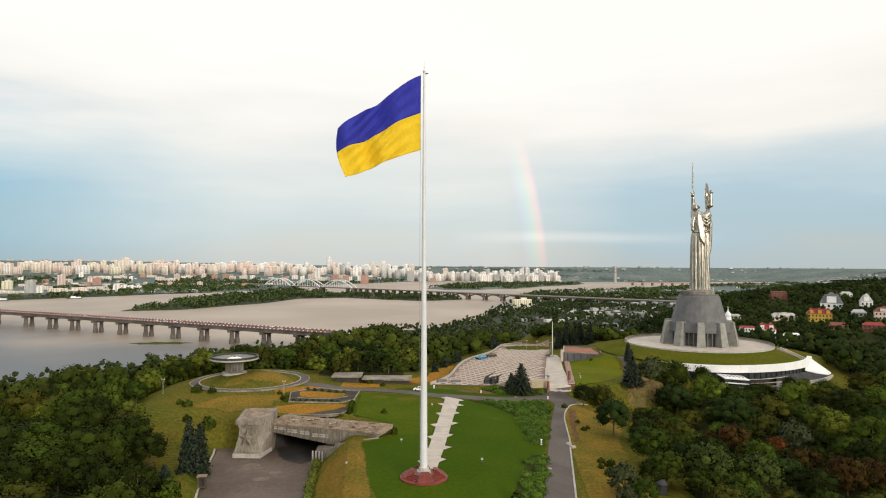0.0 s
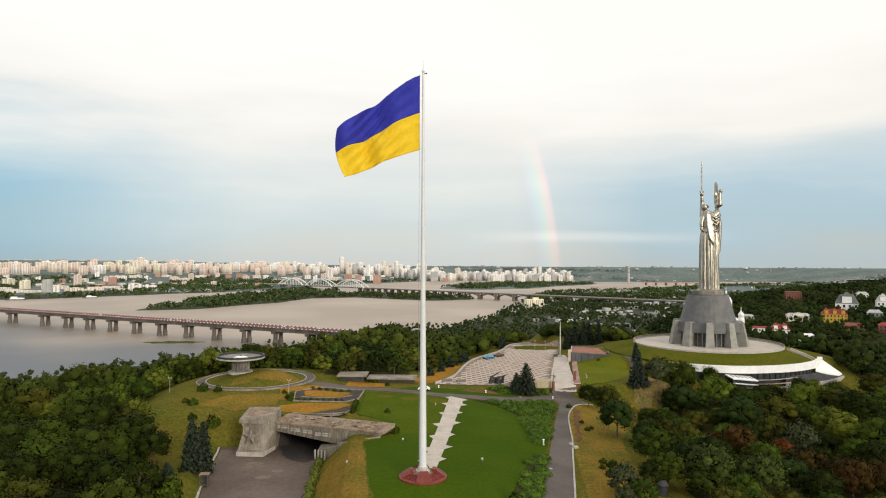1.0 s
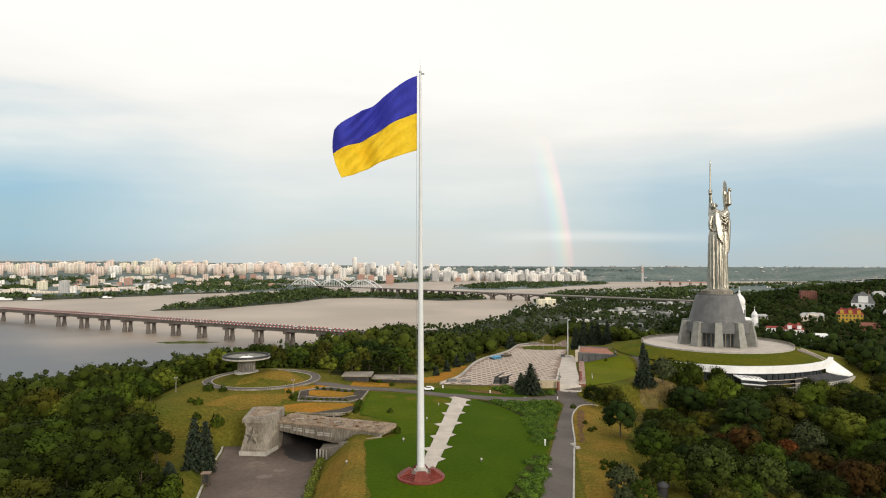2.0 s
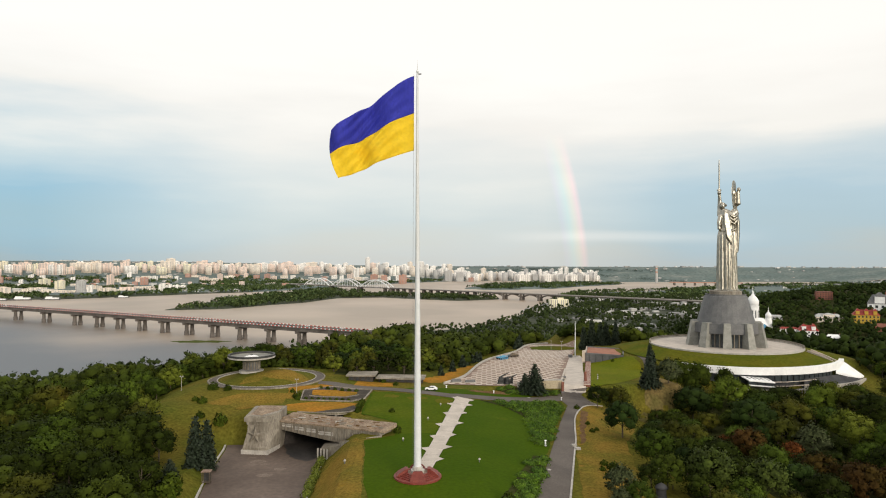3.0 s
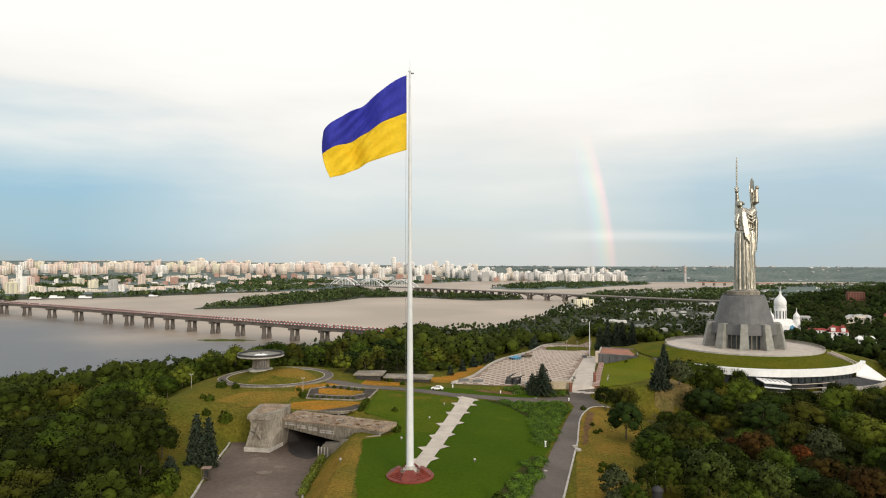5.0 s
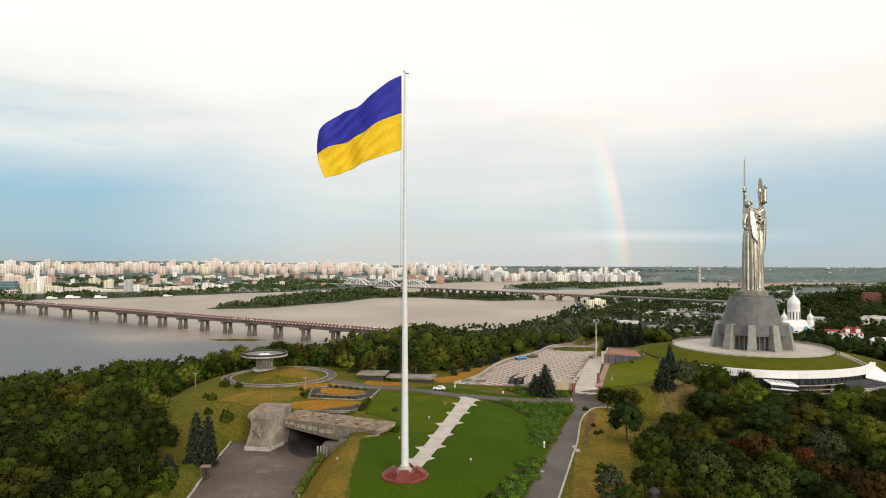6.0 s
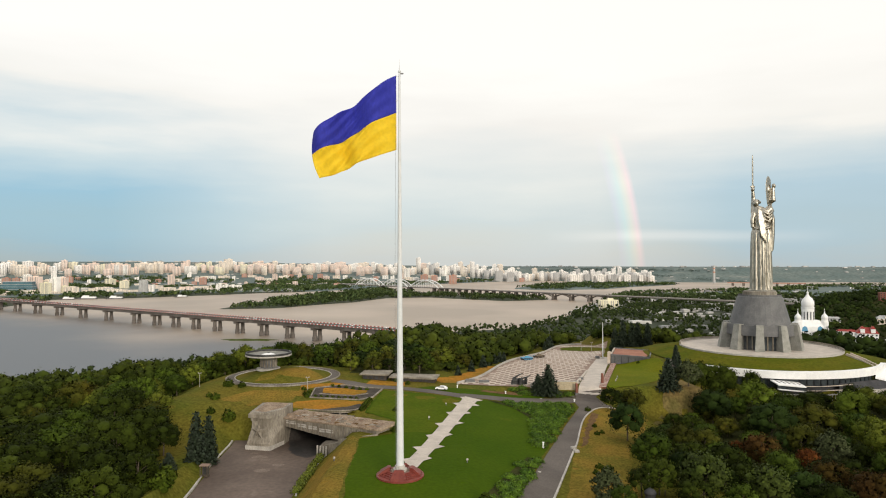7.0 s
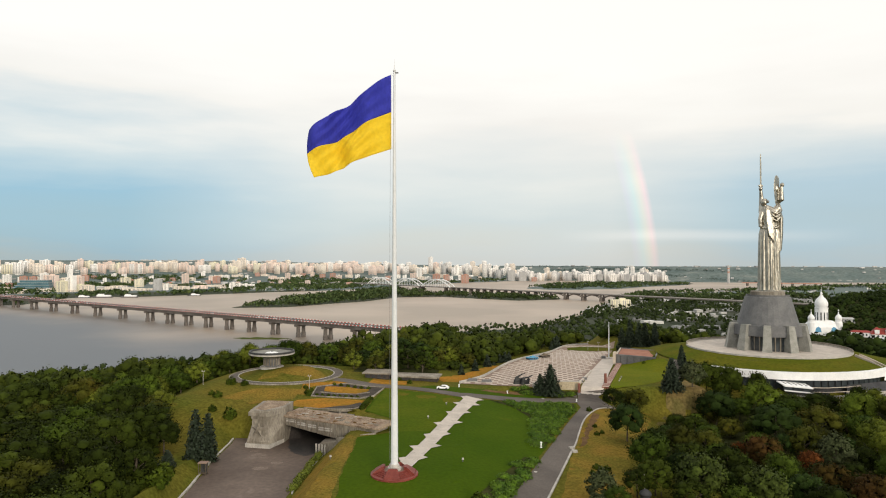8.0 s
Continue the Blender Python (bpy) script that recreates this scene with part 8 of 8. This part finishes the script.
BLOCKS = [
    block("facade_white", 46, 16, 62, 18, 9, "tall white block of flats across the river"),
    block("facade_cream", 58, 15, 52, 16, 11, "cream slab of flats across the river"),
    block("facade_pink", 34, 18, 70, 20, 7, "pinkish tower of flats across the river"),
    block("facade_white", 28, 20, 78, 22, 6, "slim white tower of flats across the river", True),
    block("facade_cream", 90, 14, 34, 10, 16, "long cream slab of flats across the river"),
    block("facade_grey", 36, 20, 66, 18, 7, "grey tower of flats across the river"),
    block("facade_rust", 40, 18, 62, 18, 8, "rust-coloured block of flats across the river"),
    block("facade_pink", 62, 15, 48, 14, 12, "pale pink slab of flats across the river"),
    block("facade_yellow", 44, 18, 60, 16, 8, "yellowish block of flats across the river"),
]
used_block = set()


def put_block(k, x, y, size, turn, tall=1.0):
    z = float(far_ground(np.array(x), np.array(y))[0])
    m = pose(x, y, z, 0, 0, turn) @ Matrix.Diagonal((size, size, size * tall, 1))
    if k not in used_block:
        used_block.add(k)
        BLOCKS[k].matrix_basis = m
    else:
        copy_thing(BLOCKS[k], m)


r_ = random.Random(12)


def bearing(deg, dist):
    return dist * math.sin(radians(deg)), dist * math.cos(radians(deg)) - 146


def skyline():
    """The closed row of flats along the horizon, too far off to pick apart: one mesh of walls, window strips and lift houses."""
    faces = ["facade_white", "facade_cream", "facade_pink", "facade_grey", "facade_yellow", "facade_rust", "window_band"]
    rows = []
    deg = -44.0
    while deg < 16.4:
        d = r_.uniform(4330, 4570)
        x, y = bearing(deg, d)
        z = float(far_ground(np.array(x), np.array(y))[0])
        west = deg < -3
        mat = r_.choice((0, 1, 1, 2, 2, 0, 4, 1, 2) if west else (0, 0, 3, 0, 1, 0))
        wide, deep = r_.uniform(26, 74) if west else r_.uniform(24, 40), r_.uniform(14, 20)
        tall = r_.choice((40, 44, 48, 52, 56, 60, 64)) * (1.12 if r_.random() < 0.12 else 1.0) * (1.0 if west else 1.1)
        if r_.random() < 0.03:
            tall, wide, mat = tall * 1.45, 30, 0
        turn = r_.uniform(-14, 14) - deg * 0.5
        rows.append((x, y, z - 6, wide, deep, tall + 6, turn, mat))
        c, s = math.cos(radians(turn)), math.sin(radians(turn))
        bays = max(3, int(wide / 7))
        for k in range(bays):
            u, v = (-0.5 + (k + 0.5) / bays) * wide, -deep / 2 - 0.1
            rows.append((x + u * c - v * s, y + u * s + v * c, z + 2, wide / bays * 0.4, 0.6, tall - 4, turn, 6))
        rows.append((x + 0.1 * wide * c, y + 0.1 * wide * s, z + tall, wide * 0.28, deep * 0.5, 4.5, turn, mat))
        if r_.random() < 0.4:
            u = wide * r_.choice((-0.36, 0.36))
            rows.append((x + u * c, y + u * s, z + tall, wide * 0.26, deep, r_.choice((3, 6, 9)), turn, mat))
        deg += r_.uniform(0.17, 0.34) * (1.25 if west else 0.9)
    data = np.array(rows)
    ca, sa = np.cos(np.radians(data[:, 6]))[:, None], np.sin(np.radians(data[:, 6]))[:, None]
    u = data[:, 3:4] / 2 * np.array([[-1, 1, 1, -1, -1, 1, 1, -1]])
    v = data[:, 4:5] / 2 * np.array([[-1, -1, 1, 1, -1, -1, 1, 1]])
    z = data[:, 2:3] + data[:, 5:6] * np.array([[0, 0, 0, 0, 1, 1, 1, 1]])
    verts = np.stack([data[:, 0:1] + u * ca - v * sa, data[:, 1:2] + u * sa + v * ca, z], -1).reshape(-1, 3)
    six = np.array([(0, 3, 2, 1), (4, 5, 6, 7), (0, 1, 5, 4), (1, 2, 6, 5), (2, 3, 7, 6), (3, 0, 4, 7)])
    quads = (np.arange(len(data))[:, None, None] * 8 + six).reshape(-1, 4)
    me = mesh_np("skyline", verts, quads, faces[0])
    for f in faces[1:]:
        me.materials.append(M[f])
    me.polygons.foreach_set("material_index", np.repeat(data[:, 7].astype(np.int32), 6))
    me.update()
    tagged(new("skyline", me), "closed row of pale pink and white flats along the horizon", "apartment blocks", kind="stuff")


skyline()
# the looser rows before it
deg = -43.0
while deg < 1.5:
    d = r_.uniform(3980, 4260)
    put_block(r_.choice((0, 1, 2, 3, 7, 6, 4)), *bearing(deg, d), r_.uniform(0.7, 1.0), r_.uniform(-20, 20), r_.uniform(0.55, 0.95))
    deg += r_.uniform(0.4, 0.95)
deg = -43.5
while deg < -9:
    d = r_.uniform(3250, 3800)
    put_block(r_.choice((4, 4, 1, 7, 2, 8, 6, 0)), *bearing(deg, d), r_.uniform(0.6, 0.9), r_.uniform(-25, 25), r_.uniform(0.45, 0.85))
    deg += r_.uniform(0.5, 1.2)
deg = -44.0
while deg < -19.5:
    d = r_.uniform(2860, 3250) + 10 * max(0, deg + 34)
    put_block(r_.choice((4, 4, 1, 4, 7)), *bearing(deg, d), r_.uniform(0.9, 1.3), r_.uniform(-12, 12), r_.uniform(0.3, 0.45))
    deg += r_.uniform(0.5, 1.0)
# landmarks of the near bank: four white towers, pale pink towers, rust towers by the bows
for deg, d, k, s, t in ((-35.2, 3900, 6, 1.0, 1.25), (-34.6, 3920, 6, 0.95, 1.25), (-33.9, 3940, 0, 0.95, 1.35), (-32.7, 2600, 8, 0.75, 1.2), (-32.1, 2610, 3, 0.8, 1.0), (-31.5, 2620, 8, 0.6, 1.0), (-31.0, 2590, 1, 0.55, 0.9), (-27.4, 3400, 8, 1.3, 1.0), (-20.3, 3010, 3, 1.0, 0.72), (-19.8, 3030, 3, 0.95, 0.62), (-19.3, 3040, 3, 0.95, 0.58), (-18.8, 3050, 0, 0.8, 0.6), (-33.4, 2800, 2, 1.05, 0.8), (-32.6, 2830, 1, 1.0, 0.9), (-31.7, 2860, 2, 1.0, 0.75), (-26.0, 3000, 5, 0.9, 0.8), (-25.4, 3010, 3, 0.85, 0.75),
                        (-28.4, 3700, 8, 1.6, 0.85), (-24.0, 3600, 2, 1.1, 1.2), (-21.6, 3800, 6, 1.1, 1.0), (-3.1, 3900, 6, 1.2, 1.15), (-2.2, 3900, 6, 1.1, 1.15), (-0.6, 3850, 6, 1.3, 1.2), (-4.6, 4200, 3, 1.3, 1.15), (-1.4, 4350, 3, 1.3, 1.2), (5.4, 4250, 6, 1.0, 0.9), (4.4, 4270, 5, 1.4, 1.0), (3.4, 4300, 5, 1.4, 1.0),
                        (-38, 2950, 2, 1.1, 0.9), (-37.2, 2980, 0, 1.1, 0.8), (-39.6, 3000, 1, 1.2, 0.9), (-41, 2980, 0, 1.2, 0.9)):
    near_bank = deg < -30 and d < 2900
    put_block(k, *bearing(deg, d * (1.15 if near_bank else 1)), s * (1.75 if near_bank else 1), r_.uniform(-10, 10), t)
for deg in np.arange(9.3, 15.8, 0.55):
    put_block(r_.choice((0, 3, 0, 5)), *bearing(float(deg), 4300 + r_.uniform(-40, 60)), 1.05, r_.uniform(-8, 8), 1.12)


def low_roofs(name, label, seed, count, x0, x1, y0, y1, keep, size):
    """Low sheds and houses too small to tell apart."""
    bm = bmesh.new()
    r2 = random.Random(seed)
    for x, y, z in scatter(seed, count, x0, x1, y0, y1, keep):
        s = size * r2.uniform(0.5, 1.3)
        box(bm, x, y, z - 2, s * r2.uniform(0.8, 2.2), s, 2 + s * r2.uniform(0.25, 0.55), r2.uniform(0, 90), 0.95)
    return single(name, bm, "roofs", label, "houses", kind="stuff")


low_roofs("sheds", "pale low houses and sheds in the lowland", 71, 640, 330, 1500, 1000, 2300, lambda x, y, z, s: (z <= -80) & (s > 12) & (np.sin(x * 0.013) * np.sin(y * 0.011 + 1) < 0.1), 13)
low_roofs("sheds", "pale low buildings of the far districts", 72, 1100, -2600, 3600, 2500, 4700, lambda x, y, z, s: (s > 30) & (inside_by(ISLAND, x, y) < 0) & (inside_by(ISLE, x, y) < 0), 15)
low_roofs("boathouses", "white boathouses on the river bank", 73, 60, 280, 420, 1500, 1900, lambda x, y, z, s: (s > -8) & (s < 40), 14)


def build_lone_block():
    x, y = 413, 1655
    b = block("facade_yellow", 52, 16, 26, 6, 9, "pale green-yellow office block by the river")
    b.matrix_basis = pose(x, y, WATER_Z + 3, 0, 0, 4)
    b["group"] = ""


build_lone_block()


def build_glass_block():
    x, y = bearing(-34.6, 3150)
    b = thing("glass_office", (x, y, WATER_Z + 3), "low dark teal glass office by the far bank", "office block")
    for k in range(5):
        bm = bmesh.new()
        box(bm, x + 4 * k, y, WATER_Z - 3 + 10.2 * k, 150 - 11 * k, 40, 8.6 + (6 if k == 0 else 0), 12)
        part("storey", bm, "teal_glass", b)
        bm = bmesh.new()
        box(bm, x + 4 * k, y, WATER_Z + 5.6 + 10.2 * k + 0.02, 152 - 11 * k, 42, 1.5, 12)
        part("floor_band", bm, "facade_grey", b)


M["teal_glass"] = material("teal_glass", (0.05, 0.12, 0.15), (0.08, 0.17, 0.20), 0.03, 0.3, contrast=0.15)
build_glass_block()


def build_barge(x, y, size, turn):
    b = thing("river_barge", (0, 0, 0), "white moored river boat at the far bank", "boat", "moored boats")
    bm = bmesh.new()
    rings(bm, [[(-20, 0, -1), (-16, -4, -1), (18, -4, -1), (18, 4, -1), (-16, 4, -1)], [(-24, 0, 2.5), (-18, -5, 2.5), (20, -5, 2.2), (20, 5, 2.2), (-18, 5, 2.5)]])
    part("hull", bm, "greyroof", b)
    bm = bmesh.new()
    box(bm, 2, 0, 2.3, 28, 7.5, 3.2)
    part("cabin", bm, "white", b)
    bm = bmesh.new()
    box(bm, -4, 0, 5.5, 12, 6, 2.6)
    part("upper_cabin", bm, "white", b)
    b.matrix_basis = pose(x, y, WATER_Z, 0, 0, turn) @ Matrix.Scale(size, 4)


for x, y, s, t in ((-1275, 2075, 1.6, 12), (-1190, 2095, 1.4, 12), (-1330, 2050, 1.2, 10), (-1010, 2215, 1.1, 30), (330, 1640, 0.8, 60), (352, 1690, 0.7, 60)):
    build_barge(x, y, s, t)


def build_reed_mat():
    r2 = random.Random(23)
    pts = []
    for k in range(26):
        a = 2 * math.pi * k / 26
        pts.append((-345 + 46 * math.cos(a) * r2.uniform(0.7, 1.15), 955 + 20 * math.sin(a) * r2.uniform(0.5, 1.2), 0))
    bm = bmesh.new()
    rings(bm, [[(p[0], p[1], WATER_Z - 0.5) for p in pts], [(p[0], p[1], WATER_Z + 0.15) for p in pts]])
    single("water_weed", bm, "leaf_light", "bright green mat of water weed by the bridge", "water weed")


build_reed_mat()


def build_chimney():
    x, y = bearing(21.0, 4350)
    z = float(far_ground(np.array(x), np.array(y))[0])
    c = thing("power_chimney", (x, y, z), "tall grey power station chimney", "chimney")
    bm = bmesh.new()
    turned(bm, x, y, [(9, z - 5), (7, z + 60), (5.5, z + 115)], 12)
    part("shaft", bm, "facade_grey", c)
    for h in (70, 92):
        bm = bmesh.new()
        turned(bm, x, y, [(7.2, z + h), (7.0, z + h + 8)], 12, caps=False)
        part("band", bm, "facade_rust", c)


build_chimney()


def build_far_bridge():
    a, b = Vector(bearing(22.0, 3950)), Vector(bearing(27.5, 4000))
    bridge = thing("distant_bridge", (a.x, a.y, WATER_Z), "distant reddish bridge over a side arm", "bridge")
    bm = bmesh.new()
    edging(bm, [a, b], 14, 4, level=-74, sink=0)
    part("deck", bm, "facade_rust", bridge)
    for k in range(7):
        p = a.lerp(b, (k + 0.5) / 7)
        bm = bmesh.new()
        box(bm, p.x, p.y, WATER_Z - 3, 10, 10, 18)
        part("pier", bm, "bridge", bridge)


build_far_bridge()


# ---- church and houses on the far hill ----
def onion(bm, x, y, z, r, seg=20):
    turned(bm, x, y, [(r * 0.86, z), (r * 1.0, z + r * 0.35), (r * 0.98, z + r * 0.8), (r * 0.72, z + r * 1.25), (r * 0.34, z + r * 1.6), (r * 0.14, z + r * 1.95), (r * 0.2, z + r * 2.1), (r * 0.05, z + r * 2.35)], seg)
    return bm


def build_church():
    x, y = 453.0, 700.0
    z = -48.0
    ch = thing("church", (x, y, z), "white church with a tall round drum and domes", "church")
    bm = bmesh.new()
    rings(bm, [[(x + a, y + b, z + h) for a, b in ((-21 * f, -13 * f), (21 * f, -13 * f), (21 * f, 13 * f), (-21 * f, 13 * f))] for h, f in ((-6, 1), (12, 1), (15, 0.86), (20, 0.6))])
    part("nave", bm, "white", ch)
    bm = bmesh.new()
    turned(bm, x, y, [(9.6, z + 12), (9.6, z + 17), (8.6, z + 18), (8.6, z + 35), (9.2, z + 35.6), (9.2, z + 36.4)], 24)
    drum = part("drum", bm, "white", ch, smooth=False)
    for k in range(12):
        a = 2 * math.pi * k / 12
        bm = bmesh.new()
        box(bm, x + 8.5 * math.cos(a), y + 8.5 * math.sin(a), z + 20.5, 0.5, 1.5, 10, math.degrees(a))
        part("drum_window", bm, "glass", drum)
    part("dome", onion(bmesh.new(), x, y, z + 36.2, 8.8), "white", ch, smooth=True)
    bm = bmesh.new()
    box(bm, x, y, z + 56, 0.35, 0.35, 6)
    box(bm, x, y, z + 59.6, 2.2, 0.35, 0.4)
    part("cross", bm, "white", ch)
    for dx, dy in ((-19, -9), (19.5, -9)):
        bm = bmesh.new()
        turned(bm, x + dx, y + dy, [(5.2, z - 6), (5.2, z + 18), (4.6, z + 18.6), (4.4, z + 21)], 16)
        tower = part("side_tower", bm, "white", ch)
        part("side_dome", onion(bmesh.new(), x + dx, y + dy, z + 21, 4.5, 16), "white", tower, smooth=True)
        bm = bmesh.new()
        box(bm, x + dx, y + dy, z + 31, 0.35, 0.35, 4)
        box(bm, x + dx, y + dy, z + 33.2, 1.8, 0.35, 0.4)
        part("cross", bm, "white", tower)
    for s in (-1, 1):
        bm = bmesh.new()
        rings(bm, [[(x + s * 11 - 4.5, y - 13.2, z + 6), (x + s * 11 + 4.5, y - 13.2, z + 6), (x + s * 11 + 3.2, y - 13.2, z + 11), (x + s * 11, y - 13.2, z + 13), (x + s * 11 - 3.2, y - 13.2, z + 11)],
                   [(x + s * 11 - 4.5, y - 13.0, z + 6), (x + s * 11 + 4.5, y - 13.0, z + 6), (x + s * 11 + 3.2, y - 13.0, z + 11), (x + s * 11, y - 13.0, z + 13), (x + s * 11 - 3.2, y - 13.0, z + 11)]])
        part("painted_panel", bm, "bluepaint", ch, "blue painted lunette")
    ch.scale = (0.86, 0.86, 0.98)


build_church()


def house(x, y, z, wide, deep, tall, wall, roof, turn, label, pitch=0.4, dormers=0, bays=5, floors=2):
    h = thing("house", (0, 0, 0), label, "house", "houses on the far hill")
    bm = bmesh.new()
    box(bm, 0, 0, -8, wide, deep, tall + 8)
    part("wall", bm, wall, h)
    bm = bmesh.new()
    e = 0.8
    rise_ = deep * pitch
    w2, d2 = wide / 2 + e, deep / 2 + e
    inset = deep * 0.35
    vs = [bm.verts.new(p) for p in ((-w2, -d2, tall), (w2, -d2, tall), (w2, d2, tall), (-w2, d2, tall), (-w2 + inset, 0, tall + rise_), (w2 - inset, 0, tall + rise_))]
    for f in ((0, 1, 5, 4), (2, 3, 4, 5), (1, 2, 5), (3, 0, 4), (3, 2, 1, 0)):
        bm.faces.new([vs[i] for i in f])
    part("roof", bm, roof, h)
    for k in range(bays):
        for f in range(floors):
            bm = bmesh.new()
            fh = tall / floors
            box(bm, -wide / 2 + (k + 0.5) * wide / bays, -deep / 2 - 0.05, f * fh + fh * 0.25, wide / bays * 0.42, 0.3, fh * 0.5)
            part("window", bm, "glass", h)
    for k in range(dormers):
        x0 = -wide / 2 + (k + 0.5) * wide / dormers
        bm = bmesh.new()
        box(bm, x0, -deep * 0.3, tall, wide / dormers * 0.42, deep * 0.4, rise_ * 0.8)
        d_ = part("dormer", bm, wall, h)
        bm = bmesh.new()
        box(bm, x0, -deep * 0.3, tall + rise_ * 0.8, wide / dormers * 0.52, deep * 0.46, rise_ * 0.45, 0, 0.2)
        part("dormer_roof", bm, roof, d_)
    bm = bmesh.new()
    box(bm, wide * 0.25, deep * 0.1, tall + rise_ * 0.4, 1.2, 1.2, rise_ * 0.9)
    part("chimney", bm, "brick", h)
    h.matrix_basis = pose(x, y, z + 1.0, 0, 0, turn) @ Matrix.Scale(0.88, 4)
    return h


house(484, 630, -49.9, 24, 15, 13, "white", "red_roof", -20, "white house with a red roof and dormers", 0.5, 2, 5, 3)
house(487, 675, -46.4, 24, 10, 6, "white", "red_roof", -25, "long low white wing with a red roof", 0.25, 0, 6, 1)
house(610, 703, -35.3, 34, 17, 11, "yellow", "red_roof", -28, "bright yellow villa with a red roof", 0.45, 3, 7, 2)
house(574, 728, -36.6, 37, 16, 7, "facade_cream", "facade_grey", -22, "cream classical house with a low grey roof", 0.3, 1, 8, 1)
house(689, 783, -24.1, 34, 22, 9, "white", "greyroof", -35, "hall with a dark roof and white gable", 0.7, 1, 4, 1)
house(683, 904, -16.5, 27, 15, 14, "brick", "brick", -20, "red brick block among trees", 0.05, 0, 6, 4)
house(743, 779, -20.5, 18, 16, 8, "white", "facade_grey", -30, "white gabled house among trees", 0.7, 1, 3, 1)
house(781, 870, -11.8, 19, 11, 6, "white", "facade_grey", -20, "small white house near the hill's crest", 0.4, 0, 4, 1)
house(621, 617, -41.0, 27, 14, 9, "brick", "red_roof", -35, "red brick house with a tiled roof", 0.3, 0, 5, 2)
house(685, 676, -32.5, 25, 17, 13, "facade_pink", "brick", -35, "pink house with a brown roof", 0.4, 1, 5, 2)
house(675, 710, -30.7, 21, 14, 7, "facade_grey", "facade_grey", -30, "grey house with a pale grey roof", 0.35, 0, 4, 1)
house(594, 646, -41.0, 26, 14, 6, "brick", "brick", -30, "brown low house among trees", 0.3, 0, 4, 1)
house(519, 763, -37.8, 21, 11, 6, "facade_grey", "facade_grey", -20, "grey shed among the trees", 0.2, 0, 4, 1)
house(505, 610, -49.2, 22, 10, 5, "white", "white", -20, "white tent-like shed on the slope", 0.4, 0, 3, 1)
